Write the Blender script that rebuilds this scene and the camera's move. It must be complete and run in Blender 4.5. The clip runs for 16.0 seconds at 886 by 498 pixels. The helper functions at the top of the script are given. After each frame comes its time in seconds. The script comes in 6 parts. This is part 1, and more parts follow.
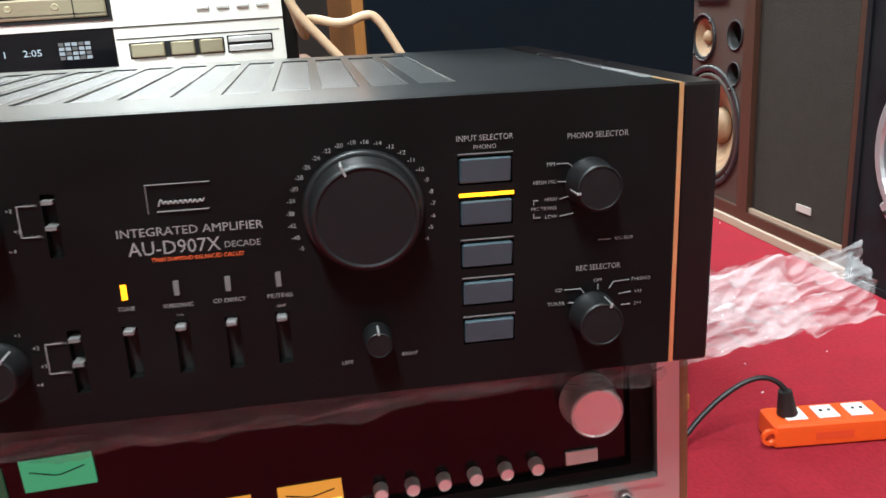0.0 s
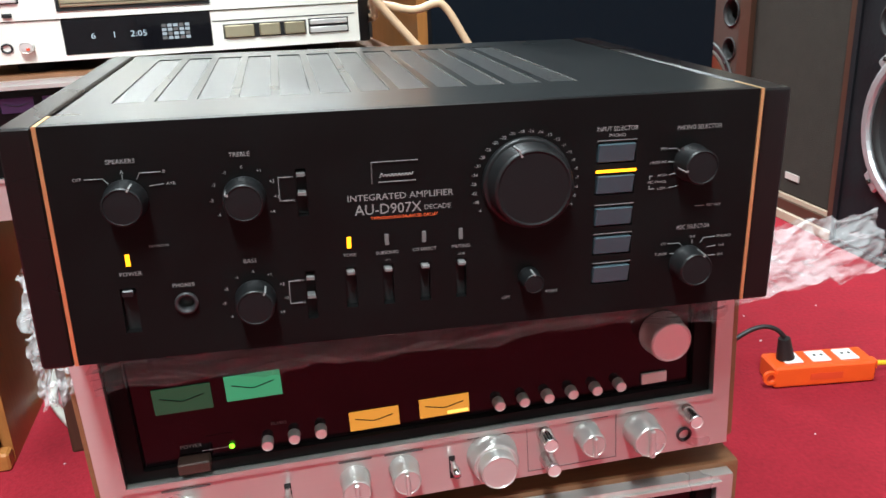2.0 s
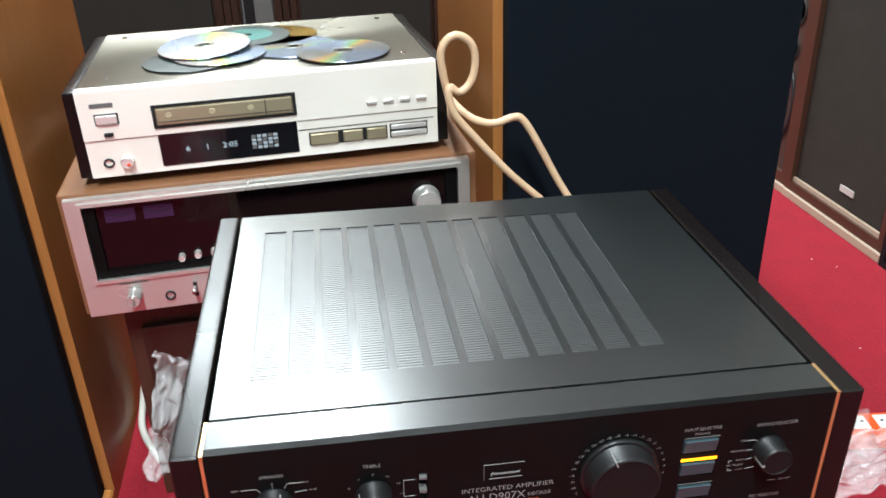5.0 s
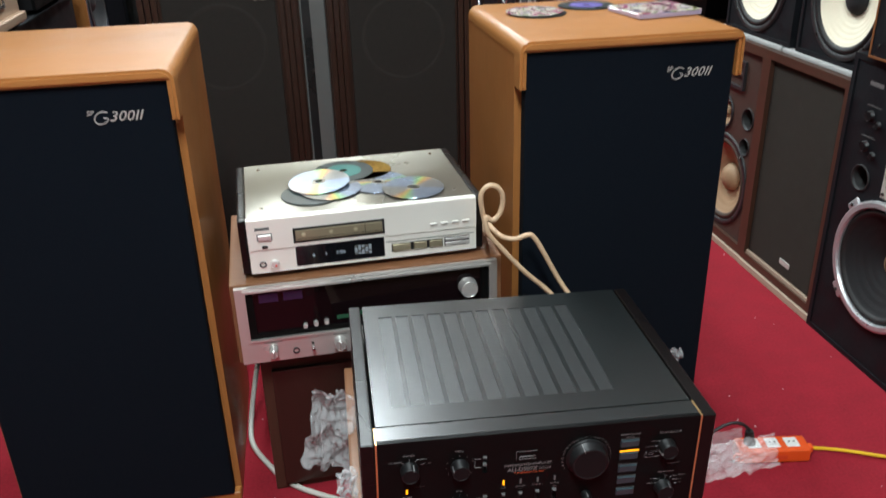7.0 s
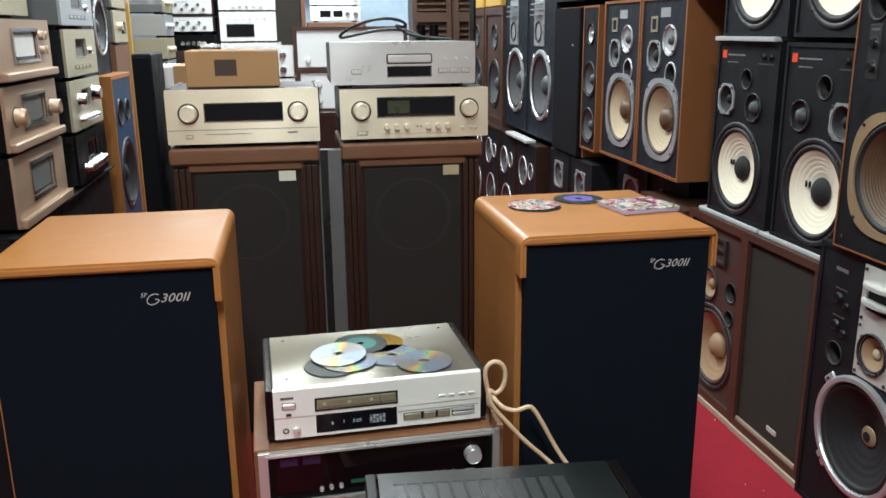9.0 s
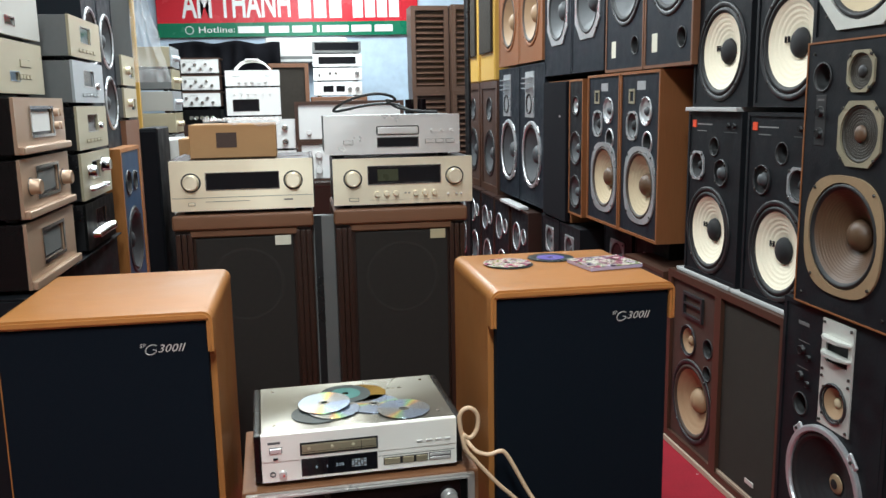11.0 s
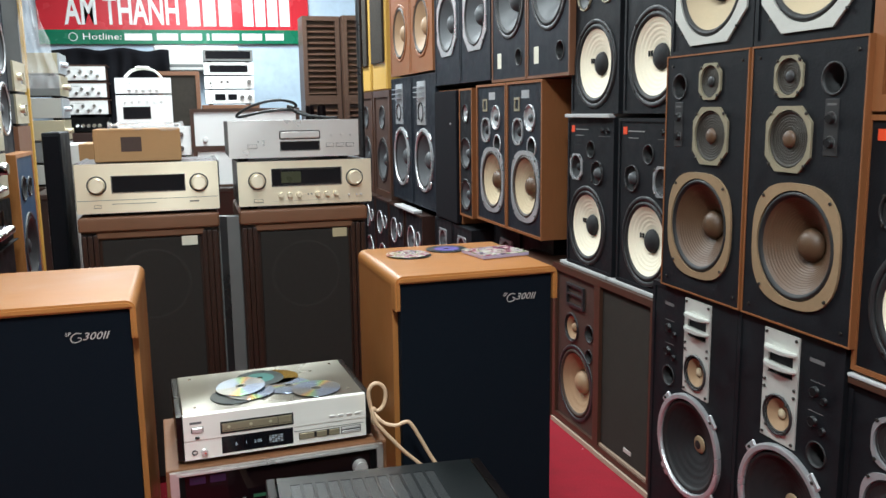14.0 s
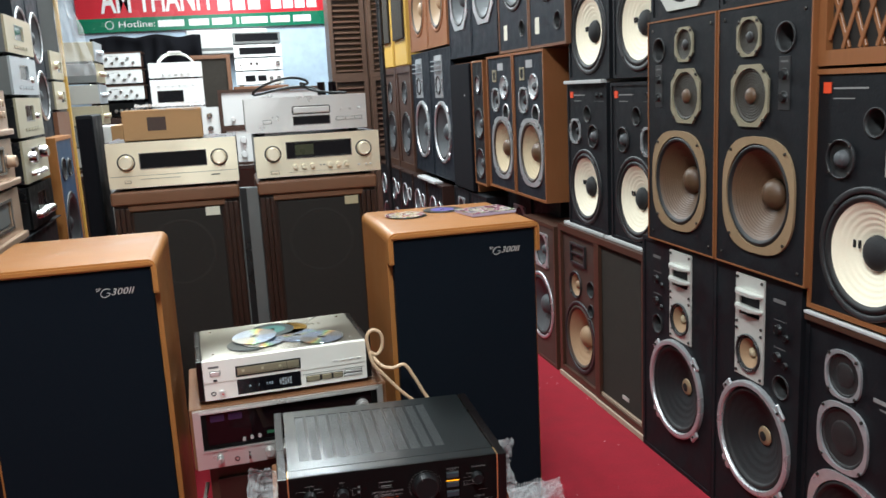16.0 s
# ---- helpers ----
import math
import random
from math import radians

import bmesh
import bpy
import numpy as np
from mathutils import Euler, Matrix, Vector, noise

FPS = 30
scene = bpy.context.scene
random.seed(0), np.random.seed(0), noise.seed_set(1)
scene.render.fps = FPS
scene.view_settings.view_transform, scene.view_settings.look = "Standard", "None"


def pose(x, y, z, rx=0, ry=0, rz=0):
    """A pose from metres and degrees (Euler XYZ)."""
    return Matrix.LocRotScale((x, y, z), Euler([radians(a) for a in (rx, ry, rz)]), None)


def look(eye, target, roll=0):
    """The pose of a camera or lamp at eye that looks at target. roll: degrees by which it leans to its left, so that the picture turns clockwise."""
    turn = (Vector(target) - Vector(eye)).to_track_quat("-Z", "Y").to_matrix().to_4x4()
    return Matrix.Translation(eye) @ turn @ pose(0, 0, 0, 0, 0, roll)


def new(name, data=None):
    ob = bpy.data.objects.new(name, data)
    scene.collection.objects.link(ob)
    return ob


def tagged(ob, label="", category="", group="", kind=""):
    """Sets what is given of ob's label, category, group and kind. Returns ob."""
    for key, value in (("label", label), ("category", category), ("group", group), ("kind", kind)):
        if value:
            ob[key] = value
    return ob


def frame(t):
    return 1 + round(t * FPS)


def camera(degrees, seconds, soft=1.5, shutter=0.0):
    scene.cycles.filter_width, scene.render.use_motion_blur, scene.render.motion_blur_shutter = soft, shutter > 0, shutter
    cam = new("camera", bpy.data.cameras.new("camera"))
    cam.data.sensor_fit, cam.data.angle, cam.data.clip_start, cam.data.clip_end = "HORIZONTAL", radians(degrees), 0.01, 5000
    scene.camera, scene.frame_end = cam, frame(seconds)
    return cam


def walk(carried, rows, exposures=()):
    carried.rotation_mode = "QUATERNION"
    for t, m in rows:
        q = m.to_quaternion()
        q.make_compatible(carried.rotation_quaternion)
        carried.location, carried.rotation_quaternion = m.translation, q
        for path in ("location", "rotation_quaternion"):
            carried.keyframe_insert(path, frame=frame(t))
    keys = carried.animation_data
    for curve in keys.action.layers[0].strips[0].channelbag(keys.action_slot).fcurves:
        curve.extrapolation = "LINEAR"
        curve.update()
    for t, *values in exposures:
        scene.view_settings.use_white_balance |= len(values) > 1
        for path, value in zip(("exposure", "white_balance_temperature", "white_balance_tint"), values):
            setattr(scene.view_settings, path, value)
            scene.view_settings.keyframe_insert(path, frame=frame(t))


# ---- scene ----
cam = camera(56.1, 16.0, 1.5, 0.4)
PATH = [
    (0, (0.245, 0.072, 0.581), (0.585, 1.956, 0.001), -3.6),
    (0.5, (0.22, 0.035, 0.591), (0.566, 1.91, -0.014), -3.7),
    (1, (0.177, -0.014, 0.617), (0.547, 1.846, -0.018), -4.0),
    (1.5, (0.135, -0.043, 0.629), (0.538, 1.803, -0.026), -3.6),
    (2, (0.12, -0.026, 0.624), (0.519, 1.816, -0.048), -2.5),
    (2.5, (0.109, -0.017, 0.617), (0.48, 1.833, -0.046), -1.5),
    (3, (0.101, -0.013, 0.61), (0.429, 1.855, -0.025), -1.5),
    (3.5, (0.093, 0.008, 0.615), (0.402, 1.882, -0.011), -2.1),
    (4, (0.097, 0.069, 0.678), (0.415, 1.908, -0.041), -2.2),
    (4.2, (0.098, 0.082, 0.723), (0.412, 1.89, -0.071), -2.1),
    (6.3, (0.002, -0.237, 1.098), (0.275, 1.501, 0.148), -1.9),
    (6.5, (-0.021, -0.292, 1.123), (0.26, 1.463, 0.206), -2.1),
    (7, (-0.047, -0.386, 1.203), (0.252, 1.402, 0.358), -1.5),
    (7.5, (-0.071, -0.434, 1.256), (0.247, 1.398, 0.522), -0.9),
    (8, (-0.081, -0.468, 1.281), (0.245, 1.395, 0.63), -0.4),
    (8.5, (-0.089, -0.502, 1.301), (0.238, 1.385, 0.726), -0.3),
    (9, (-0.093, -0.528, 1.317), (0.238, 1.378, 0.806), -0.5),
    (9.5, (-0.096, -0.54, 1.327), (0.248, 1.379, 0.879), -0.9),
    (10, (-0.081, -0.569, 1.337), (0.261, 1.362, 0.943), -1.4),
    (10.2, (-0.071, -0.589, 1.336), (0.268, 1.346, 0.962), -1.4),
    (12.3, (-0.045, -0.782, 1.295), (0.258, 1.166, 0.956), -0.6),
    (12.5, (-0.062, -0.777, 1.3), (0.26, 1.164, 0.946), -0.7),
    (13, (-0.08, -0.775, 1.3), (0.315, 1.15, 0.93), -0.8),
    (13.5, (-0.106, -0.81, 1.297), (0.397, 1.091, 0.929), -0.9),
    (14, (-0.123, -0.87, 1.306), (0.453, 1.017, 0.978), -0.8),
    (14.5, (-0.089, -0.971, 1.297), (0.425, 0.935, 0.977), -0.5),
    (15, (-0.051, -1.056, 1.294), (0.384, 0.858, 0.914), -0.3),
    (15.5, (-0.056, -1.081, 1.291), (0.375, 0.83, 0.889), -1.7),
    (16, (-0.045, -1.104, 1.288), (0.427, 0.802, 0.906), -2.9),
]
EXPOSURES = [(0, 0.34), (3.3, 0.35), (4.2, 0.18), (6.3, 0.08), (6.8, -0.42), (7.5, -0.66), (9, -0.62), (10, -0.64), (12.5, -0.74), (14, -0.58), (16, -0.58)]
walk(cam, [(t, look(eye, target, roll)) for t, eye, target, roll in PATH], EXPOSURES)

# ---- light ----
world = bpy.data.worlds.new("world")
scene.world = world
world.use_nodes = True
world.node_tree.nodes["Background"].inputs[0].default_value = (0.75, 0.85, 1.0, 1)
world.node_tree.nodes["Background"].inputs[1].default_value = 0.05
LAMP, BACK_LAMP = 66.0, 262.0


def area(x, y, z, sx, sy, watts, colour=(0.88, 1.0, 1.04)):
    data = bpy.data.lights.new("tube_light", "AREA")
    data.shape, data.size, data.size_y, data.energy, data.color = "RECTANGLE", sx, sy, watts, colour
    ob = new("tube_light", data)
    ob.matrix_basis = pose(x, y, z)
    return ob


# ---- materials ----
def mat(name, colour, rough=0.5, metal=0.0, var=0.12, scale=40.0, bump=0.0, stretch=(1, 1, 1), coat=0.0, spec=0.5,
        dirt=0.0, fine=1.0):
    """A procedural surface: base colour varied by fine grain and by broad stains, with relief."""
    m = bpy.data.materials.new(name)
    m.use_nodes = True
    nt = m.node_tree
    b = nt.nodes["Principled BSDF"]
    b.inputs["Metallic"].default_value = metal
    b.inputs["Coat Weight"].default_value = coat
    b.inputs["Specular IOR Level"].default_value = spec
    co = nt.nodes.new("ShaderNodeTexCoord")
    mp = nt.nodes.new("ShaderNodeMapping")
    mp.inputs["Scale"].default_value = stretch
    nt.links.new(co.outputs["Object"], mp.inputs[0])
    n1 = nt.nodes.new("ShaderNodeTexNoise")
    n1.inputs["Scale"].default_value, n1.inputs["Detail"].default_value = scale, 6
    n2 = nt.nodes.new("ShaderNodeTexNoise")
    n2.inputs["Scale"].default_value, n2.inputs["Detail"].default_value = scale * 0.09, 4
    nt.links.new(mp.outputs[0], n1.inputs["Vector"])
    nt.links.new(co.outputs["Object"], n2.inputs["Vector"])
    mx = nt.nodes.new("ShaderNodeMix")
    mx.data_type = "RGBA"
    dark = [c * (1 - var) for c in colour]
    lite = [min(1, c * (1 + var)) for c in colour]
    mx.inputs[6].default_value, mx.inputs[7].default_value = (*dark, 1), (*lite, 1)
    ad = nt.nodes.new("ShaderNodeMath")
    ad.operation = "MULTIPLY_ADD"
    ad.inputs[1].default_value, ad.inputs[2].default_value = 0.6, -0.05
    ad2 = nt.nodes.new("ShaderNodeMath")
    ad2.operation = "MULTIPLY_ADD"
    ad2.inputs[1].default_value = 0.5
    nt.links.new(n1.outputs[0], ad.inputs[0])
    nt.links.new(n2.outputs[0], ad2.inputs[0])
    nt.links.new(ad.outputs[0], ad2.inputs[2])
    nt.links.new(ad2.outputs[0], mx.inputs[0])
    nt.links.new(mx.outputs[2], b.inputs["Base Color"])
    mr = nt.nodes.new("ShaderNodeMapRange")
    mr.inputs[1].default_value, mr.inputs[2].default_value = 0.3, 0.7
    mr.inputs[3].default_value, mr.inputs[4].default_value = max(0.02, rough - 0.06 - dirt), min(1, rough + 0.06 + dirt)
    nt.links.new(n2.outputs[0], mr.inputs[0])
    nt.links.new(mr.outputs[0], b.inputs["Roughness"])
    if bump:
        bp = nt.nodes.new("ShaderNodeBump")
        bp.inputs["Strength"].default_value, bp.inputs["Distance"].default_value = bump, 0.002 * fine
        nt.links.new(n1.outputs[0], bp.inputs["Height"])
        nt.links.new(bp.outputs[0], b.inputs["Normal"])
    return m


def glow(name, colour, strength):
    m = bpy.data.materials.new(name)
    m.use_nodes = True
    b = m.node_tree.nodes["Principled BSDF"]
    b.inputs["Base Color"].default_value = (*[c * 0.3 for c in colour], 1)
    b.inputs["Emission Color"].default_value = (*colour, 1)
    b.inputs["Emission Strength"].default_value = strength
    return m


def clear(name, colour=(0.9, 0.9, 0.9), rough=0.1, ior=1.3):
    """Thin wrinkled plastic film: mostly seen through, with bright glints."""
    m = bpy.data.materials.new(name)
    m.use_nodes = True
    nt = m.node_tree
    out = nt.nodes["Material Output"]
    b = nt.nodes["Principled BSDF"]
    b.inputs["Base Color"].default_value = (*colour, 1)
    b.inputs["Roughness"].default_value = rough
    tr = nt.nodes.new("ShaderNodeBsdfTransparent")
    mix = nt.nodes.new("ShaderNodeMixShader")
    mix.inputs[0].default_value = ior
    co = nt.nodes.new("ShaderNodeTexCoord")
    nz = nt.nodes.new("ShaderNodeTexNoise")
    nz.inputs["Scale"].default_value, nz.inputs["Detail"].default_value = 60, 5
    bp = nt.nodes.new("ShaderNodeBump")
    bp.inputs["Strength"].default_value, bp.inputs["Distance"].default_value = 0.8, 0.004
    nt.links.new(co.outputs["Object"], nz.inputs["Vector"])
    nt.links.new(nz.outputs[0], bp.inputs["Height"])
    nt.links.new(bp.outputs[0], b.inputs["Normal"])
    nt.links.new(tr.outputs[0], mix.inputs[1])
    nt.links.new(b.outputs[0], mix.inputs[2])
    nt.links.new(mix.outputs[0], out.inputs["Surface"])
    return m


def disc_mat(name):
    """The data side of an optical disc: its rainbow sheen painted as coloured streaks that run out from its middle."""
    m = mat(name, (0.8, 0.8, 0.82), 0.24, 0.85, 0.02)
    nt = m.node_tree
    b = nt.nodes["Principled BSDF"]
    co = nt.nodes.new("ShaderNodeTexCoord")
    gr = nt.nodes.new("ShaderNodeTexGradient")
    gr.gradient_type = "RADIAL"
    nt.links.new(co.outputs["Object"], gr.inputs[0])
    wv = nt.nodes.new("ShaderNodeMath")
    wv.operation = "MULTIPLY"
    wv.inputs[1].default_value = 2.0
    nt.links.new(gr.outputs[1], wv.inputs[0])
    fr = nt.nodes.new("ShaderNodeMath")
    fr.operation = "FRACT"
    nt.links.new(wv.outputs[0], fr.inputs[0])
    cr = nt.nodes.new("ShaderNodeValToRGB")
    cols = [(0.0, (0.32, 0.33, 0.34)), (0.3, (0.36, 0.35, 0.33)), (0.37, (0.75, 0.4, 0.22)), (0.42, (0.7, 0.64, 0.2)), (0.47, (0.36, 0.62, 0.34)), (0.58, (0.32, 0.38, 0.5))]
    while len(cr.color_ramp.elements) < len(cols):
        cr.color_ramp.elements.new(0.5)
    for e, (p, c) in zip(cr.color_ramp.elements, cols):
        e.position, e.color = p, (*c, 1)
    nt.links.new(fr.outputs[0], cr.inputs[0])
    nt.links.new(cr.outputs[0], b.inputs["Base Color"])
    return m


def mottled(name, scale):
    """A gaudy print of many small patches of colour."""
    m = mat(name, (0.4, 0.3, 0.3), 0.25, 0, 0.1, coat=0.6)
    nt = m.node_tree
    co = nt.nodes.new("ShaderNodeTexCoord")
    nz = nt.nodes.new("ShaderNodeTexNoise")
    nz.inputs["Scale"].default_value, nz.inputs["Detail"].default_value = scale, 5
    cr = nt.nodes.new("ShaderNodeValToRGB")
    cr.color_ramp.interpolation = "CONSTANT"
    cols = [(0.0, (0.05, 0.02, 0.03)), (0.4, (0.5, 0.12, 0.22)), (0.46, (0.75, 0.7, 0.6)), (0.52, (0.2, 0.28, 0.08)), (0.57, (0.6, 0.45, 0.55)), (0.63, (0.04, 0.03, 0.08))]
    while len(cr.color_ramp.elements) < len(cols):
        cr.color_ramp.elements.new(0.5)
    for e, (p, c) in zip(cr.color_ramp.elements, cols):
        e.position, e.color = p, (*c, 1)
    nt.links.new(co.outputs["Object"], nz.inputs["Vector"])
    nt.links.new(nz.outputs[0], cr.inputs[0])
    nt.links.new(cr.outputs[0], nt.nodes["Principled BSDF"].inputs["Base Color"])
    return m


def brushed(name, colour, rough=0.3, metal=0.9):
    m = mat(name, colour, rough, metal, 0.05, 60, 0.05, (0.05, 1, 6))
    p = m.node_tree.nodes["Principled BSDF"]
    p.inputs["Anisotropic"].default_value = 0.75
    p.inputs["Anisotropic Rotation"].default_value = 0.25
    return m


BLACK_METAL = mat("black_painted_metal", (0.012, 0.012, 0.013), 0.33, 0.0, 0.25, 120, 0.04, coat=0.0, spec=0.6, dirt=0.05)
BLACK_TOP = mat("black_lacquered_steel", (0.011, 0.013, 0.013), 0.25, 0.0, 0.25, 160, 0.0, dirt=-0.05, spec=0.8, coat=0.35)
BLACK_TOP.node_tree.nodes["Principled BSDF"].inputs["Coat Roughness"].default_value = 0.3
VENT = mat("black_vent_mesh", (0.026, 0.028, 0.028), 0.32, 0.0, 0.2, 160, 0.0, dirt=-0.055, spec=0.85, coat=0.45)
VENT.node_tree.nodes["Principled BSDF"].inputs["Coat Roughness"].default_value = 0.36
FRONT_BLACK = mat("satin_black_fascia", (0.004, 0.004, 0.004), 0.42, 0.0, 0.3, 200, 0.03, spec=0.11, dirt=0.06)
SIDE_LACQUER = mat("dark_lacquered_wood", (0.006, 0.0045, 0.0045), 0.3, 0, 0.3, 20, 0.02, (1, 0.2, 4), dirt=0.05, spec=0.25)
GOLD = mat("gold_trim", (0.72, 0.45, 0.2), 0.32, 0.8, 0.1)
KNOB = mat("black_knob", (0.006, 0.0065, 0.007), 0.4, 0.0, 0.2, 90, spec=0.38)
KNOB_FACE = mat("spun_black_knob_face", (0.0065, 0.0065, 0.007), 0.5, 0.0, 0.15, 90, spec=0.2)
INK = mat("white_print", (0.22, 0.216, 0.21), 0.6, 0, 0.1)
INK_DIM = mat("grey_print", (0.12, 0.118, 0.115), 0.6, 0, 0.1)
INK_RED = mat("orange_print", (0.75, 0.12, 0.03), 0.6, 0, 0.1)
BUTTON = mat("grey_blue_button", (0.034, 0.062, 0.074), 0.35, 0.0, 0.12, 200, spec=0.4)
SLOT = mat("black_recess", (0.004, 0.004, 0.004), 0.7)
AMBER = glow("amber_lamp", (1.0, 0.4, 0.008), 2.6)
GREEN = glow("green_lamp", (0.2, 1.0, 0.02), 3.0)
CHROME = mat("bright_steel", (0.75, 0.74, 0.73), 0.16, 1.0, 0.05)
SILVER = brushed("brushed_aluminium", (0.82, 0.8, 0.77), 0.3, 0.65)
RECEIVER_SILVER = brushed("dull_brushed_aluminium", (0.62, 0.6, 0.57), 0.3, 0.7)
CD_FACE = brushed("satin_silver_panel", (0.92, 0.89, 0.81), 0.34, 0.3)
WHITE_FACE = brushed("white_silver_panel", (0.74, 0.74, 0.72), 0.42, 0.15)
CHAMPAGNE = brushed("champagne_aluminium", (0.92, 0.82, 0.62), 0.32, 0.5)
ROSEGOLD = brushed("rose_gold_aluminium", (0.45, 0.305, 0.205), 0.36, 0.45)
PALE = brushed("pale_aluminium", (0.5, 0.49, 0.44), 0.4, 0.4)
RACK_GOLD = brushed("warm_champagne_aluminium", (0.5, 0.44, 0.3), 0.36, 0.4)
RACK_SILVER = brushed("cool_silver_aluminium", (0.46, 0.49, 0.51), 0.36, 0.4)
GREY_CASE = mat("grey_painted_case", (0.16, 0.165, 0.16), 0.45, 0.2, 0.15)
DARK_GLASS = mat("dark_dial_glass", (0.006, 0.003, 0.004), 0.06, 0, 0.2, spec=0.28)
DISPLAY = mat("display_glass", (0.006, 0.006, 0.008), 0.1, 0, 0.2)
SEGMENT = glow("display_segment", (0.6, 0.75, 0.85), 0.55)
METER_GREEN = glow("green_meter_face", (0.05, 0.42, 0.2), 0.5)
METER_DIM = glow("dim_green_meter_face", (0.03, 0.16, 0.08), 0.25)
METER_AMBER = glow("amber_meter_face", (0.85, 0.36, 0.05), 0.6)
METER_GLOW = glow("amber_meter_lamp", (1.0, 0.6, 0.12), 1.3)
PURPLE = glow("purple_meter_face", (0.08, 0.02, 0.1), 0.13)
WOOD_ORANGE = mat("honey_cherry_veneer", (0.40, 0.16, 0.042), 0.42, 0, 0.36, 30, 0.06, (0.5, 9, 9), coat=0.08, dirt=0.06, spec=0.35)
WOOD_ORANGE_V = mat("honey_cherry_veneer_upright", (0.37, 0.145, 0.04), 0.42, 0, 0.4, 30, 0.06, (9, 9, 0.5), coat=0.08, dirt=0.06, spec=0.35)
WOOD_WALNUT = mat("walnut_veneer", (0.17, 0.075, 0.038), 0.42, 0, 0.3, 26, 0.06, (0.6, 8, 8))
LOUVRE_WOOD = mat("brown_louvre_wood", (0.07, 0.036, 0.023), 0.45, 0, 0.3, 22, 0.05, (8, 8, 0.6))
RECEIVER_WALNUT = mat("pale_walnut_veneer", (0.21, 0.092, 0.042), 0.45, 0, 0.35, 30, 0.05, (0.6, 8, 8))
WOOD_TEAK = mat("teak_veneer", (0.24, 0.09, 0.032), 0.42, 0, 0.25, 26, 0.06, (8, 8, 0.5))
WOOD_DARK = mat("dark_brown_wood", (0.03, 0.013, 0.009), 0.38, 0, 0.35, 22, 0.05, (8, 8, 0.6), coat=0.2)
WOOD_RED = mat("red_brown_wood", (0.063, 0.029, 0.018), 0.4, 0, 0.45, 22, 0.05, (8, 8, 0.6))
WOOD_PALE = mat("worn_pale_wood", (0.4, 0.3, 0.22), 0.6, 0, 0.3, 30, 0.1, (8, 0.6, 8))
NAVY = mat("navy_grille_cloth", (0.0023, 0.005, 0.0093), 0.95, 0, 0.4, 900, 0.4, spec=0.16)
BROWN_CLOTH = mat("brown_grille_cloth", (0.027, 0.0235, 0.021), 0.95, 0, 0.35, 700, 0.4, spec=0.15)
TAUPE_CLOTH = mat("taupe_grille_cloth", (0.037, 0.0315, 0.026), 0.95, 0, 0.55, 420, 0.7, spec=0.15)
BLACK_BAFFLE = mat("black_painted_baffle", (0.0062, 0.0072, 0.0092), 0.6, 0, 0.4, 140, 0.25, dirt=0.1, spec=0.22)
BLUE_BAFFLE = mat("slate_baffle", (0.009, 0.013, 0.019), 0.55, 0, 0.3, 140, 0.2, dirt=0.08, spec=0.25)
TURQ_BAFFLE = mat("blue_painted_baffle", (0.014, 0.048, 0.1), 0.5, 0, 0.25, 60, 0.1)
BROWN_BAFFLE = mat("brown_baffle", (0.055, 0.028, 0.02), 0.6, 0, 0.3, 100, 0.2)
CREAM = mat("cream_paper_cone", (0.88, 0.8, 0.62), 0.85, 0, 0.1, 300, 0.3)
TAN_CONE = mat("tan_paper_cone", (0.5, 0.4, 0.26), 0.85, 0, 0.15, 300, 0.3)
BROWN_CONE = mat("brown_pulp_cone", (0.1, 0.054, 0.028), 0.48, 0, 0.25, 300, 0.25)
COPPER_CONE = mat("copper_brown_cone", (0.34, 0.215, 0.12), 0.6, 0, 0.2, 300, 0.25)
GREY_CONE = mat("grey_cone", (0.06, 0.064, 0.068), 0.55, 0, 0.15, 300, 0.2)
BLACK_CONE = mat("black_paper_cone", (0.008, 0.008, 0.009), 0.75, 0, 0.3, 200, 0.3)
RUBBER = mat("black_rubber_surround", (0.012, 0.012, 0.012), 0.6, 0, 0.3, 200)
BROWN_RUBBER = mat("brown_cloth_surround", (0.05, 0.034, 0.024), 0.6, 0, 0.3, 200)
MESH_DOME = mat("brown_wire_mesh", (0.032, 0.027, 0.02), 0.5, 0.2, 0.6, 420, 0.8)
BLACK_MESH = mat("black_wire_mesh", (0.02, 0.02, 0.02), 0.5, 0.2, 0.6, 420, 0.8)
FRAME_SILVER = mat("cast_aluminium_frame", (0.55, 0.56, 0.57), 0.34, 0.65, 0.25, 60, 0.15, dirt=0.08)
FRAME_TAN = mat("tan_painted_frame", (0.34, 0.235, 0.135), 0.42, 0.25, 0.2, 120, 0.1)
FRAME_GREY = mat("olive_painted_frame", (0.30, 0.265, 0.18), 0.45, 0.25, 0.2, 120, 0.1)
FRAME_BLACK = mat("black_driver_frame", (0.02, 0.02, 0.021), 0.45, 0, 0.2, 100)
HORN_WHITE = mat("pale_horn_plate", (0.6, 0.6, 0.55), 0.4, 0.3, 0.1, 100)
BADGE_SILVER = mat("pale_badge_metal", (0.62, 0.6, 0.55), 0.4, 0.3, 0.1)
SCREW_MAT = mat("dark_screw", (0.05, 0.045, 0.04), 0.4, 0.7, 0.2)
RED_BADGE = mat("red_badge", (0.75, 0.07, 0.02), 0.5, 0, 0.05)
WHITE_LABEL = mat("off_white_label", (0.65, 0.62, 0.5), 0.6, 0, 0.08)
BRASS_LABEL = mat("brass_label", (0.6, 0.55, 0.36), 0.4, 0.5, 0.1)
FOAM = mat("white_packing_foam", (0.44, 0.44, 0.43), 0.8, 0, 0.2, 60, 0.3)
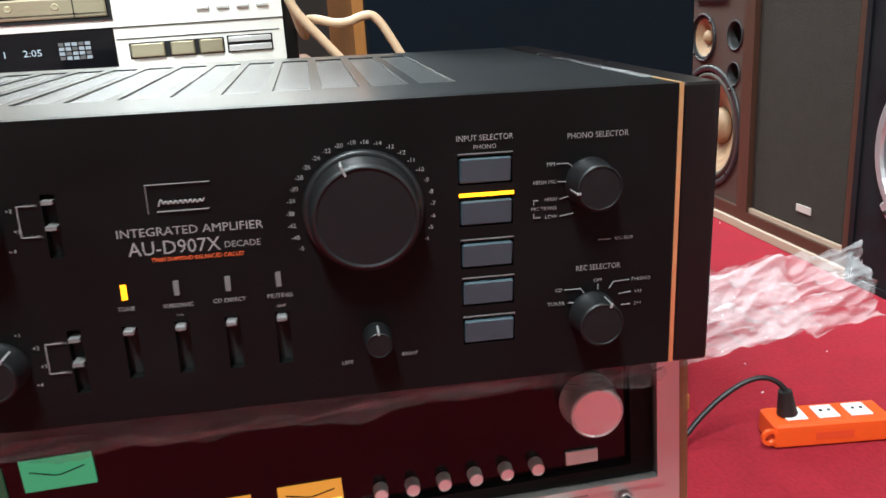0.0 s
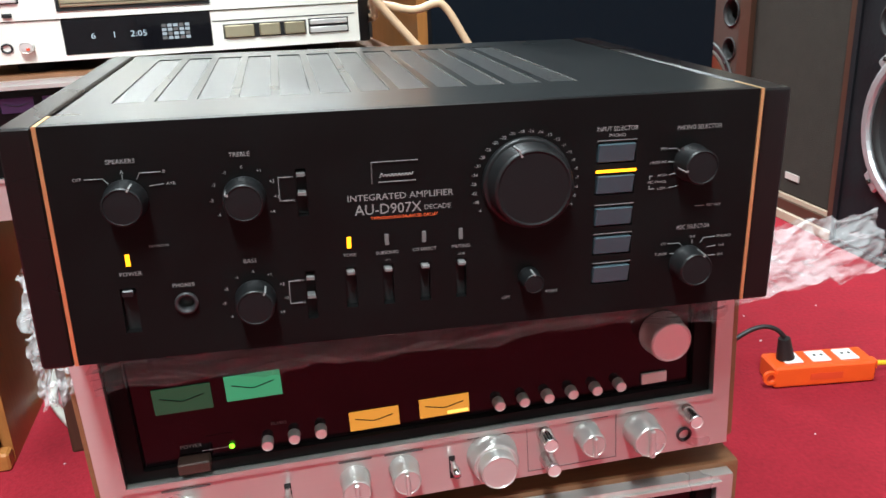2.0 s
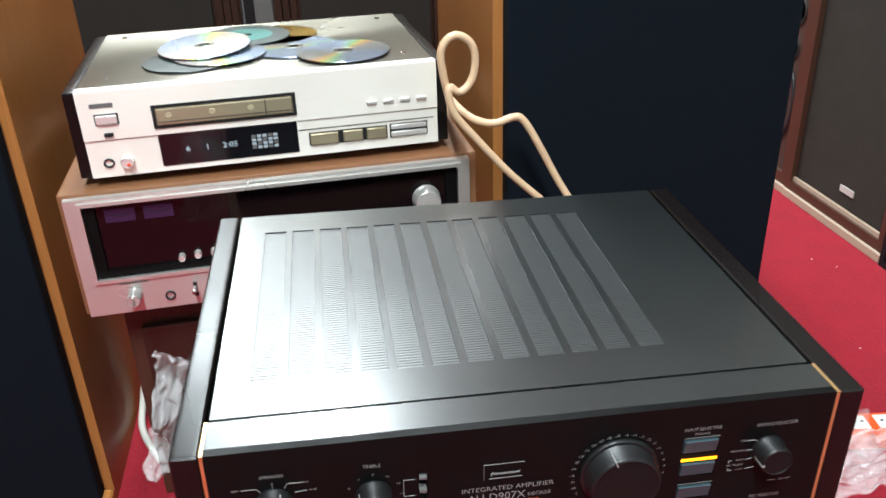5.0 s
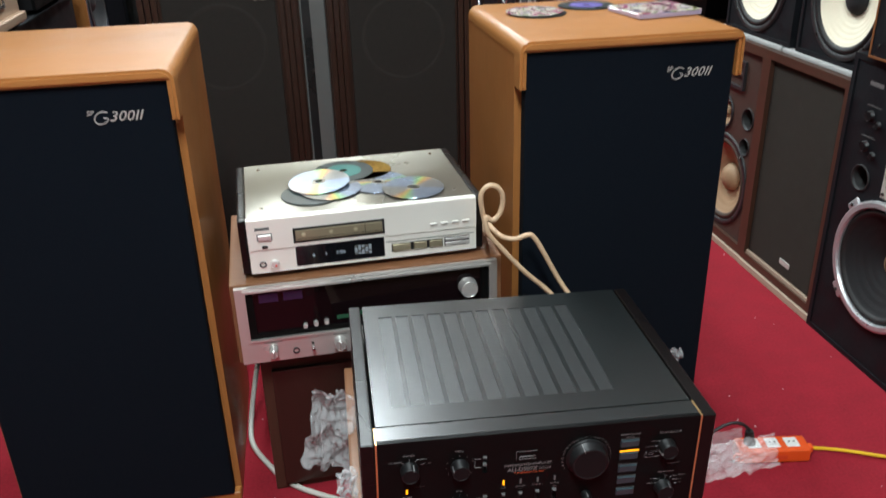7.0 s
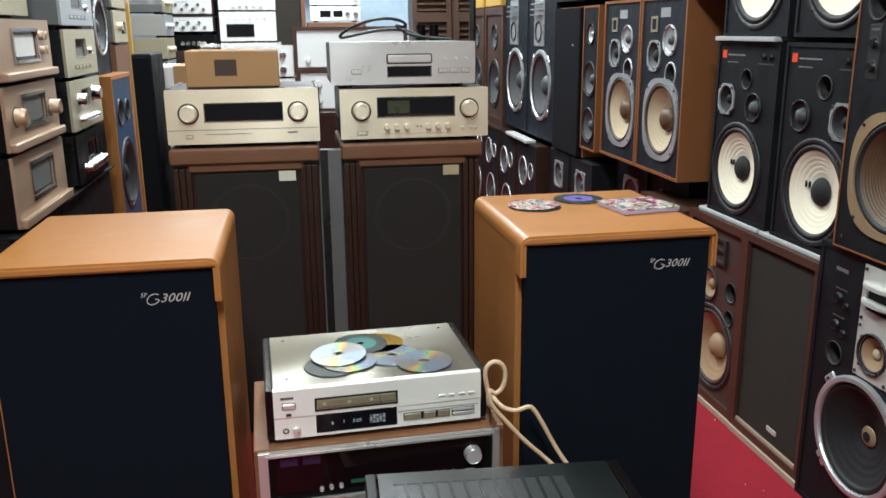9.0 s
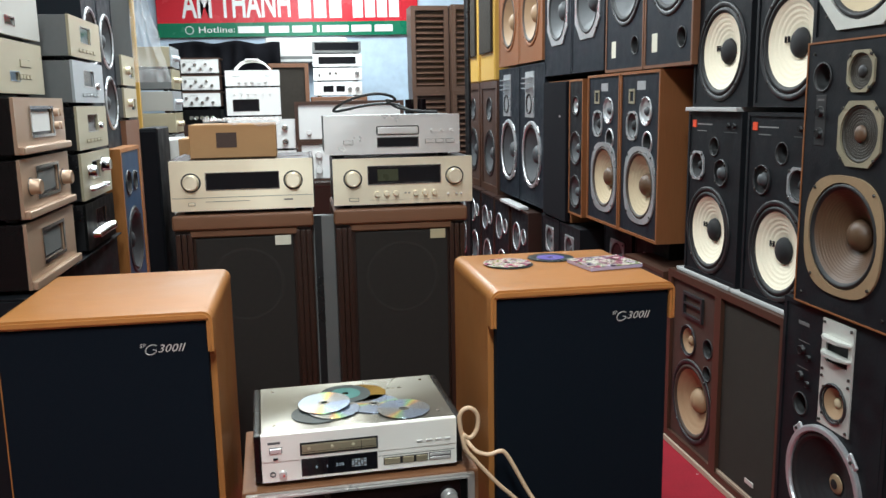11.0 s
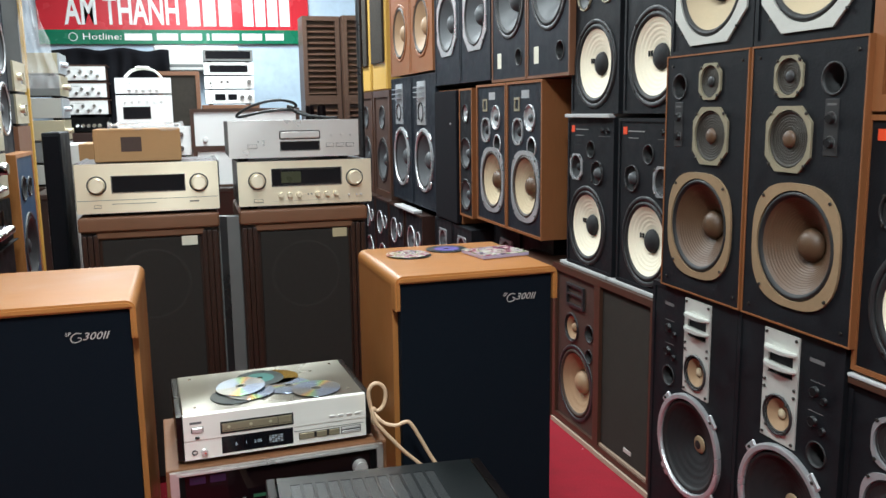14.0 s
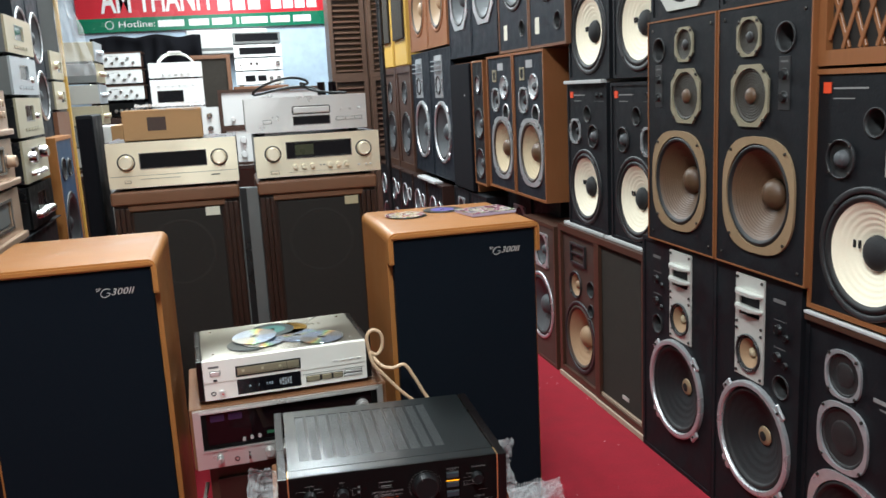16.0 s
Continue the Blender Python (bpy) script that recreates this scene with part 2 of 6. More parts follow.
CARPET = mat("red_carpet", (0.28, 0.016, 0.027), 0.95, 0, 0.45, 150, 1.0, spec=0.15)
GREY_WALL = mat("grey_brown_wall_paint", (0.14, 0.13, 0.12), 0.8, 0, 0.08, 8, 0.05)
TRAY = brushed("bronze_tray", (0.34, 0.29, 0.19), 0.35, 0.6)
PLASTER = mat("pale_plaster", (0.72, 0.74, 0.76), 0.8, 0, 0.06, 8, 0.05)
MARBLE = mat("pale_blue_marbled_wall", (0.5, 0.62, 0.74), 0.5, 0, 0.3, 16, 0.02)
CEIL = mat("white_ceiling_paint", (0.78, 0.78, 0.77), 0.85, 0, 0.04, 8)
BLACK_CLOTH = mat("black_cloth", (0.007, 0.007, 0.009), 0.95, 0, 0.3, 30, 0.2, spec=0.1)
SIGN_RED = mat("red_sign_vinyl", (0.62, 0.02, 0.035), 0.25, 0, 0.05)
SIGN_GREEN = mat("green_sign_vinyl", (0.0, 0.16, 0.08), 0.25, 0, 0.05)
SIGN_WHITE = mat("white_sign_letters", (0.85, 0.85, 0.85), 0.4, 0, 0.03)
CARDBOARD = mat("brown_cardboard", (0.42, 0.23, 0.1), 0.8, 0, 0.12, 50, 0.1, (1, 1, 6))
FILM = clear("clear_plastic_film", (0.5, 0.48, 0.48), 0.12, 0.22)
FILM_BRIGHT = clear("crumpled_plastic_film", (0.9, 0.9, 0.9), 0.07, 0.27)
CABLE_BEIGE = mat("beige_cable", (0.62, 0.42, 0.26), 0.5, 0, 0.1)
CABLE_WHITE = mat("white_cable", (0.6, 0.58, 0.52), 0.5, 0, 0.1)
CABLE_BLACK = mat("black_cable", (0.012, 0.012, 0.012), 0.5, 0, 0.1)
ORANGE = mat("orange_plastic", (0.85, 0.1, 0.015), 0.35, 0, 0.05, coat=0.2)
YELLOW = mat("yellow_cable", (0.8, 0.5, 0.02), 0.45)
SOCKET = mat("white_plastic", (0.78, 0.77, 0.74), 0.4)
DISC = disc_mat("mirror_disc")
DISC_TEAL = mat("teal_disc_print", (0.05, 0.2, 0.18), 0.3, 0.4, 0.2, 30)
DISC_GOLD = mat("gold_disc", (0.65, 0.4, 0.08), 0.2, 1.0, 0.1)
DISC_BLACK = mat("black_disc_print", (0.02, 0.03, 0.03), 0.3, 0.1, 0.2)
DISC_PURPLE = mat("purple_disc_print", (0.13, 0.1, 0.36), 0.4, 0.1, 0.2)
LID_GREY = brushed("grey_champagne_lid", (0.29, 0.27, 0.225), 0.3, 0.8)
DISC_PICTURE = mottled("mottled_disc_print", 34)
YELLOW_WOOD = mat("yellow_varnished_wood", (0.55, 0.33, 0.07), 0.4, 0, 0.15, 26, 0.05, (8, 8, 0.6))


# ---- building helpers ----
def part(name, bm, material, parent, label="", smooth=False, kind=""):
    me = bpy.data.meshes.new(name)
    bm.to_mesh(me)
    bm.free()
    me.materials.append(material)
    if smooth:
        for p in me.polygons:
            p.use_smooth = True
        if smooth == "edges":
            me.set_sharp_from_angle(angle=radians(32))
    ob = new(name, me)
    ob.parent = parent
    return tagged(ob, label, "", "", kind)


def shared(name, me, parent, x, y, z):
    ob = new(name, me)
    ob.parent = parent
    ob.location = (x, y, z)
    return ob


def thing(name, label, category, m, group="", kind=""):
    ob = new(name)
    ob.empty_display_size = 0.05
    ob.matrix_basis = m
    return tagged(ob, label, category, group, kind)


def box(x0, x1, y0, y1, z0, z1, bevel=0.0, seg=2, bm=None):
    own = bm or bmesh.new()
    r = bmesh.ops.create_cube(own, size=1, matrix=Matrix.LocRotScale(((x0 + x1) / 2, (y0 + y1) / 2, (z0 + z1) / 2), None, (abs(x1 - x0), abs(y1 - y0), abs(z1 - z0))))
    if bevel:
        es = list({e for v in r["verts"] for e in v.link_edges})
        bmesh.ops.bevel(own, geom=es, offset=bevel, segments=seg, affect="EDGES", profile=0.7)
    return own


def lathe(profile, cx, cz, seg=40, bm=None, ang0=0.0):
    """Turns (radius, y) pairs round the axis that runs along y through (cx, cz)."""
    own = bm or bmesh.new()
    rings = []
    for r, y in profile:
        if r < 1e-6:
            rings.append([own.verts.new((cx, y, cz))])
        else:
            rings.append([own.verts.new((cx + r * math.cos(ang0 + 2 * math.pi * k / seg), y, cz + r * math.sin(ang0 + 2 * math.pi * k / seg))) for k in range(seg)])
    for a, b in zip(rings, rings[1:]):
        for k in range(seg):
            j = (k + 1) % seg
            if len(a) == 1 and len(b) == 1:
                continue
            if len(a) == 1:
                own.faces.new((a[0], b[k], b[j]))
            elif len(b) == 1:
                own.faces.new((a[k], b[0], a[j]))
            else:
                own.faces.new((a[k], b[k], b[j], a[j]))
    bmesh.ops.recalc_face_normals(own, faces=own.faces)
    return own


def circle(cx, cz, r, seg=32, a0=0.0):
    return [(cx + r * math.cos(a0 + 2 * math.pi * k / seg), cz + r * math.sin(a0 + 2 * math.pi * k / seg)) for k in range(seg)]


def rect(x0, x1, z0, z1):
    return [(x0, z0), (x1, z0), (x1, z1), (x0, z1)]


def chamfered(cx, cz, hw, hh, c):
    return [(cx - hw + c, cz - hh), (cx + hw - c, cz - hh), (cx + hw, cz - hh + c), (cx + hw, cz + hh - c), (cx + hw - c, cz + hh), (cx - hw + c, cz + hh), (cx - hw, cz + hh - c), (cx - hw, cz - hh + c)]


def plate(outer, holes, y0, y1):
    """A flat plate from y0 (front) to y1 (back) with real holes through it."""
    bm = bmesh.new()
    edges = []
    for loop in (outer, *holes):
        vs = [bm.verts.new((x, y0, z)) for x, z in loop]
        edges += [bm.edges.new((vs[i], vs[(i + 1) % len(vs)])) for i in range(len(vs))]
    bmesh.ops.triangle_fill(bm, edges=edges, use_beauty=True, use_dissolve=False)
    if abs(y1 - y0) > 1e-6:
        r = bmesh.ops.extrude_face_region(bm, geom=list(bm.faces))
        for v in r["geom"]:
            if isinstance(v, bmesh.types.BMVert):
                v.co.y = y1
    bmesh.ops.recalc_face_normals(bm, faces=bm.faces)
    return bm


def tube(points, r, name, material, parent=None, res=6):
    """A cable as a mesh swept along a smooth line."""
    cu = bpy.data.curves.new(name, "CURVE")
    cu.dimensions, cu.bevel_depth, cu.bevel_resolution, cu.resolution_u = "3D", r, 3, res
    sp = cu.splines.new("NURBS")
    sp.points.add(len(points) - 1)
    for p, q in zip(sp.points, points):
        p.co = (*q, 1)
    sp.use_endpoint_u, sp.order_u = True, 3
    tmp = bpy.data.objects.new(name, cu)
    me = bpy.data.meshes.new_from_object(tmp)
    bpy.data.objects.remove(tmp)
    me.materials.clear()
    me.materials.append(material)
    for p in me.polygons:
        p.use_smooth = True
    ob = new(name, me)
    ob.parent = parent
    return ob


TEXTS = {}


def text(s, x, z, size, material, parent, y=-0.0006, align="CENTER", name="lettering", shear=0.0, thick=0.0, width=1.0, span=0.0):
    key = (s, size, align, shear, thick, width, material.name, span)
    if key not in TEXTS:
        cu = bpy.data.curves.new("lettering", "FONT")
        cu.body, cu.size, cu.align_x, cu.align_y, cu.shear, cu.resolution_u = s, size, align, "CENTER", shear, 2
        cu.offset, cu.space_character = thick, width
        tmp = bpy.data.objects.new("lettering", cu)
        me = bpy.data.meshes.new_from_object(tmp)
        bpy.data.objects.remove(tmp)
        if span:
            xs = [v.co.x for v in me.vertices]
            me.transform(Matrix.Diagonal((span / (max(xs) - min(xs)), 1, 1, 1)))
        me.transform(Euler((math.pi / 2, 0, 0)).to_matrix().to_4x4())
        me.materials.clear()
        me.materials.append(material)
        TEXTS[key] = me
    return shared(name, TEXTS[key], parent, x, y, z)


def bar(x0, x1, z0, z1, material, parent, y=-0.0006, name="print_bar", d=0.0004):
    return part(name, box(x0, x1, y - d, y, z0, z1), material, parent)


SCREW = None


def screw(parent, x, y, z):
    global SCREW
    if SCREW is None:
        bm = lathe([(0, -0.004), (0.0035, -0.004), (0.0045, -0.0025), (0.0045, 0)], 0, 0, 8)
        SCREW = bpy.data.meshes.new("screw")
        bm.to_mesh(SCREW)
        bm.free()
        SCREW.materials.append(SCREW_MAT)
    return shared("screw", SCREW, parent, x, y, z)


def knob(parent, x, z, r, length, material, face=None, y=0.0, seg=28, name="knob", tick=None):
    """A turned knob with a rounded rim and its own face."""
    k = part(name, lathe([(r * 1.04, y), (r * 1.04, y - length * 0.12), (r * 0.97, y - length * 0.16), (r * 0.95, y - length * 0.9), (r * 0.88, y - length), (r * 0.86, y - length)], x, z, seg), material, parent, smooth=True)
    part("knob_face", lathe([(r * 0.86, y - length), (r * 0.82, y - length + 0.0006), (0, y - length + 0.0004)], x, z, seg), face or material, k)
    if tick is not None:
        a = math.radians(tick)
        bm = box(-0.0005, 0.0005, y - length - 0.0004, y - length * 0.3, r * 0.8, r * 0.985)
        bmesh.ops.rotate(bm, verts=bm.verts, cent=(0, 0, 0), matrix=Matrix.Rotation(a, 3, "Y"))
        bmesh.ops.translate(bm, verts=bm.verts, vec=(x, 0, z))
        part("pointer", bm, INK, k)
    return k


def driver(parent, x, z, r, name="woofer", shape="round", frame=FRAME_BLACK, cone=BLACK_CONE, surround=RUBBER, cap=None, cap_r=0.3, ribs=0, depth=0.26, y=0.0, screws=4, dome=False, label="", cap_h=0.75):
    """A loudspeaker driver: frame plate, rolled surround, cone and dust cap as meshes of their own."""
    ri = r * (0.885 if shape != "round" else 0.9)
    lip = 0.006
    if shape == "round":
        f = part(name, lathe([(r, y), (r, y - lip * 0.7), (r * 0.975, y - lip), (ri * 1.01, y - lip), (ri, y - lip * 0.6), (ri, y + 0.006)], x, z, 44), frame, parent, label, True)
        spots = [(r * 0.945, 45 + 90 * k) for k in range(screws)]
    elif shape == "oct":
        f = part(name, plate(chamfered(x, z, r, r, r * 0.48), [circle(x, z, ri, 40)], y - lip, y + 0.004), frame, parent, label)
        spots = [(r * 1.1, 45 + 90 * k) for k in range(screws)]
    elif shape == "soft":
        ring = [(x + r * math.copysign(abs(math.cos(a)) ** 0.72, math.cos(a)), z + r * math.copysign(abs(math.sin(a)) ** 0.72, math.sin(a))) for a in [2 * math.pi * (k + 0.5) / 40 for k in range(40)]]
        f = part(name, plate(ring, [circle(x, z, ri, 40)], y - lip, y + 0.004), frame, parent, label)
        spots = [(r * 1.06, 45 + 90 * k) for k in range(screws)]
    elif shape == "square":
        f = part(name, plate(chamfered(x, z, r, r, r * 0.12), [circle(x, z, ri, 40)], y - lip, y + 0.004), frame, parent, label)
        spots = [(r * 1.22, 45 + 90 * k) for k in range(screws)]
    else:
        bm = lathe([(r, y), (r, y - lip * 1.6), (r * 0.97, y - lip * 2), (ri * 1.02, y - lip * 2), (ri, y - lip), (ri, y + 0.006)], x, z, 44)
        for k in range(4):
            e = box(-r * 0.14, r * 0.14, y - lip * 1.5, y - 0.0005, r * 0.9, r * 1.1, 0.004, 1)
            bmesh.ops.rotate(e, verts=e.verts, cent=(0, 0, 0), matrix=Matrix.Rotation(math.radians(45 + 90 * k), 3, "Y"))
            bmesh.ops.translate(e, verts=e.verts, vec=(x, 0, z))
            tmp = bpy.data.meshes.new("tmp")
            e.to_mesh(tmp)
            e.free()
            bm.from_mesh(tmp)
            bpy.data.meshes.remove(tmp)
        f = part(name, bm, frame, parent, label)
        spots = [(r * 1.03, 45 + 90 * k) for k in range(screws)]
    sy = y - lip * (1.8 if shape == "ears" else 0.95)
    for rad, a in spots:
        screw(f, x + rad * math.sin(math.radians(a)), sy, z + rad * math.cos(math.radians(a)))
    if dome:
        part("dome_surround", lathe([(ri, y + 0.001), (r * 0.5, y + 0.006), (r * 0.45, y + 0.003)], x, z, 32), surround, f, smooth=True)
        part("dome", lathe([(r * 0.45, y + 0.003), (r * 0.38, y - r * 0.14), (r * 0.22, y - r * 0.25), (0, y - r * 0.29)], x, z, 32), cone, f, smooth=True)
        return f
    rs = r * 0.77
    roll = [(ri * 1.002, y + 0.001)] + [(ri + (rs - ri) * k / 6, y + 0.001 - 0.045 * r * math.sin(math.pi * k / 6)) for k in range(1, 7)]
    part("surround", lathe(roll, x, z, 44), surround, f, smooth=True)
    rc = r * cap_r
    prof = []
    n = max(6, ribs * 4)
    for k in range(n + 1):
        u = k / n
        rad = rs + (rc * 0.9 - rs) * u
        yy = y + 0.001 + depth * r * (u ** 0.85)
        if ribs and 0.04 < u < 0.8:
            yy += 0.00045 * (1 if k % 4 < 2 else -1)
        prof.append((rad, yy))
    part("cone", lathe(prof, x, z, 44), cone, f, smooth=True)
    yb = y + depth * r * 0.92
    part("dust_cap", lathe([(rc, yb)] + [(rc * math.cos(a), yb - rc * cap_h * math.sin(a)) for a in (0.3, 0.6, 0.9, 1.2)] + [(0, yb - rc * cap_h)], x, z, 32), cap or cone, f, smooth=True)
    return f


def port(parent, x, z, r, depth=0.06, ring=None, y=0.0):
    p = part("port", lathe([(r * 1.12, y), (r * 1.12, y - 0.003), (r, y - 0.003), (r * 0.94, y + 0.006), (r * 0.92, y + depth), (0, y + depth)], x, z, 28), ring or RUBBER, parent, smooth=True)
    return p


def cabinet(ob, w, h, d, side, rim=0.016, inset=0.004, bevel=0.0, name="cabinet_body"):
    """A hollow cabinet, open at its front, with walls of real thickness."""
    bm = bmesh.new()
    o = [bm.verts.new(c) for c in ((0, 0, 0), (w, 0, 0), (w, 0, h), (0, 0, h))]
    i = [bm.verts.new(c) for c in ((rim, 0, rim), (w - rim, 0, rim), (w - rim, 0, h - rim), (rim, 0, h - rim))]
    q = [bm.verts.new((v.co.x, 0.12 if d > 0.14 else d * 0.8, v.co.z)) for v in i]
    b = [bm.verts.new((v.co.x, d, v.co.z)) for v in o]
    for k in range(4):
        j = (k + 1) % 4
        bm.faces.new((o[k], o[j], i[j], i[k]))
        bm.faces.new((i[k], i[j], q[j], q[k]))
        bm.faces.new((o[j], o[k], b[k], b[j]))
    bm.faces.new(b)
    bm.faces.new(q)
    bmesh.ops.recalc_face_normals(bm, faces=bm.faces)
    if bevel:
        es = [e for e in bm.edges if all(v in o or v in b for v in e.verts)]
        bmesh.ops.bevel(bm, geom=es, offset=bevel, segments=2, affect="EDGES")
    return part(name, bm, side, ob)


def speaker(label, w, h, d, m, side=BLACK_BAFFLE, baffle=BLACK_BAFFLE, drivers=(), ports=(), rim=0.014, inset=0.004, group="", name="loudspeaker", holes=()):
    """An open-fronted loudspeaker: cabinet, cut baffle, and its drivers set into the holes."""
    ob = thing(name, label, "loudspeaker", m, group)
    cabinet(ob, w, h, d, side, rim)
    cut = [circle(q["x"], q["z"], q["r"] * (0.88 if q.get("shape", "round") == "round" else 0.855), 32) for q in drivers if not q.get("plated")]
    cut += [circle(px, pz, pr, 24) for px, pz, pr in ports]
    bf = part("baffle", plate(rect(rim, w - rim, rim, h - rim), cut + list(holes), inset, inset + 0.012), baffle, ob)
    for q in drivers:
        q = {k: v for k, v in q.items() if k != "plated"}
        driver(ob, y=inset, **q)
    for px, pz, pr in ports:
        port(ob, px, pz, pr, y=inset)
    return ob


def hifi(label, w, h, d, m, case=BLACK_METAL, face=SILVER, knobs=(), window=None, buttons=(), prints=(), name="amplifier", category="amplifier", group="", feet=True, face_t=0.008, knob_mat=None, lip=0.0, window_mat=DISPLAY):
    """A hi-fi component: case with lid seam, thick front panel with a sunk window, knobs, buttons and feet."""
    ob = thing(name, label, category, m, group)
    fz = 0.012 if feet else 0.0
    part("case", box(0.003, w - 0.003, face_t, d, fz, h - 0.002, 0.002, 1), case, ob)
    hole = [rect(*window)] if window else []
    part("front_panel", plate(chamfered(w / 2, (h + fz) / 2, w / 2, (h - fz) / 2, 0.002), hole, 0, face_t + 0.001), face, ob)
    if window:
        part("window", box(window[0] - 0.001, window[1] + 0.001, face_t * 0.5, face_t * 0.5 + 0.002, window[2] - 0.001, window[3] + 0.001), window_mat, ob)
        wx0, wx1, wz0, wz1 = window
        part("window_bezel", plate(rect(wx0 - 0.0025, wx1 + 0.0025, wz0 - 0.0025, wz1 + 0.0025), [rect(wx0, wx1, wz0, wz1)], -0.0012, 0.0002), CHROME, ob)
    if lip:
        part("lower_lip", box(0, w, -lip, 0.001, fz, fz + h * 0.13, lip * 0.45, 3), face, ob)
    for kx, kz, kr, kl in knobs:
        if kr > 0.0205:
            part("knob_shoulder", lathe([(kr * 0.86, -kl - 0.0001), (kr * 0.8, -kl - 0.0014), (kr * 0.74, -kl - 0.0001)], kx, kz, 28), face, ob, smooth=True)
            part("knob_ring", lathe([(kr * 1.22, -0.0002), (kr * 1.2, -0.0016), (kr * 1.03, -0.0016)], kx, kz, 28), FRAME_BLACK, ob)
        knob(ob, kx, kz, kr, kl, knob_mat or face, seg=28)
    for bx, bz, bw, bh in buttons:
        bar(bx - bw / 2 - 0.0012, bx + bw / 2 + 0.0012, bz - bh / 2 - 0.0014, bz + bh / 2 + 0.0012, SLOT, ob, -0.0003, "button_reveal", 0.0005)
        part("button", box(bx - bw / 2, bx + bw / 2, -0.003, 0.001, bz - bh / 2, bz + bh / 2, 0.0008, 1), face, ob)
    for px0, px1, pz0, pz1, pm in prints:
        bar(px0, px1, pz0, pz1, pm, ob)
    if feet:
        for fx in (0.05, w - 0.05):
            for fy in (0.05, d - 0.05):
                bm = bmesh.new()
                bmesh.ops.create_cone(bm, cap_ends=True, segments=14, radius1=0.016, radius2=0.019, depth=0.0125, matrix=Matrix.Translation((fx, fy, 0.00625)))
                part("foot", bm, RUBBER, ob)
    return ob


# ---- the room ----
def setting(name, bm, material, label):
    ob = part(name, bm, material, None, label)
    ob["kind"] = "structure"
    return ob


setting("floor", box(-2.2, 1.8, -1.9, 8.0, -0.1, 0.0), CARPET, "worn red carpet strewn with bits of lint")
setting("ceiling", box(-2.2, 1.8, -1.9, 8.0, 3.1, 3.2), CEIL, "plain white ceiling")
setting("wall_right", box(1.7, 1.8, -1.8, 7.9, 0, 3.1), PLASTER, "pale plaster wall behind stacked loudspeakers")
setting("wall_left", box(-2.2, -2.1, -1.8, 7.9, 0, 3.1), GREY_WALL, "grey-brown wall behind the amplifier racks")
setting("wall_back", box(-2.2, 1.8, 7.9, 8.0, 0, 3.1), MARBLE, "pale blue marbled back wall")
# Unseen wall added behind the camera, dark and close to cut bounced light.
setting("unseen_wall_front", box(-2.2, 1.8, -1.9, -1.8, 0, 3.1), GREY_WALL, "unseen grey-brown wall added to close the room")


def ceiling_light(x, y, length, watts, wide=0.3):
    ob = thing("ceiling_light", "white ceiling light with a long bright diffuser", "ceiling light", pose(x, y, 3.1), "ceiling lights")
    part("frame", box(-wide / 2 - 0.03, wide / 2 + 0.03, -length / 2 - 0.03, length / 2 + 0.03, -0.05, -0.002, 0.006, 1), SOCKET, ob)
    part("diffuser", box(-wide / 2, wide / 2, -length / 2, length / 2, -0.056, -0.0505), glow("lit_diffuser", (1.0, 0.97, 0.92), 1.0), ob)
    area(x, y, 3.035, wide, length, watts)


ceiling_light(0.0, 1.0, 1.2, LAMP * 0.6)
ceiling_light(-0.2, -0.9, 1.2, LAMP * 2.5)
ceiling_light(0.1, 3.2, 1.2, LAMP * 1.7)
ceiling_light(-0.6, 4.9, 1.2, BACK_LAMP * 0.42)
ceiling_light(0.5, 6.2, 1.2, BACK_LAMP * 0.58)


def right(y_far, z, x=1.295, turn=0):
    return pose(x, y_far, z, 0, 0, -90 + turn)


def left(y_near, z, x=-0.95, turn=0):
    return pose(x, y_near, z, 0, 0, 90 + turn)


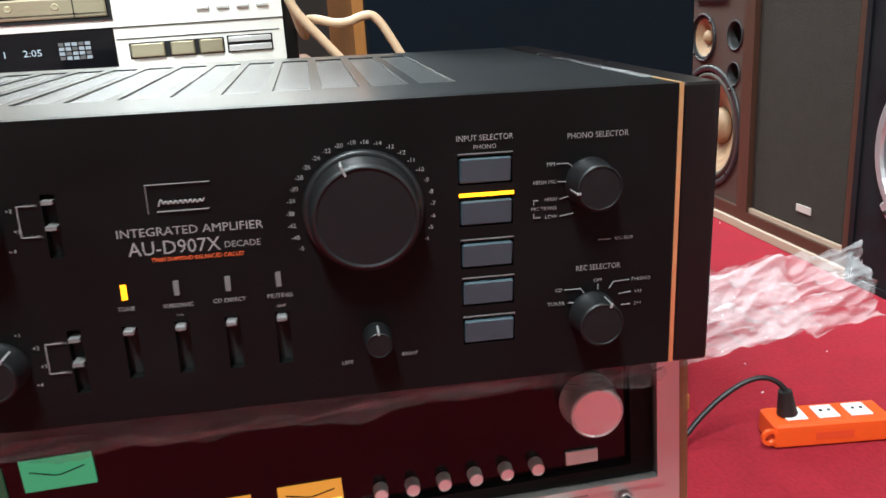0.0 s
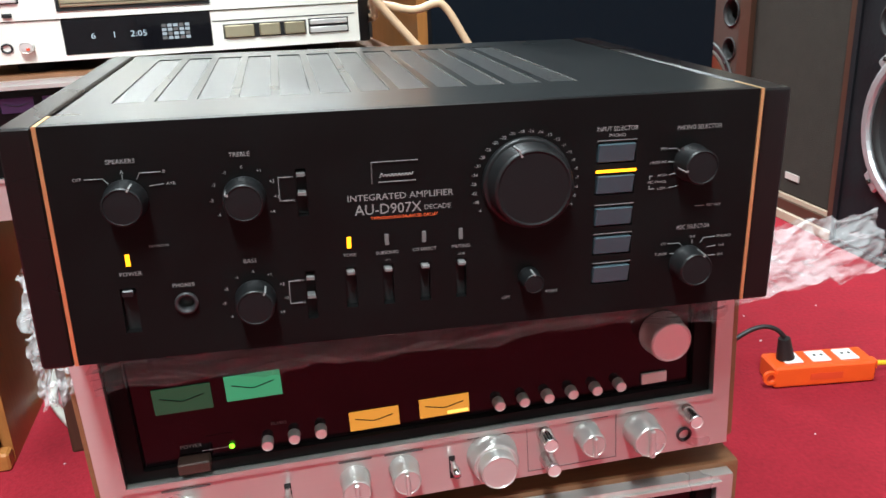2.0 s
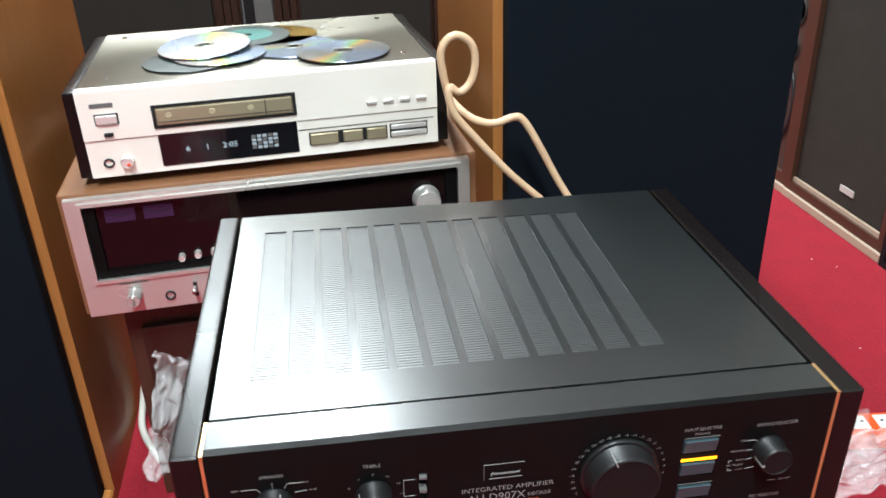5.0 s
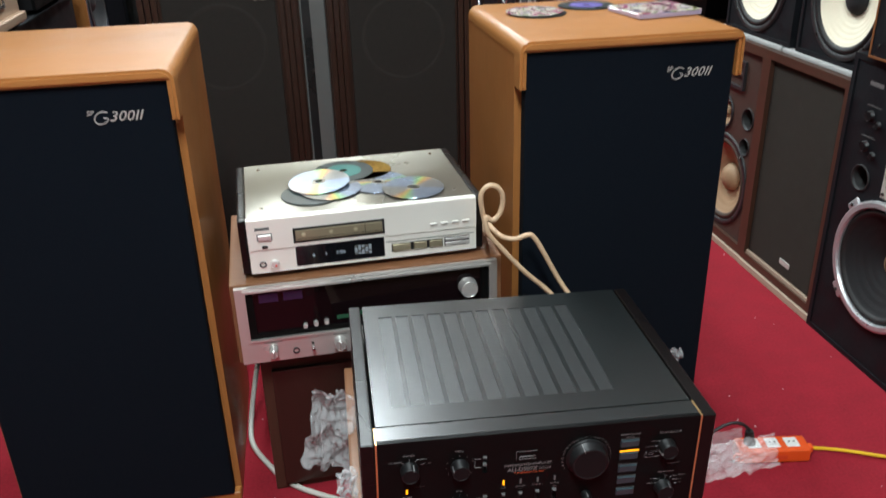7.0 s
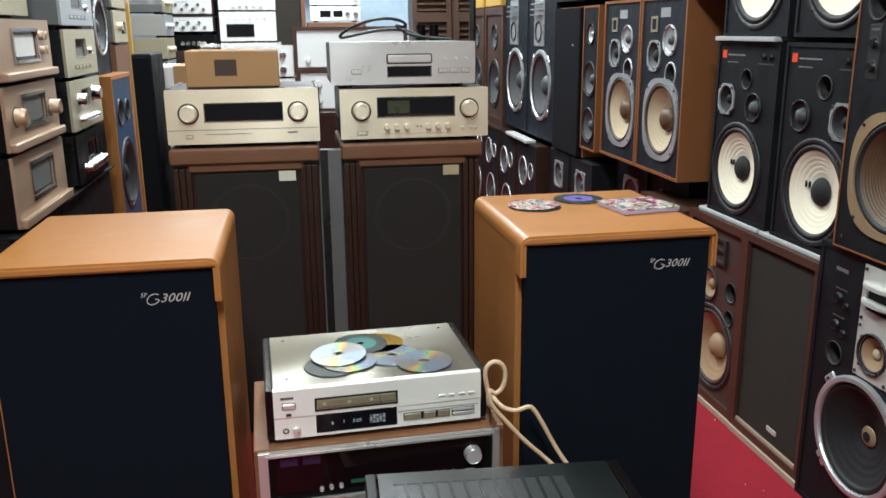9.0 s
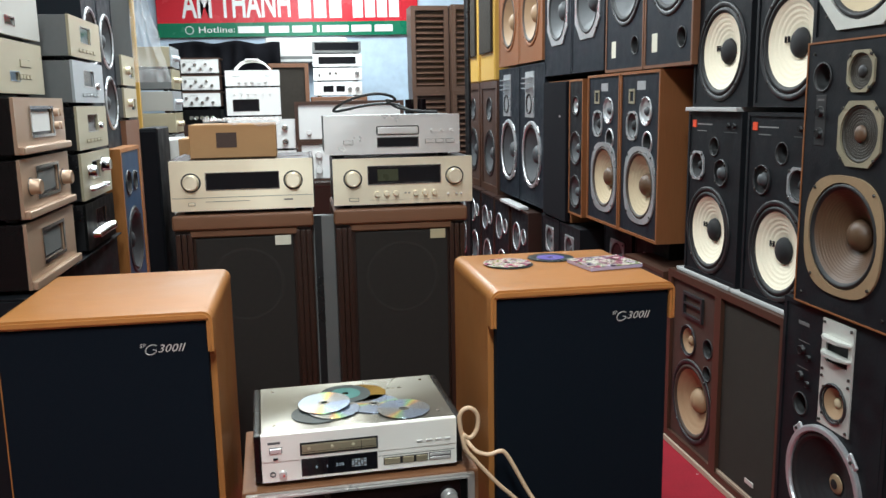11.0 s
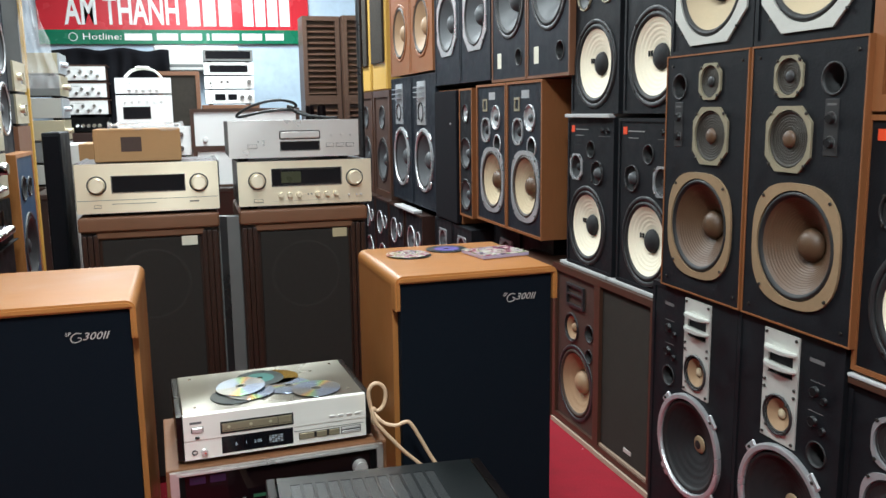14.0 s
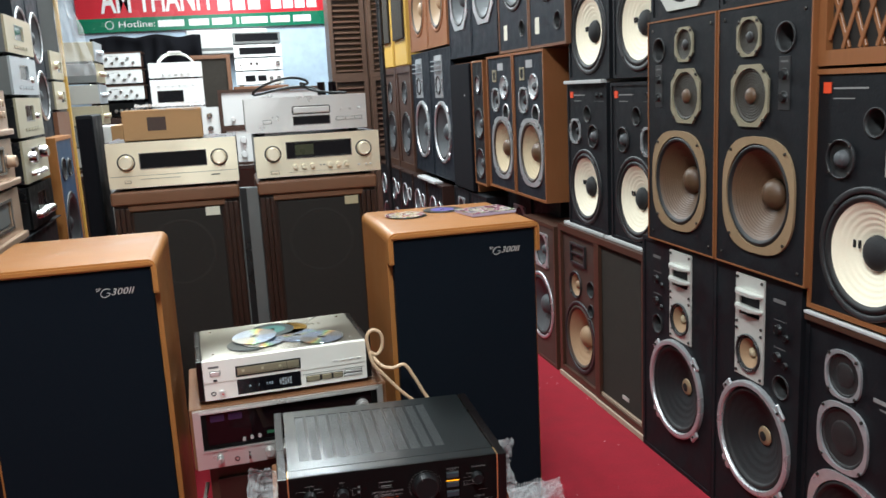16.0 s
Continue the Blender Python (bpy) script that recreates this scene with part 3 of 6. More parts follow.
# ---- the pair of honey-coloured tower speakers ----
def tower_speaker(m, w, h, d):
    ob = thing("floor_speaker", "honey cherry floor loudspeaker with a dark navy cloth grille", "loudspeaker", m, "pair of tower speakers")
    part("cabinet_body", box(0.0006, w - 0.0006, 0.03, d, 0, h - 0.03), WOOD_ORANGE_V, ob)
    t, r = 0.019, 0.021
    lid = bmesh.new()
    arch = [(0, h - 0.0302), (0, h - r)] + [(r - r * math.cos(a), h - r + r * math.sin(a)) for a in (0.26, 0.52, 0.79, 1.05, 1.31)] + [(r, h), (w - r, h)] + [(w - r + r * math.sin(a), h - r + r * math.cos(a)) for a in (0.26, 0.52, 0.79, 1.05, 1.31)] + [(w, h - r), (w, h - 0.0302)]
    f0 = lid.faces.new([lid.verts.new((x, 0.0297, z)) for x, z in arch])
    ex = bmesh.ops.extrude_face_region(lid, geom=[f0])
    for v in ex["geom"]:
        if isinstance(v, bmesh.types.BMVert):
            v.co.y = d
    bmesh.ops.recalc_face_normals(lid, faces=lid.faces)
    part("top_board", lid, WOOD_ORANGE, ob, smooth="edges")
    # hood that overhangs the grille
    hood = bmesh.new()
    pts = [(0, h - 0.085), (0, h - r)] + [(r - r * math.cos(a), h - r + r * math.sin(a)) for a in (0.4, 0.8, 1.2)] + [(r, h), (w - r, h)] + [(w - r + r * math.sin(a), h - r + r * math.cos(a)) for a in (0.4, 0.8, 1.2)] + [(w, h - r), (w, h - 0.085), (w - 0.0122, h - 0.085), (w - 0.0122, h - t), (0.0122, h - t), (0.0122, h - 0.085)]
    f0 = hood.faces.new([hood.verts.new((x, -0.012, z)) for x, z in pts])
    ex = bmesh.ops.extrude_face_region(hood, geom=[f0])
    for v in ex["geom"]:
        if isinstance(v, bmesh.types.BMVert):
            v.co.y = 0.0295
    bmesh.ops.recalc_face_normals(hood, faces=hood.faces)
    bmesh.ops.bevel(hood, geom=[e for e in hood.edges if all(v.co.y < -0.01 for v in e.verts)], offset=0.005, segments=2, affect="EDGES")
    part("hood", hood, WOOD_ORANGE, ob, smooth="edges")
    part("plinth", box(0.001, w - 0.001, 0.006, 0.0295, 0, 0.026, 0.003, 1), WOOD_ORANGE, ob)
    part("grille", box(0.013, w - 0.013, 0.0, 0.029, 0.027, h - 0.0205, 0.006, 3), NAVY, ob, "navy cloth grille")
    text("SP", w - 0.135, h - 0.067, 0.012, BADGE_SILVER, ob, -0.0012, "RIGHT", "badge_lettering", 0.2)
    text("300II", w - 0.113, h - 0.075, 0.024, BADGE_SILVER, ob, -0.0012, "LEFT", "badge_lettering", 0.35, span=0.055)
    tube([(w - 0.1235 + 0.0125 * math.cos(a), -0.0012, h - 0.0755 + 0.0105 * math.sin(a) + 0.003 * math.cos(a)) for a in (0.6, 1.2, 1.9, 2.6, 3.3, 4.0, 4.7, 5.3, 5.9)] + [(w - 0.121, -0.0012, h - 0.0755)], 0.0009, "badge_swash", BADGE_SILVER, ob, 4)
    return ob


tower_speaker(pose(-0.677, 1.018, 0, 0, 0, 0), 0.428, 0.911, 0.44)
tower_speaker(pose(0.336, 1.04, 0, 0, 0, 0.5), 0.427, 0.914, 0.42)


# ---- the black amplifier ----
AW, AH, AD = 0.427, 0.143, 0.362
amp = thing("integrated_amplifier", "black amplifier with lacquered sides and gold edging on a receiver", "amplifier", pose(0, 0.456, 0.397, 0, 0, -2.04) @ pose(0.2135, 0, 0, 0, 1.2, 0) @ pose(-0.2135, 0, 0))
part("chassis", box(0.001, AW - 0.001, 0.036, AD - 0.004, 0, AH - 0.003, 0.001, 1), BLACK_METAL, amp)
for x0, x1, nm in ((-0.021, -0.0025, "side_panel"), (AW + 0.0025, AW + 0.0215, "side_panel")):
    part(nm, box(x0, x1, 0, AD, -0.001, AH, 0.0035, 3), SIDE_LACQUER, amp, "dark lacquered wooden side")
for x0, x1 in ((-0.0022, 0.0), (AW, AW + 0.0022)):
    part("gold_strip", box(x0, x1, -0.0004, 0.034, 0, AH + 0.0002), GOLD, amp, "gold edging strip")
fascia_holes = [rect(0.0295, 0.0385, 0.018, 0.046), circle(0.066, 0.034, 0.006, 20)]
for sx in (0.164, 0.187, 0.21, 0.233):
    fascia_holes.append(rect(sx - 0.0033, sx + 0.0033, 0.021, 0.047))
for sx, z0, z1 in ((0.1385, 0.082, 0.111), (0.1395, 0.016, 0.0475)):
    fascia_holes.append(rect(sx - 0.003, sx + 0.003, z0, z1))
BZ = [0.108, 0.0878, 0.0668, 0.0476, 0.0277]
for bz in BZ:
    fascia_holes.append(rect(0.3195, 0.3455, bz - 0.0068, bz + 0.0068))
part("front_panel", plate(rect(0.0002, AW - 0.0002, 0.0, AH), fascia_holes, 0, 0.006), FRONT_BLACK, amp, "satin black front panel")
part("recess_backing", box(0.002, AW - 0.002, 0.0065, 0.0085, 0.001, AH - 0.008), SLOT, amp)
top_front = bmesh.new()
vs = [top_front.verts.new(c) for c in ((0.0002, 0.0065, AH), (AW - 0.0002, 0.0065, AH), (AW - 0.0002, 0.034, AH), (0.0002, 0.034, AH))]
top_front.faces.new(vs)
ex = bmesh.ops.extrude_face_region(top_front, geom=list(top_front.faces))
for v in ex["geom"]:
    if isinstance(v, bmesh.types.BMVert):
        v.co.z -= 0.006
bmesh.ops.recalc_face_normals(top_front, faces=top_front.faces)
part("front_ledge", top_front, BLACK_TOP, amp)
cover_holes = [rect(0.0255 + 0.0262 * k, 0.0455 + 0.0262 * k, 0.0, 0.245) for k in range(12)]
cover = plate(rect(0.0008, AW - 0.0008, -0.039, 0.285), [[(x, z) for x, z in q] for q in cover_holes], 0, 0.0012)
bmesh.ops.transform(cover, matrix=Matrix(((1, 0, 0, 0), (0, 0, 1, 0.0765), (0, -1, 0, AH - 0.0008), (0, 0, 0, 1))), verts=cover.verts)
part("top_cover", cover, BLACK_TOP, amp, "black steel lid with slotted vent strips")
for k in range(12):
    x0 = 0.0255 + 0.0262 * k
    vent = bmesh.new()
    n = 72
    for j in range(n):
        y0 = 0.077 + 0.245 * j / n
        box(x0 + 0.0002, x0 + 0.0198, y0, y0 + 0.0026, AH - 0.0032, AH - 0.0018, bm=vent)
    part("vent_strip", vent, VENT, amp)
# Black sheet under the vent slats, standing in for shade inside the case.
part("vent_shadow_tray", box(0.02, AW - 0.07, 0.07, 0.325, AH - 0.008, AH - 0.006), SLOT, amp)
knob(amp, 0.2748, 0.0935, 0.0262, 0.0175, KNOB, KNOB_FACE, 0, 56, "volume_knob", -22)
part("knob_skirt", lathe([(0.0282, 0.0), (0.0282, -0.002), (0.027, -0.003), (0.0255, -0.003)], 0.2748, 0.0935, 56), KNOB, amp, smooth=True)
for kx, kz, tick in ((0.0405, 0.099, 25), (0.1055, 0.0965, -60), (0.106, 0.0325, 35), (0.3835, 0.0985, -100), (0.3855, 0.0305, 25)):
    knob(amp, kx, kz, 0.0118, 0.0152, KNOB, KNOB_FACE, 0, 36, "selector_knob", tick)
knob(amp, 0.277, 0.0305, 0.0068, 0.0135, KNOB, KNOB_FACE, 0, 28, "balance_knob", 0)
for bz in BZ:
    bm = box(0.3203, 0.3447, -0.0022, 0.006, bz - 0.006, bz + 0.006, 0.0006, 1)
    for v in bm.verts:
        if v.co.y < 0 and v.co.z < bz:
            v.co.y += 0.002
    part("input_button", bm, BUTTON, amp, "grey-blue input button")
    bar(0.3195, 0.3455, bz + 0.0078, bz + 0.0084, INK_DIM, amp, name="button_line")
part("input_lamp", box(0.3195, 0.3458, -0.0012, 0.0005, 0.0958, 0.0974), AMBER, amp, "lit amber input line")
for lx, lz, lm in ((0.0365, 0.0635, AMBER), (0.164, 0.0635, AMBER), (0.187, 0.0635, SLOT), (0.21, 0.0635, SLOT), (0.233, 0.0635, SLOT)):
    part("indicator", box(lx - 0.0012, lx + 0.0012, -0.0007, 0.0005, lz - 0.0035, lz + 0.0035), lm if lm is AMBER else INK_DIM, amp)
for sx in (0.164, 0.187, 0.21, 0.233):
    part("lever", box(sx - 0.0024, sx + 0.0024, -0.004, 0.006, 0.0435, 0.0462, 0.0006, 1), INK_DIM, amp)
part("power_key", box(0.0305, 0.0375, -0.0025, 0.006, 0.041, 0.0455, 0.0008, 1), KNOB, amp)
for sx, z0, z1, zz in ((0.1385, 0.082, 0.111, 0.1075), (0.1385, 0.082, 0.111, 0.096), (0.1395, 0.016, 0.0475, 0.043), (0.1395, 0.016, 0.0475, 0.031)):
    part("slide_switch", box(sx - 0.0024, sx + 0.0024, -0.002, 0.006, zz - 0.0009, zz + 0.0009), INK_DIM, amp)
part("phones_jack", lathe([(0.0068, 0), (0.0068, -0.0018), (0.0056, -0.0022), (0.0045, -0.001), (0.004, 0.006), (0, 0.0062)], 0.066, 0.034, 24), FRAME_BLACK, amp, smooth=True)
for s, x, z, size, mt in (("SPEAKERS", 0.0405, 0.1215, 0.0048, INK), ("OFF", 0.0165, 0.1125, 0.0036, INK), ("A", 0.0405, 0.1155, 0.0036, INK), ("B", 0.063, 0.1145, 0.0036, INK), ("A+B", 0.066, 0.1075, 0.0036, INK),
                          ("POWER", 0.037, 0.055, 0.0048, INK), ("PROTECTOR", 0.055, 0.071, 0.0026, INK_DIM), ("PHONES", 0.0655, 0.0455, 0.0044, INK), ("TREBLE", 0.105, 0.1215, 0.0048, INK), ("BASS", 0.105, 0.057, 0.0048, INK),
                          ("INTEGRATED AMPLIFIER", 0.1965, 0.0905, 0.0073, INK), ("TONE", 0.164, 0.0555, 0.0038, INK), ("SUBSONIC", 0.187, 0.0552, 0.0038, INK), ("CD DIRECT", 0.21, 0.0555, 0.0038, INK), ("MUTING", 0.233, 0.0555, 0.004, INK),
                          ("-20dB", 0.233, 0.0505, 0.0026, INK), ("16Hz", 0.187, 0.0505, 0.0022, INK_DIM), ("INPUT SELECTOR", 0.3325, 0.1232, 0.0052, INK), ("PHONO", 0.3325, 0.119, 0.004, INK), ("PHONO SELECTOR", 0.387, 0.1212, 0.0052, INK),
                          ("MM", 0.364, 0.1085, 0.0036, INK), ("HIGH MC", 0.361, 0.1, 0.0036, INK), ("HIGH", 0.364, 0.0915, 0.0034, INK), ("MC TRANS", 0.3605, 0.0872, 0.0034, INK), ("LOW", 0.364, 0.083, 0.0034, INK), ("REC OUT", 0.401, 0.0695, 0.003, INK),
                          ("REC SELECTOR", 0.388, 0.0555, 0.0052, INK), ("OFF", 0.388, 0.0485, 0.0034, INK), ("CD", 0.368, 0.045, 0.0034, INK), ("TUNER", 0.3665, 0.038, 0.0036, INK), ("PHONO", 0.4105, 0.0475, 0.0036, INK), ("1>2", 0.409, 0.041, 0.0034, INK), ("2>1", 0.409, 0.0345, 0.0034, INK),
                          ("LEFT", 0.262, 0.018, 0.0036, INK), ("RIGHT", 0.2925, 0.0195, 0.0036, INK)):
    spans = {"INTEGRATED AMPLIFIER": 0.064, "INPUT SELECTOR": 0.0268, "PHONO SELECTOR": 0.03, "REC SELECTOR": 0.0228}
    text(s, x, z, size * 0.76, mt, amp, name="print", span=spans.get(s, 0.0))
text("AU-D907X", 0.1685, 0.0828, 0.0092, INK, amp, align="LEFT", name="print", span=0.0405)
text("DECADE", 0.2105, 0.0822, 0.0042, INK, amp, align="LEFT", name="print", span=0.016)
text("TWIN DIAMOND BALANCED CIRCUIT", 0.1985, 0.0775, 0.0027, INK_RED, amp, name="print", span=0.041)
# maker's plate: a thin frame with a plain script-like squiggle
bar(0.1795, 0.2075, 0.1118, 0.1122, INK, amp, name="badge_frame")
bar(0.1795, 0.1799, 0.099, 0.1118, INK_DIM, amp, name="badge_frame")
bar(0.1835, 0.206, 0.0995, 0.1, INK, amp, name="badge_shape")
tube([(0.1845 + 0.00105 * k, -0.0008, 0.1032 + (0.0022 if k % 2 else -0.0012) * (1.5 if k == 1 else 0.8)) for k in range(20)], 0.0004, "badge_shape", INK, amp, 3)
for k, s in enumerate(["5", "48", "42", "38", "34", "30", "28", "26", "24", "22", "20", "18", "16", "14", "13", "12", "11", "10", "9", "8", "7", "6", "5", "4"]):
    a = math.radians(208 - 236 * k / 23)
    text("-" + s, 0.2742 + 0.033 * math.cos(a), 0.0925 + 0.0325 * math.sin(a), 0.0029, INK, amp, name="scale_number")


def pointer_line(pts, parent=None, m=INK):
    for (xa, za), (xb, zb) in zip(pts, pts[1:]):
        dx, dz = xb - xa, zb - za
        ln = math.hypot(dx, dz)
        bm = box(-0.00015, ln + 0.00015, -0.0009, -0.0004, -0.00018, 0.00018)
        bmesh.ops.rotate(bm, verts=bm.verts, cent=(0, 0, 0), matrix=Matrix.Rotation(-math.atan2(dz, dx), 3, "Y"))
        bmesh.ops.translate(bm, verts=bm.verts, vec=(xa, 0, za))
        part("print_line", bm, m, parent or amp)


for pts in ([(0.0205, 0.1125), (0.03, 0.1125), (0.0325, 0.1095)], [(0.061, 0.1145), (0.05, 0.1145), (0.048, 0.111)], [(0.062, 0.1075), (0.0545, 0.1068)], [(0.0405, 0.114), (0.0405, 0.1115)],
            [(0.367, 0.1085), (0.3725, 0.1085), (0.376, 0.1055)], [(0.3675, 0.1), (0.3745, 0.0995)], [(0.3685, 0.0915), (0.375, 0.093)], [(0.3685, 0.083), (0.375, 0.084)],
            [(0.371, 0.045), (0.379, 0.045), (0.381, 0.0425)], [(0.373, 0.038), (0.3775, 0.0378)], [(0.388, 0.0465), (0.388, 0.044)], [(0.404, 0.0475), (0.396, 0.0472), (0.394, 0.044)], [(0.405, 0.041), (0.399, 0.0405)], [(0.405, 0.0345), (0.4005, 0.0345)],
            [(0.394, 0.0695), (0.388, 0.0695)], [(0.1325, 0.1065), (0.1255, 0.1065), (0.1255, 0.0925), (0.1325, 0.0925)], [(0.1335, 0.042), (0.1265, 0.042), (0.1265, 0.0275), (0.1335, 0.0275)],
            [(0.3575, 0.0915), (0.3555, 0.0915), (0.3555, 0.0895)], [(0.3555, 0.085), (0.3555, 0.083), (0.3585, 0.083)]):
    pointer_line(pts)
for cx, cz in ((0.1055, 0.0965), (0.106, 0.0325)):
    for k, s in enumerate(("-4", "-3", "-2", "-1", "0", "+1", "+2", "+3", "+4")):
        a = math.radians(215 - 250 * k / 8)
        text(s, cx + 0.0185 * math.cos(a), cz + 0.0175 * math.sin(a), 0.0028, INK, amp, name="scale_number")
for s, x, z in (("3k Hz", 0.1315, 0.1065), ("6k Hz", 0.1315, 0.0925), ("300Hz", 0.133, 0.042), ("150Hz", 0.133, 0.0275)):
    text(s, x, z, 0.0022, INK_DIM, amp, name="print")
for fx in (0.05, AW - 0.05):
    for fy in (0.06, AD - 0.05):
        bm = bmesh.new()
        bmesh.ops.create_cone(bm, cap_ends=True, segments=20, radius1=0.022, radius2=0.026, depth=0.014, matrix=Matrix.Translation((fx, fy, -0.007)))
        part("foot", bm, RUBBER, amp)


# ---- the walnut receivers ----
def meter(parent, x0, x1, z0, z1, face, y, hot=None):
    mt = part("meter", box(x0, x1, y, y + 0.001, z0, z1), face, parent)
    tube([(x0 + (x1 - x0) * (0.12 + 0.76 * k / 6), y - 0.0005, z0 + (z1 - z0) * (0.42 + 0.22 * abs(k / 3 - 1))) for k in range(7)], 0.0004, "meter_scale", SLOT, mt, 2)
    if hot:
        part("meter_lamp", box(x0 + (x1 - x0) * 0.55, x1 - 0.001, y - 0.0004, y - 0.0001, z0 + 0.0008, z0 + 0.0036, 0.0001, 1), hot, mt)
    return mt


def big_receiver(m, w=0.527, h=0.172, d=0.36, lit=True):
    """Walnut-cased receiver: dark glass dial set in a bright frame over a silver control panel."""
    ob = thing("receiver", "walnut cased stereo receiver with dark dial glass and silver knobs", "receiver", m, "stacked receivers")
    part("case", box(0, w, 0.012, d, 0, h, 0.004, 2), RECEIVER_WALNUT, ob, "walnut case")
    gx0, gx1, gz0, gz1 = 0.026, w - 0.027, 0.052, h - 0.012
    part("front_panel", plate(rect(0.008, w - 0.012, 0.003, h - 0.004), [rect(gx0, gx1, gz0, gz1)], 0, 0.011), RECEIVER_SILVER, ob, "brushed silver front panel")
    part("dial_frame", plate(rect(gx0 - 0.0035, gx1 + 0.0035, gz0 - 0.0035, gz1 + 0.0035), [rect(gx0 + 0.001, gx1 - 0.001, gz0 + 0.001, gz1 - 0.001)], -0.003, -0.0004), RECEIVER_SILVER, ob)
    part("dial_reveal", plate(rect(gx0 + 0.0012, gx1 - 0.0012, gz0 + 0.0012, gz1 - 0.0012), [rect(gx0 + 0.014, gx1 - 0.016, gz0 + 0.009, gz1 - 0.003)], 0.004, 0.009), FRONT_BLACK, ob)
    part("dial_glass", box(gx0 + 0.002, gx1 - 0.002, 0.0095, 0.0115, gz0 + 0.002, gz1 - 0.001), DARK_GLASS, ob, "dark red-black dial glass")
    if lit:
        meter(ob, 0.055, 0.096, 0.103, 0.123, METER_DIM, 0.0082)
        meter(ob, 0.106, 0.146, 0.1055, 0.1255, METER_GREEN, 0.0082)
        meter(ob, 0.192, 0.23, 0.0645, 0.0805, METER_AMBER, 0.0082)
        meter(ob, 0.246, 0.285, 0.066, 0.082, METER_AMBER, 0.0082, METER_GLOW)
        part("lamp", lathe([(0.0022, 0.0075), (0, 0.0065)], 0.104, 0.069, 12), GREEN, ob)
        text("POWER", 0.075, 0.0735, 0.0045, INK, ob, 0.0085, name="print")
        pointer_line([(0.084, 0.0738), (0.104, 0.0738), (0.104, 0.0715)], ob)
        part("power_key", box(0.065, 0.088, -0.004, 0.009, 0.0575, 0.0665, 0.001, 1), BROWN_BAFFLE, ob)
        text("FILTERS", 0.14, 0.0815, 0.0035, INK_DIM, ob, 0.0085, name="print")
    else:
        meter(ob, 0.05, 0.085, 0.125, 0.142, PURPLE, 0.0082)
        meter(ob, 0.095, 0.13, 0.125, 0.142, PURPLE, 0.0082)
        part("meter", box(0.19, 0.222, 0.0082, 0.009, 0.072, 0.08), METER_DIM, ob)
        part("meter", box(0.235, 0.265, 0.0082, 0.009, 0.076, 0.084), METER_DIM, ob)
    for kx, kz in ((0.13, 0.066), (0.15, 0.068), (0.17, 0.069)) + tuple((0.308 + 0.0198 * k, 0.068) for k in range(6)):
        knob(ob, kx, kz + 0.002, 0.0046, 0.0085, RECEIVER_SILVER, SILVER, 0.009, 16, "push_knob")
    knob(ob, w - 0.069, 0.109, 0.0178, 0.02, RECEIVER_SILVER, SILVER, 0.009, 36, "tuning_knob")
    bar(w - 0.085, w - 0.064, 0.0655, 0.0745, HORN_WHITE, ob, 0.009, "badge_plate", 0.002)
    for kx, kz, kr, kl in ((0.066, 0.028, 0.0085, 0.02), (0.191, 0.028, 0.0115, 0.02), (0.229, 0.03, 0.0115, 0.02), (0.377, 0.034, 0.0105, 0.02), (0.423, 0.03, 0.0145, 0.022)):
        knob(ob, kx, kz, kr, kl, RECEIVER_SILVER, RECEIVER_SILVER, 0, 24, "control_knob", None)
        kb = box(kx - kr * 0.16, kx + kr * 0.16, -kl - 0.004, -kl + 0.0002, kz - kr * 0.85, kz + kr * 0.85, 0.001, 1)
        part("knob_blade", kb, RECEIVER_SILVER, ob)
    for kx, kz in ((0.342, 0.041), (0.344, 0.018), (0.462, 0.04)):
        knob(ob, kx, kz, 0.0062, 0.02, CHROME, SILVER, 0, 20, "small_knob")
    knob(ob, 0.299, 0.029, 0.0195, 0.016, RECEIVER_SILVER, RECEIVER_SILVER, 0, 40, "volume_knob")
    knob(ob, 0.299, 0.029, 0.0155, 0.026, RECEIVER_SILVER, RECEIVER_SILVER, 0, 40, "volume_knob")
    for kx in (0.14, 0.267):
        part("toggle_slot", box(kx - 0.0025, kx + 0.0025, -0.0006, 0.0005, 0.014, 0.034), SLOT, ob)
        tg = lathe([(0, -0.022), (0.003, -0.021), (0.0034, -0.014), (0.002, -0.006), (0.002, 0)], kx, 0.03, 12)
        part("toggle", tg, CHROME, ob, smooth=True)
    for kx, kz in ((0.461, 0.018), (0.108, 0.02)):
        part("jack", lathe([(0.0065, 0), (0.0065, -0.002), (0.005, -0.0025), (0.004, 0.001), (0, 0.001)], kx, kz, 18), FRAME_BLACK, ob)
    for x0, x1, zz in ((0.05, 0.085, 0.0445), (0.18, 0.205, 0.0445), (0.215, 0.245, 0.0445), (0.28, 0.318, 0.047), (0.36, 0.395, 0.047), (0.41, 0.438, 0.047), (0.452, 0.473, 0.049)):
        bar(x0, x1, zz - 0.0006, zz + 0.0006, INK_DIM, ob)
    pointer_line([(0.328, 0.05), (0.328, 0.008), (0.402, 0.008), (0.402, 0.05), (0.328, 0.05)], ob, INK_DIM)
    for fx in (0.05, w - 0.05):
        for fy in (0.05, d - 0.05):
            bm = bmesh.new()
            bmesh.ops.create_cone(bm, cap_ends=True, segments=14, radius1=0.016, radius2=0.019, depth=0.012, matrix=Matrix.Translation((fx, fy, -0.006)))
            part("foot", bm, RUBBER, ob)
    return ob


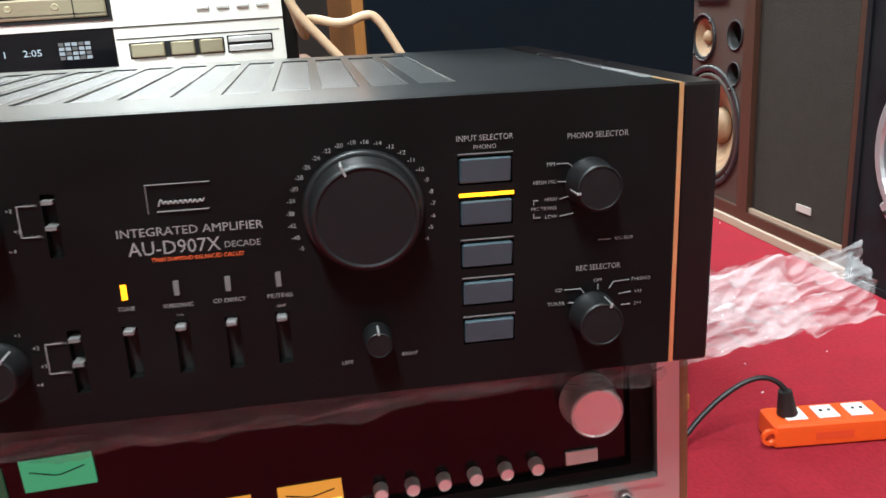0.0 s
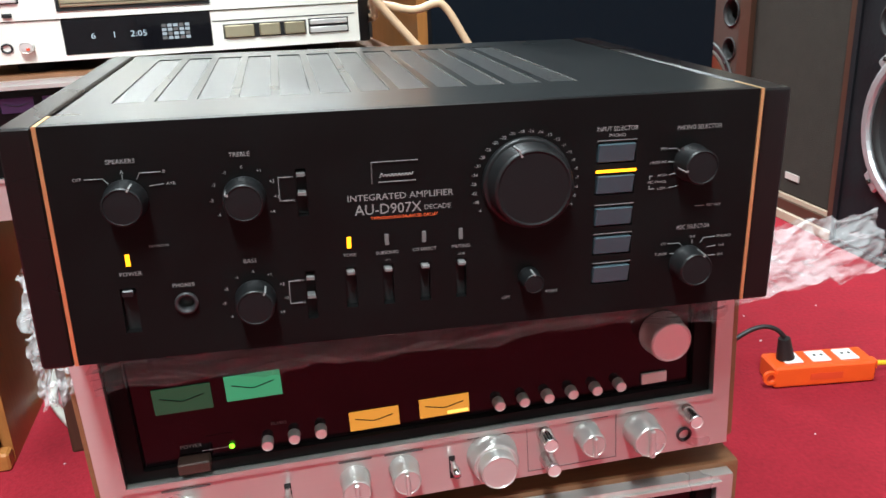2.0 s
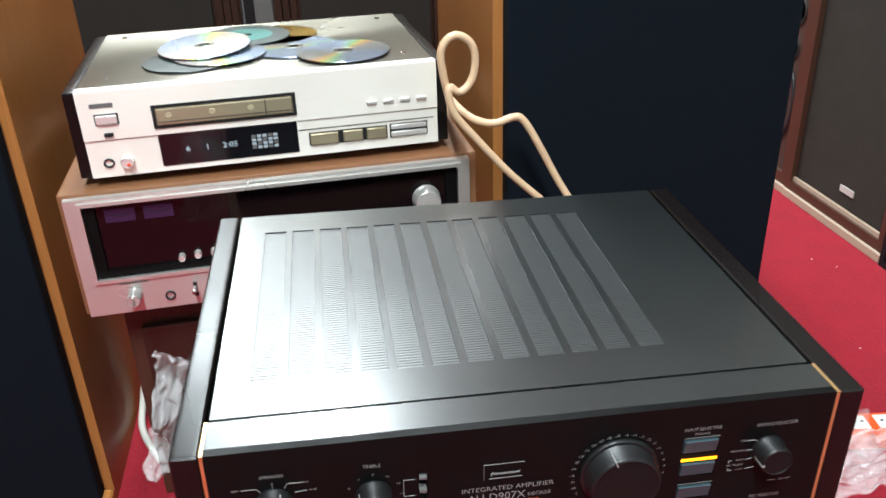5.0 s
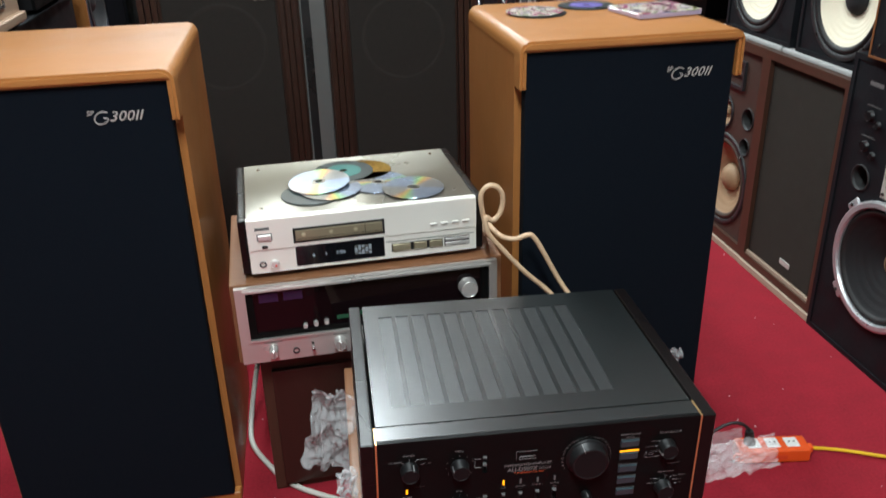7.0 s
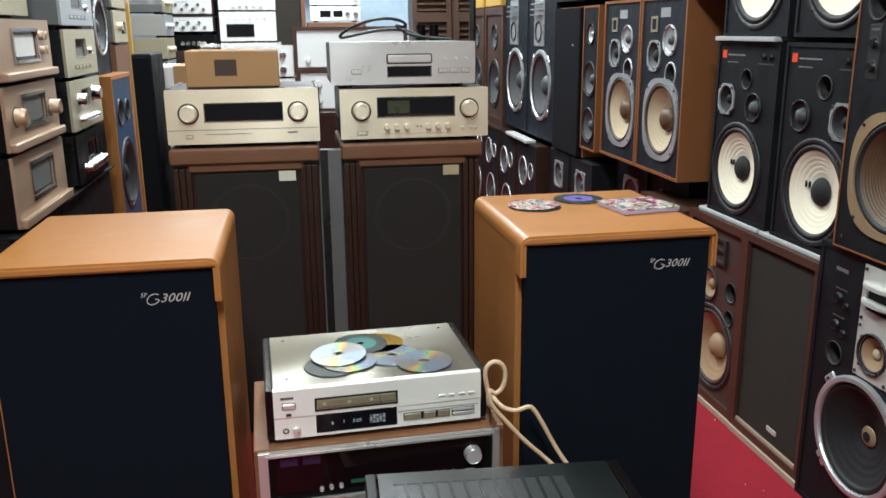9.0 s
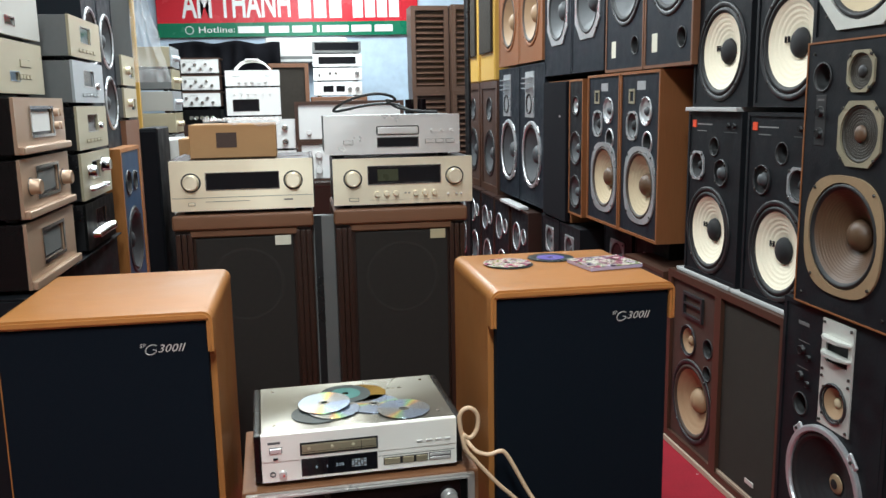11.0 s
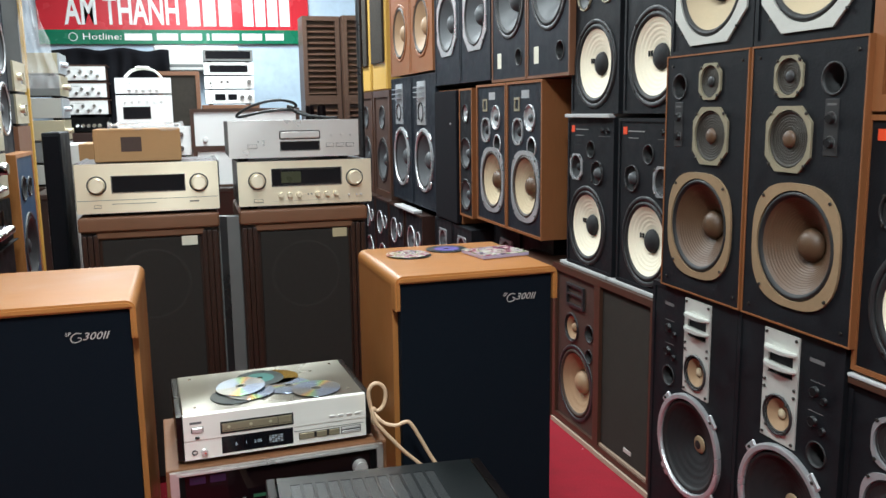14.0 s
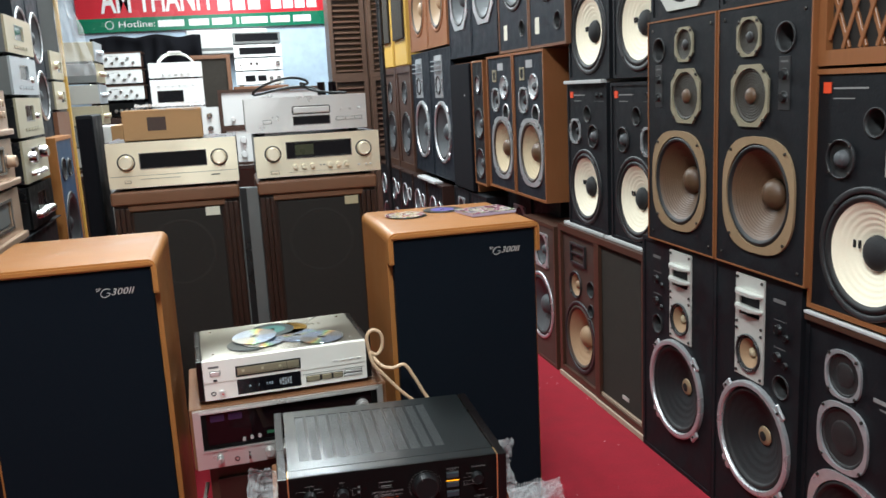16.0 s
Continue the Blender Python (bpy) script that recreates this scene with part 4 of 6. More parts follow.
A = pose(0, 0.456, 0, 0, 0, -2.04)
big_receiver(A @ pose(-0.031, 0.07, 0.214, 0, -1.4, 0), w=0.512)
big_receiver(A @ pose(-0.036, 0.072, 0.012), h=0.187, lit=False)
big_receiver(pose(-0.211, 0.994, 0.3465, 0, 0, 2.2), w=0.515, h=0.165, lit=False)
stand = thing("wooden_box", "red-brown wooden box carrying the hi-fi stack", "box", pose(-0.178, 1.035, 0, 0, 0, 2))
part("box_body", box(0, 0.44, 0.012, 0.33, 0, 0.334, 0.004, 2), WOOD_RED, stand)
part("box_front", box(0.02, 0.42, 0.0, 0.0115, 0.02, 0.3, 0.004, 2), WOOD_DARK, stand)


# ---- the disc player with loose discs on its lid ----
cd = thing("disc_player", "silver compact disc player with black sides carrying loose discs", "disc player", pose(-0.168, 1.02, 0.512, 0, 0, 2.8) @ Matrix.Diagonal((1, 1.05, 0.875, 1)))
CW, CH, CD_ = 0.425, 0.135, 0.29
part("case", box(0, CW, 0.012, CD_, 0.012, CH, 0.002, 1), LID_GREY, cd)
for x0, x1 in ((-0.015, -0.0005), (CW + 0.0005, CW + 0.015)):
    part("side_panel", box(x0, x1, 0.006, CD_ + 0.004, 0.012, CH - 0.002, 0.004, 2), SIDE_LACQUER, cd, "glossy black side panel")
lower = plate(rect(0, CW, 0.014, 0.066), [rect(0.083, 0.247, 0.021, 0.06)], 0, 0.0115)
part("front_panel", lower, CD_FACE, cd)
bm = plate(rect(0, CW, 0.0675, CH - 0.001), [rect(0.083, 0.247, 0.079, 0.107)], -0.002, 0.0115)
part("front_panel", bm, CD_FACE, cd)
part("top_slope", box(0, CW, 0.0, 0.012, CH - 0.001, CH + 0.0005, 0.0005, 1), CD_FACE, cd)
part("display_window", box(0.0825, 0.2475, -0.001, 0.008, 0.0205, 0.0665, 0.001, 1), DISPLAY, cd, "black display window")
tray = part("disc_tray", box(0.085, 0.245, -0.005, 0.01, 0.081, 0.1045, 0.002, 2), TRAY, cd, "bronze disc tray")
part("tray_surround", plate(rect(0.081, 0.249, 0.0765, 0.109), [rect(0.0842, 0.2458, 0.0802, 0.1053)], -0.0035, -0.0018), SLOT, cd)
bar(0.212, 0.213, 0.0815, 0.104, SLOT, tray, -0.0052, "tray_seam")
bar(0.086, 0.244, 0.0855, 0.0862, SLOT, tray, -0.0052, "tray_seam")
for tx in (0.1, 0.15, 0.195):
    part("tray_mark", lathe([(0.004, -0.0052), (0.0034, -0.0056), (0, -0.0054)], tx, 0.0945, 16), BRASS_LABEL, tray)
for k, (s, x) in enumerate((("6", 0.115), ("1", 0.138), ("2:05", 0.165))):
    text(s, x, 0.043, 0.011, SEGMENT, cd, -0.0014, name="display_digits")
CELL = glow("display_cell_lamp", (0.55, 0.65, 0.72), 0.3)
for i in range(5):
    for j in range(4):
        part("display_cell", box(0.191 + 0.0066 * i, 0.1962 + 0.0066 * i, -0.0016, -0.0011, 0.033 + 0.0054 * j, 0.037 + 0.0054 * j), CELL if (i + j * 2) % 3 else INK_DIM, cd)
for x0, x1 in ((0.262, 0.297), (0.303, 0.328), (0.333, 0.358)):
    part("key", box(x0, x1, -0.004, 0.001, 0.03, 0.046, 0.0012, 1), TRAY, cd, "champagne key")
for x0, x1, z0, z1 in ((0.364, 0.41, 0.0295, 0.037), (0.364, 0.41, 0.0405, 0.047)):
    part("key", box(x0, x1, -0.003, 0.001, z0, z1, 0.0008, 1), SILVER, cd)
for k in range(4):
    part("key", box(0.335 + 0.021 * k, 0.348 + 0.021 * k, -0.005, -0.0015, 0.082, 0.086, 0.0006, 1), SILVER, cd)
for x0, x1, z0, z1, yy in ((0.2605, 0.3595, 0.0285, 0.0475, -0.0003), (0.3625, 0.4115, 0.028, 0.0485, -0.0003), (0.0165, 0.0435, 0.0885, 0.1035, -0.0023), (0.2495, 0.42, 0.052, 0.0532, -0.0003)):
    bar(x0, x1, z0, z1, SLOT, cd, yy, "key_reveal", 0.0003)
part("power_key", box(0.018, 0.042, -0.006, -0.001, 0.09, 0.102, 0.001, 1), SILVER, cd)
part("eject_key", box(0.024, 0.034, -0.005, -0.001, 0.072, 0.077, 0.0006, 1), SLOT, cd)
bar(0.014, 0.04, 0.112, 0.118, INK_DIM, cd, -0.0022, "badge_shape")
knob(cd, 0.043, 0.034, 0.008, 0.008, SILVER, SILVER, 0, 20)
part("knob_mark", box(0.043, 0.047, -0.009, -0.0078, 0.0305, 0.0335), RED_BADGE, cd)
part("jack", lathe([(0.0065, 0), (0.0065, -0.002), (0.0045, -0.002), (0.004, 0.002), (0, 0.002)], 0.022, 0.034, 18), FRAME_BLACK, cd)
for fx in (0.04, CW - 0.04):
    for fy in (0.05, CD_ - 0.04):
        bm = bmesh.new()
        bmesh.ops.create_cone(bm, cap_ends=True, segments=16, radius1=0.02, radius2=0.022, depth=0.013, matrix=Matrix.Translation((fx, fy, 0.0065)))
        part("foot", bm, RUBBER, cd)
for fx, fy in ((0.03, 0.05), (CW - 0.03, 0.26), (0.03, 0.26), (CW - 0.03, 0.05)):
    bm = bmesh.new()
    bmesh.ops.create_cone(bm, cap_ends=True, segments=10, radius1=0.004, radius2=0.0035, depth=0.0015, matrix=Matrix.Translation((fx, fy, CH + 0.0007)))
    part("lid_screw", bm, CHROME, cd)


def compact_disc(x, y, z, material, label, tilt=(0, 0), r=0.06, hub=None):
    ob = thing("compact_disc", label, "disc", pose(x, y, z, tilt[0], tilt[1], 30 + 900 * x))
    bm = lathe([(0.0075, 0.0), (r - 0.0005, 0.0), (r, 0.0004), (r - 0.0005, 0.0012), (0.0075, 0.0012), (0.0075, 0.0)], 0, 0, 48)
    bmesh.ops.rotate(bm, verts=bm.verts, cent=(0, 0, 0), matrix=Matrix.Rotation(math.radians(90), 3, "X"))
    part("disc_plate", bm, material, ob)
    hr = 0.036 if hub in (DISC_TEAL, DISC_PURPLE) else 0.0125
    bm = lathe([(0.0078, -0.0001), (hr, -0.0001), (hr, 0.0002), (0.0078, 0.0002)], 0, 0, 32)
    bmesh.ops.rotate(bm, verts=bm.verts, cent=(0, 0, 0), matrix=Matrix.Rotation(math.radians(-90), 3, "X"))
    bmesh.ops.translate(bm, verts=bm.verts, vec=(0, 0, 0.0015))
    part("hub", bm, hub or LID_GREY, ob)
    return ob


DZ = 0.512 + CH * 0.875 + 0.0015
compact_disc(-0.045, 1.125, DZ, DISC_BLACK, "dark printed compact disc lying under others", hub=DISC_BLACK)
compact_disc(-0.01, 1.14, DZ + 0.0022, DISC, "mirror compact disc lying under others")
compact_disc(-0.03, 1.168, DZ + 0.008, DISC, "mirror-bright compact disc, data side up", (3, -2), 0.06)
compact_disc(0.022, 1.232, DZ + 0.0035, DISC_BLACK, "black compact disc with a teal label", (1.2, 0), hub=DISC_TEAL)
compact_disc(0.06, 1.238, DZ, DISC_GOLD, "gold compact disc under others")
compact_disc(0.085, 1.16, DZ, DISC, "mirror compact disc with a painted rainbow sheen", hub=LID_GREY)
compact_disc(0.148, 1.11, DZ + 0.0016, DISC, "mirror compact disc with a painted rainbow sheen", hub=LID_GREY)
TZ = 0.9155
compact_disc(0.446, 1.31, TZ, DISC_BLACK, "dark compact disc under a printed one", hub=DISC_PICTURE)
compact_disc(0.442, 1.316, TZ + 0.003, DISC_PICTURE, "compact disc with a mottled pink and green print", r=0.06, hub=SILVER)
compact_disc(0.572, 1.372, TZ, DISC_BLACK, "black compact disc with a purple label", hub=DISC_PURPLE)
case_cd = thing("disc_case", "clear plastic compact disc case with a printed sleeve", "disc case", pose(0.612, 1.175, TZ - 0.0005, 0, 0, 9))
part("case_base", box(0, 0.142, 0, 0.124, 0, 0.009, 0.001, 1), mat("clear_case_plastic", (0.42, 0.36, 0.5), 0.1, 0, 0.2, 60, coat=1.0), case_cd)
part("case_lid", box(0.0, 0.142, 0, 0.124, 0.0095, 0.0105), mottled("printed_sleeve", 26), case_cd)


# ---- right wall: stacked loudspeakers ----
W1 = 0.372
WALL_GROUP = "stacked wall speakers"
for yf, zz, mirror in ((2.152, 0.70, 0), (1.748, 0.70, 1), (2.125, 1.288, 2), (1.72, 1.288, 3), (0.605, 0.712, 4)):
    w, h = W1, 0.573
    if mirror == 0:
        dr = [dict(x=0.165, z=0.165, r=0.152, cone=CREAM, cap=BLACK_CONE, ribs=6, cap_r=0.27, cap_h=0.55, depth=0.2, name="woofer"), dict(x=0.075, z=0.385, r=0.05, shape="oct", frame=FRAME_SILVER, cone=BLACK_CONE, name="midrange"), dict(x=0.245, z=0.37, r=0.046, name="tweeter", dome=True, cone=GREY_CONE)]
        po = [(0.19, 0.455, 0.03)]
    elif mirror in (1, 4):
        dr = [dict(x=0.19, z=0.165, r=0.152, cone=CREAM, cap=BLACK_CONE, ribs=6, cap_r=0.27, cap_h=0.55, depth=0.2, name="woofer"), dict(x=0.285, z=0.37, r=0.05, shape="oct", frame=FRAME_SILVER, cone=BLACK_CONE, name="midrange"), dict(x=0.095, z=0.37, r=0.046, name="tweeter", dome=True, cone=GREY_CONE)]
        po = [(0.195, 0.455, 0.03)]
    else:
        dr = [dict(x=0.186, z=0.18, r=0.16, cone=CREAM, cap=BLACK_CONE, ribs=6, cap_r=0.27, cap_h=0.55, depth=0.2, name="woofer"), dict(x=0.1, z=0.43, r=0.055, frame=FRAME_GREY, cone=GREY_CONE, name="midrange"), dict(x=0.27, z=0.44, r=0.055, frame=FRAME_GREY, cone=GREY_CONE, name="tweeter")]
        po = []
    ob = speaker("black monitor loudspeaker with a cream woofer cone", w, h, 0.3, right(yf, zz, 1.295 if mirror == 4 else 1.322), WOOD_TEAK if mirror == 4 else BLACK_BAFFLE, BLACK_BAFFLE, dr, po, 0.012, 0.004, WALL_GROUP)
    wx, wz = dr[0]["x"], dr[0]["z"]
    for lx in (-0.016, 0.0):
        part("lead_wire", box(wx + lx - 0.05, wx + lx - 0.0465, 0.021, 0.027, wz + 0.004, wz + 0.022), BLACK_CONE, ob)
    if mirror in (0, 1, 4):
        bar(0.03, 0.055, h - 0.055, h - 0.03, RED_BADGE, ob, 0.004, "badge_shape", 0.002)
        bar(0.062, 0.17, h - 0.046, h - 0.042, INK, ob, 0.004)
        bar(0.062, 0.13, h - 0.068, h - 0.0655, INK, ob, 0.004)
        for kx in (0.28, 0.32):
            knob(ob, kx, h - 0.045, 0.009, 0.008, KNOB, KNOB_FACE, 0.004, 14, "level_knob")
        if mirror != 4:
            bar(0.25, 0.34, h - 0.068, h - 0.0665, INK_DIM, ob, 0.004)

for yf, flip in ((1.382, 0), (0.984, 1)):
    w, h = 0.388, 0.695
    ax = (lambda v: v) if not flip else (lambda v: 0.388 - v)
    dr = [dict(x=0.19 if not flip else 0.192, z=0.207, r=0.154, shape="soft", frame=FRAME_TAN, cone=BROWN_CONE, surround=RUBBER, cap=BROWN_CONE, cap_r=0.27, ribs=14, depth=0.38, name="woofer", label="brown woofer in a tan eight-sided frame"),
          dict(x=0.232 if not flip else 0.152, z=0.465, r=0.08, shape="oct", frame=FRAME_GREY, cone=MESH_DOME, surround=MESH_DOME, cap=BROWN_CONE, cap_r=0.27, cap_h=0.5, name="midrange", depth=0.02, ribs=6),
          dict(x=0.223 if not flip else 0.143, z=0.615, r=0.05, shape="oct", frame=FRAME_GREY, cone=MESH_DOME, surround=MESH_DOME, cap=FRAME_BLACK, cap_r=0.3, cap_h=0.4, name="tweeter", depth=0.02, ribs=4)]
    ob = speaker("tall black loudspeaker with teak sides and a brown woofer", w, h, 0.33, right(yf, 0.761, 1.279), WOOD_TEAK, BLACK_BAFFLE, dr, [(0.07 if not flip else 0.289, 0.605, 0.034)], 0.0045, 0.002, WALL_GROUP)
    px = 0.07 if not flip else 0.289
    part("control_plate", box(px - 0.022, px + 0.022, 0.0005, 0.003, 0.43, 0.56, 0.001, 1), FRAME_BLACK, ob)
    for kz in (0.46, 0.515):
        knob(ob, px, kz, 0.012, 0.01, KNOB, KNOB_FACE, 0.0005, 16, "level_knob")
        tube([(px + 0.017 * math.cos(a), -0.0002, kz + 0.017 * math.sin(a)) for a in (-0.6, 0, 0.8, 1.57, 2.3, 3.14, 3.7)], 0.0007, "scale_arc", INK_DIM, ob, 3)
    bar(px - 0.014, px + 0.014, 0.545, 0.55, INK_DIM, ob, 0.0003)
    for sx in (0.03, w - 0.03):
        for sz in (0.03, h - 0.03):
            screw(ob, sx, 0.003, sz)

for yf, flip in ((1.443, 0), (1.006, 1)):
    w, h = 0.39 if flip else 0.435, 0.7605
    wx = 0.223 if not flip else 0.2
    px = 0.25 if not flip else 0.178
    dr = [dict(x=wx, z=0.282, r=0.163, shape="ears", frame=FRAME_SILVER, cone=BLACK_CONE, cap=FRAME_TAN, cap_r=0.17, cap_h=0.25, ribs=5, name="woofer", label="black woofer in a cast silver frame")]
    ob = speaker("tall black loudspeaker with a silver horn plate and large woofer", w, h, 0.34, right(yf, 0.0, 1.29), BLACK_BAFFLE, BLACK_BAFFLE, dr, [(0.1 if not flip else 0.315, 0.47, 0.03)], 0.014, 0.003, WALL_GROUP, holes=[circle(px, 0.524, 0.045, 28)])
    ph = part("horn_plate", plate(rect(px - 0.064, px + 0.064, 0.452, 0.742), [circle(px, 0.524, 0.046, 32), rect(px - 0.045, px + 0.045, 0.628, 0.693)], -0.002, 0.0028), HORN_WHITE, ob, "pale metal horn plate")
    part("horn_throat", box(px - 0.047, px + 0.047, 0.0035, 0.006, 0.626, 0.695), SLOT, ob)
    for fz in (0.648, 0.69):
        fin = lathe([(0.0, 0.0), (0.058, 0.0), (0.06, 0.005), (0.058, 0.01), (0.0, 0.01)], 0, 0, 28)
        bmesh.ops.rotate(fin, verts=fin.verts, cent=(0, 0, 0), matrix=Matrix.Rotation(math.radians(90), 3, "X"))
        for v in fin.verts:
            v.co.y = max(-0.024, min(0.004, v.co.y * 0.45))
        bmesh.ops.translate(fin, verts=fin.verts, vec=(px, 0, fz))
        part("lens_fin", fin, HORN_WHITE, ob)
    driver(ob, px, 0.524, 0.054, "midrange", "round", FRAME_BLACK, COPPER_CONE, RUBBER, TAN_CONE, 0.26, 0, 0.28, -0.002, cap_h=0.5)
    for sx in (-0.055, 0.055):
        for sz in (0.462, 0.585, 0.605, 0.732):
            screw(ob, px + sx, -0.002, sz)
    part("cap_centre", lathe([(0.014, 0.0), (0, -0.0015)], wx, 0.282, 20), SLOT, ob).location.y = 0.003 + 0.163 * 0.26 * 0.92 - 0.163 * 0.17 * 0.25 - 0.0002
    tx = 0.095 if not flip else 0.3
    bar(tx - 0.025, tx + 0.025, 0.695, 0.705, INK_DIM, ob, 0.003)
    for k in range(2):
        bar(tx - 0.02, tx + 0.03, 0.648 - 0.075 * k, 0.65 - 0.075 * k, INK_DIM, ob, 0.003)
        knob(ob, tx, 0.625 - 0.075 * k, 0.013, 0.01, KNOB, KNOB_FACE, 0.003, 16, "level_knob")
        knob(ob, tx + 0.032, 0.61 - 0.075 * k, 0.009, 0.008, KNOB, KNOB_FACE, 0.003, 14, "level_knob")

# pair above the brown woofers
for yf in (1.39, 1.0):
    speaker("black loudspeaker with a pale cone in a white metal frame", 0.385, 0.6, 0.3, right(yf, 1.4565), BLACK_BAFFLE, BLACK_BAFFLE,
            [dict(x=0.19, z=0.19, r=0.165, shape="oct", frame=HORN_WHITE, cone=TAN_CONE, cap=BLACK_CONE, name="woofer"), dict(x=0.19, z=0.46, r=0.07, shape="oct", frame=HORN_WHITE, name="midrange")], [], 0.014, 0.004, WALL_GROUP)

# lattice-fronted cabinet and the three-way below
ob = thing("lattice_speaker", "teak loudspeaker with a diagonal wooden lattice front", "loudspeaker", right(0.605, 1.292), WALL_GROUP)
cabinet(ob, 0.38, 0.6, 0.3, WOOD_TEAK, 0.035)
part("grille_cloth", box(0.035, 0.345, 0.018, 0.022, 0.035, 0.565), BROWN_CLOTH, ob)
for k in range(-9, 10):
    for s in (1, -1):
        c = []
        for z in (0.036, 0.564):
            c.append((0.19 + k * 0.052 + s * (z - 0.3) * 0.42, z))
        (xa, za), (xb, zb) = c
        if xa > xb:
            (xa, za), (xb, zb) = (xb, zb), (xa, za)
        t0 = max(0.0, (0.036 - xa) / (xb - xa)) if xb > xa else 0
        t1 = min(1.0, (0.344 - xa) / (xb - xa)) if xb > xa else 1
        if t1 - t0 < 0.08:
            continue
        p0, p1 = (xa + (xb - xa) * t0, za + (zb - za) * t0), (xa + (xb - xa) * t1, za + (zb - za) * t1)
        ln = math.hypot(p1[0] - p0[0], p1[1] - p0[1])
        bm = box(0, ln, 0.006 if s > 0 else 0.0105, 0.010 if s > 0 else 0.0175, -0.0055, 0.0055, 0.0015, 1)
        bmesh.ops.rotate(bm, verts=bm.verts, cent=(0, 0, 0), matrix=Matrix.Rotation(-math.atan2(p1[1] - p0[1], p1[0] - p0[0]), 3, "Y"))
        bmesh.ops.translate(bm, verts=bm.verts, vec=(p0[0], 0, p0[1]))
        part("lattice_slat", bm, WOOD_TEAK, ob)
foam = thing("foam_strip", "white packing foam strip under a loudspeaker", "foam", right(0.607, 0.68, 1.288))
part("foam_body", box(0, 0.46, 0, 0.28, 0.017, 0.0245, 0.003, 2), FOAM, foam)
part("shelf_board", box(0, 0.46, 0.002, 0.29, 0, 0.0165, 0.002, 1), WOOD_RED, foam)
ob = speaker("black three-way loudspeaker with silver-rimmed drivers", 0.40, 0.68, 0.3, right(0.61, 0.0, 1.3), BLACK_BAFFLE, BLACK_BAFFLE,
             [dict(x=0.135, z=0.575, r=0.06, shape="soft", frame=FRAME_SILVER, cone=BLACK_MESH, surround=BLACK_MESH, cap=BLACK_MESH, cap_r=0.5, cap_h=0.1, depth=0.02, name="tweeter"), dict(x=0.14, z=0.42, r=0.085, shape="soft", frame=FRAME_SILVER, cone=BLACK_MESH, surround=BLACK_MESH, cap=BLACK_MESH, cap_r=0.5, cap_h=0.1, depth=0.02, name="midrange"), dict(x=0.17, z=0.19, r=0.14, shape="soft", frame=FRAME_SILVER, name="woofer", ribs=5)], [], 0.014, 0.003, WALL_GROUP)
bar(0.23, 0.3, 0.545, 0.555, INK, ob, 0.003)
bar(0.25, 0.3, 0.53, 0.535, INK_DIM, ob, 0.003)
ob = speaker("black three-way loudspeaker with silver-rimmed drivers", 0.40, 0.68, 0.3, right(0.2, 0.0, 1.3), BLACK_BAFFLE, BLACK_BAFFLE, [dict(x=0.2, z=0.2, r=0.15, shape="oct", frame=FRAME_SILVER, name="woofer")], [], 0.014, 0.003, WALL_GROUP)
speaker("black monitor loudspeaker with a cream woofer cone", W1, 0.573, 0.3, right(0.22, 0.712), BLACK_BAFFLE, BLACK_BAFFLE, [dict(x=0.186, z=0.18, r=0.155, cone=CREAM, cap=BLACK_CONE, name="woofer")], [], 0.012, 0.004, WALL_GROUP)

# wooden cabinets on the floor: one open, one with its cloth on
ob = speaker("red-brown wooden loudspeaker with its front open", 0.395, 0.663, 0.3, right(2.235, 0.022, 1.3), WOOD_RED, BROWN_BAFFLE,
             [dict(x=0.2, z=0.2, r=0.155, frame=FRAME_BLACK, cone=COPPER_CONE, surround=BROWN_RUBBER, cap=COPPER_CONE, name="woofer", ribs=4), dict(x=0.16, z=0.42, r=0.06, frame=FRAME_BLACK, cone=COPPER_CONE, name="midrange")], [(0.31, 0.43, 0.032), (0.31, 0.34, 0.026)], 0.028, 0.012, WALL_GROUP)
part("horn", plate(rect(0.12, 0.27, 0.51, 0.60), [rect(0.13, 0.26, 0.52, 0.555), rect(0.13, 0.26, 0.562, 0.59)], 0.002, 0.0118), FRAME_BLACK, ob)
part("plinth", box(0.002, 0.393, -0.006, 0.29, -0.022, -0.0005, 0.002, 1), WOOD_PALE, ob, "pale scuffed plinth")
ob = thing("cloth_speaker", "red-brown wooden loudspeaker with a taupe cloth front", "loudspeaker", right(1.845, 0.022, 1.298), WALL_GROUP)
cabinet(ob, 0.4, 0.663, 0.3, WOOD_RED, 0.024)
part("grille_cloth", box(0.025, 0.375, 0.012, 0.022, 0.035, 0.638, 0.003, 1), TAUPE_CLOTH, ob)
part("trim_strip", box(0.0245, 0.3755, 0.006, 0.02, 0.0245, 0.0345), WOOD_PALE, ob)
bar(0.205, 0.255, 0.072, 0.087, HORN_WHITE, ob, 0.012, "badge_plate", 0.003)
part("plinth", box(0.002, 0.398, -0.006, 0.29, -0.022, -0.0005, 0.002, 1), WOOD_PALE, ob, "pale scuffed plinth")
for yf, ln in ((2.2, 0.39), (1.80, 0.37)):
    foam = thing("foam_strip", "white packing foam laid between stacked loudspeakers", "foam", right(yf, 0.6855, 1.311))
    part("foam_body", box(0, ln, 0.004, 0.3, 0, 0.0138, 0.006, 2), FOAM, foam)
foam = thing("foam_strip", "white packing foam laid between stacked loudspeakers", "foam", right(2.15, 1.2735, 1.306))
part("foam_body", box(0, 0.36, 0, 0.3, 0, 0.0138, 0.004, 2), FOAM, foam)
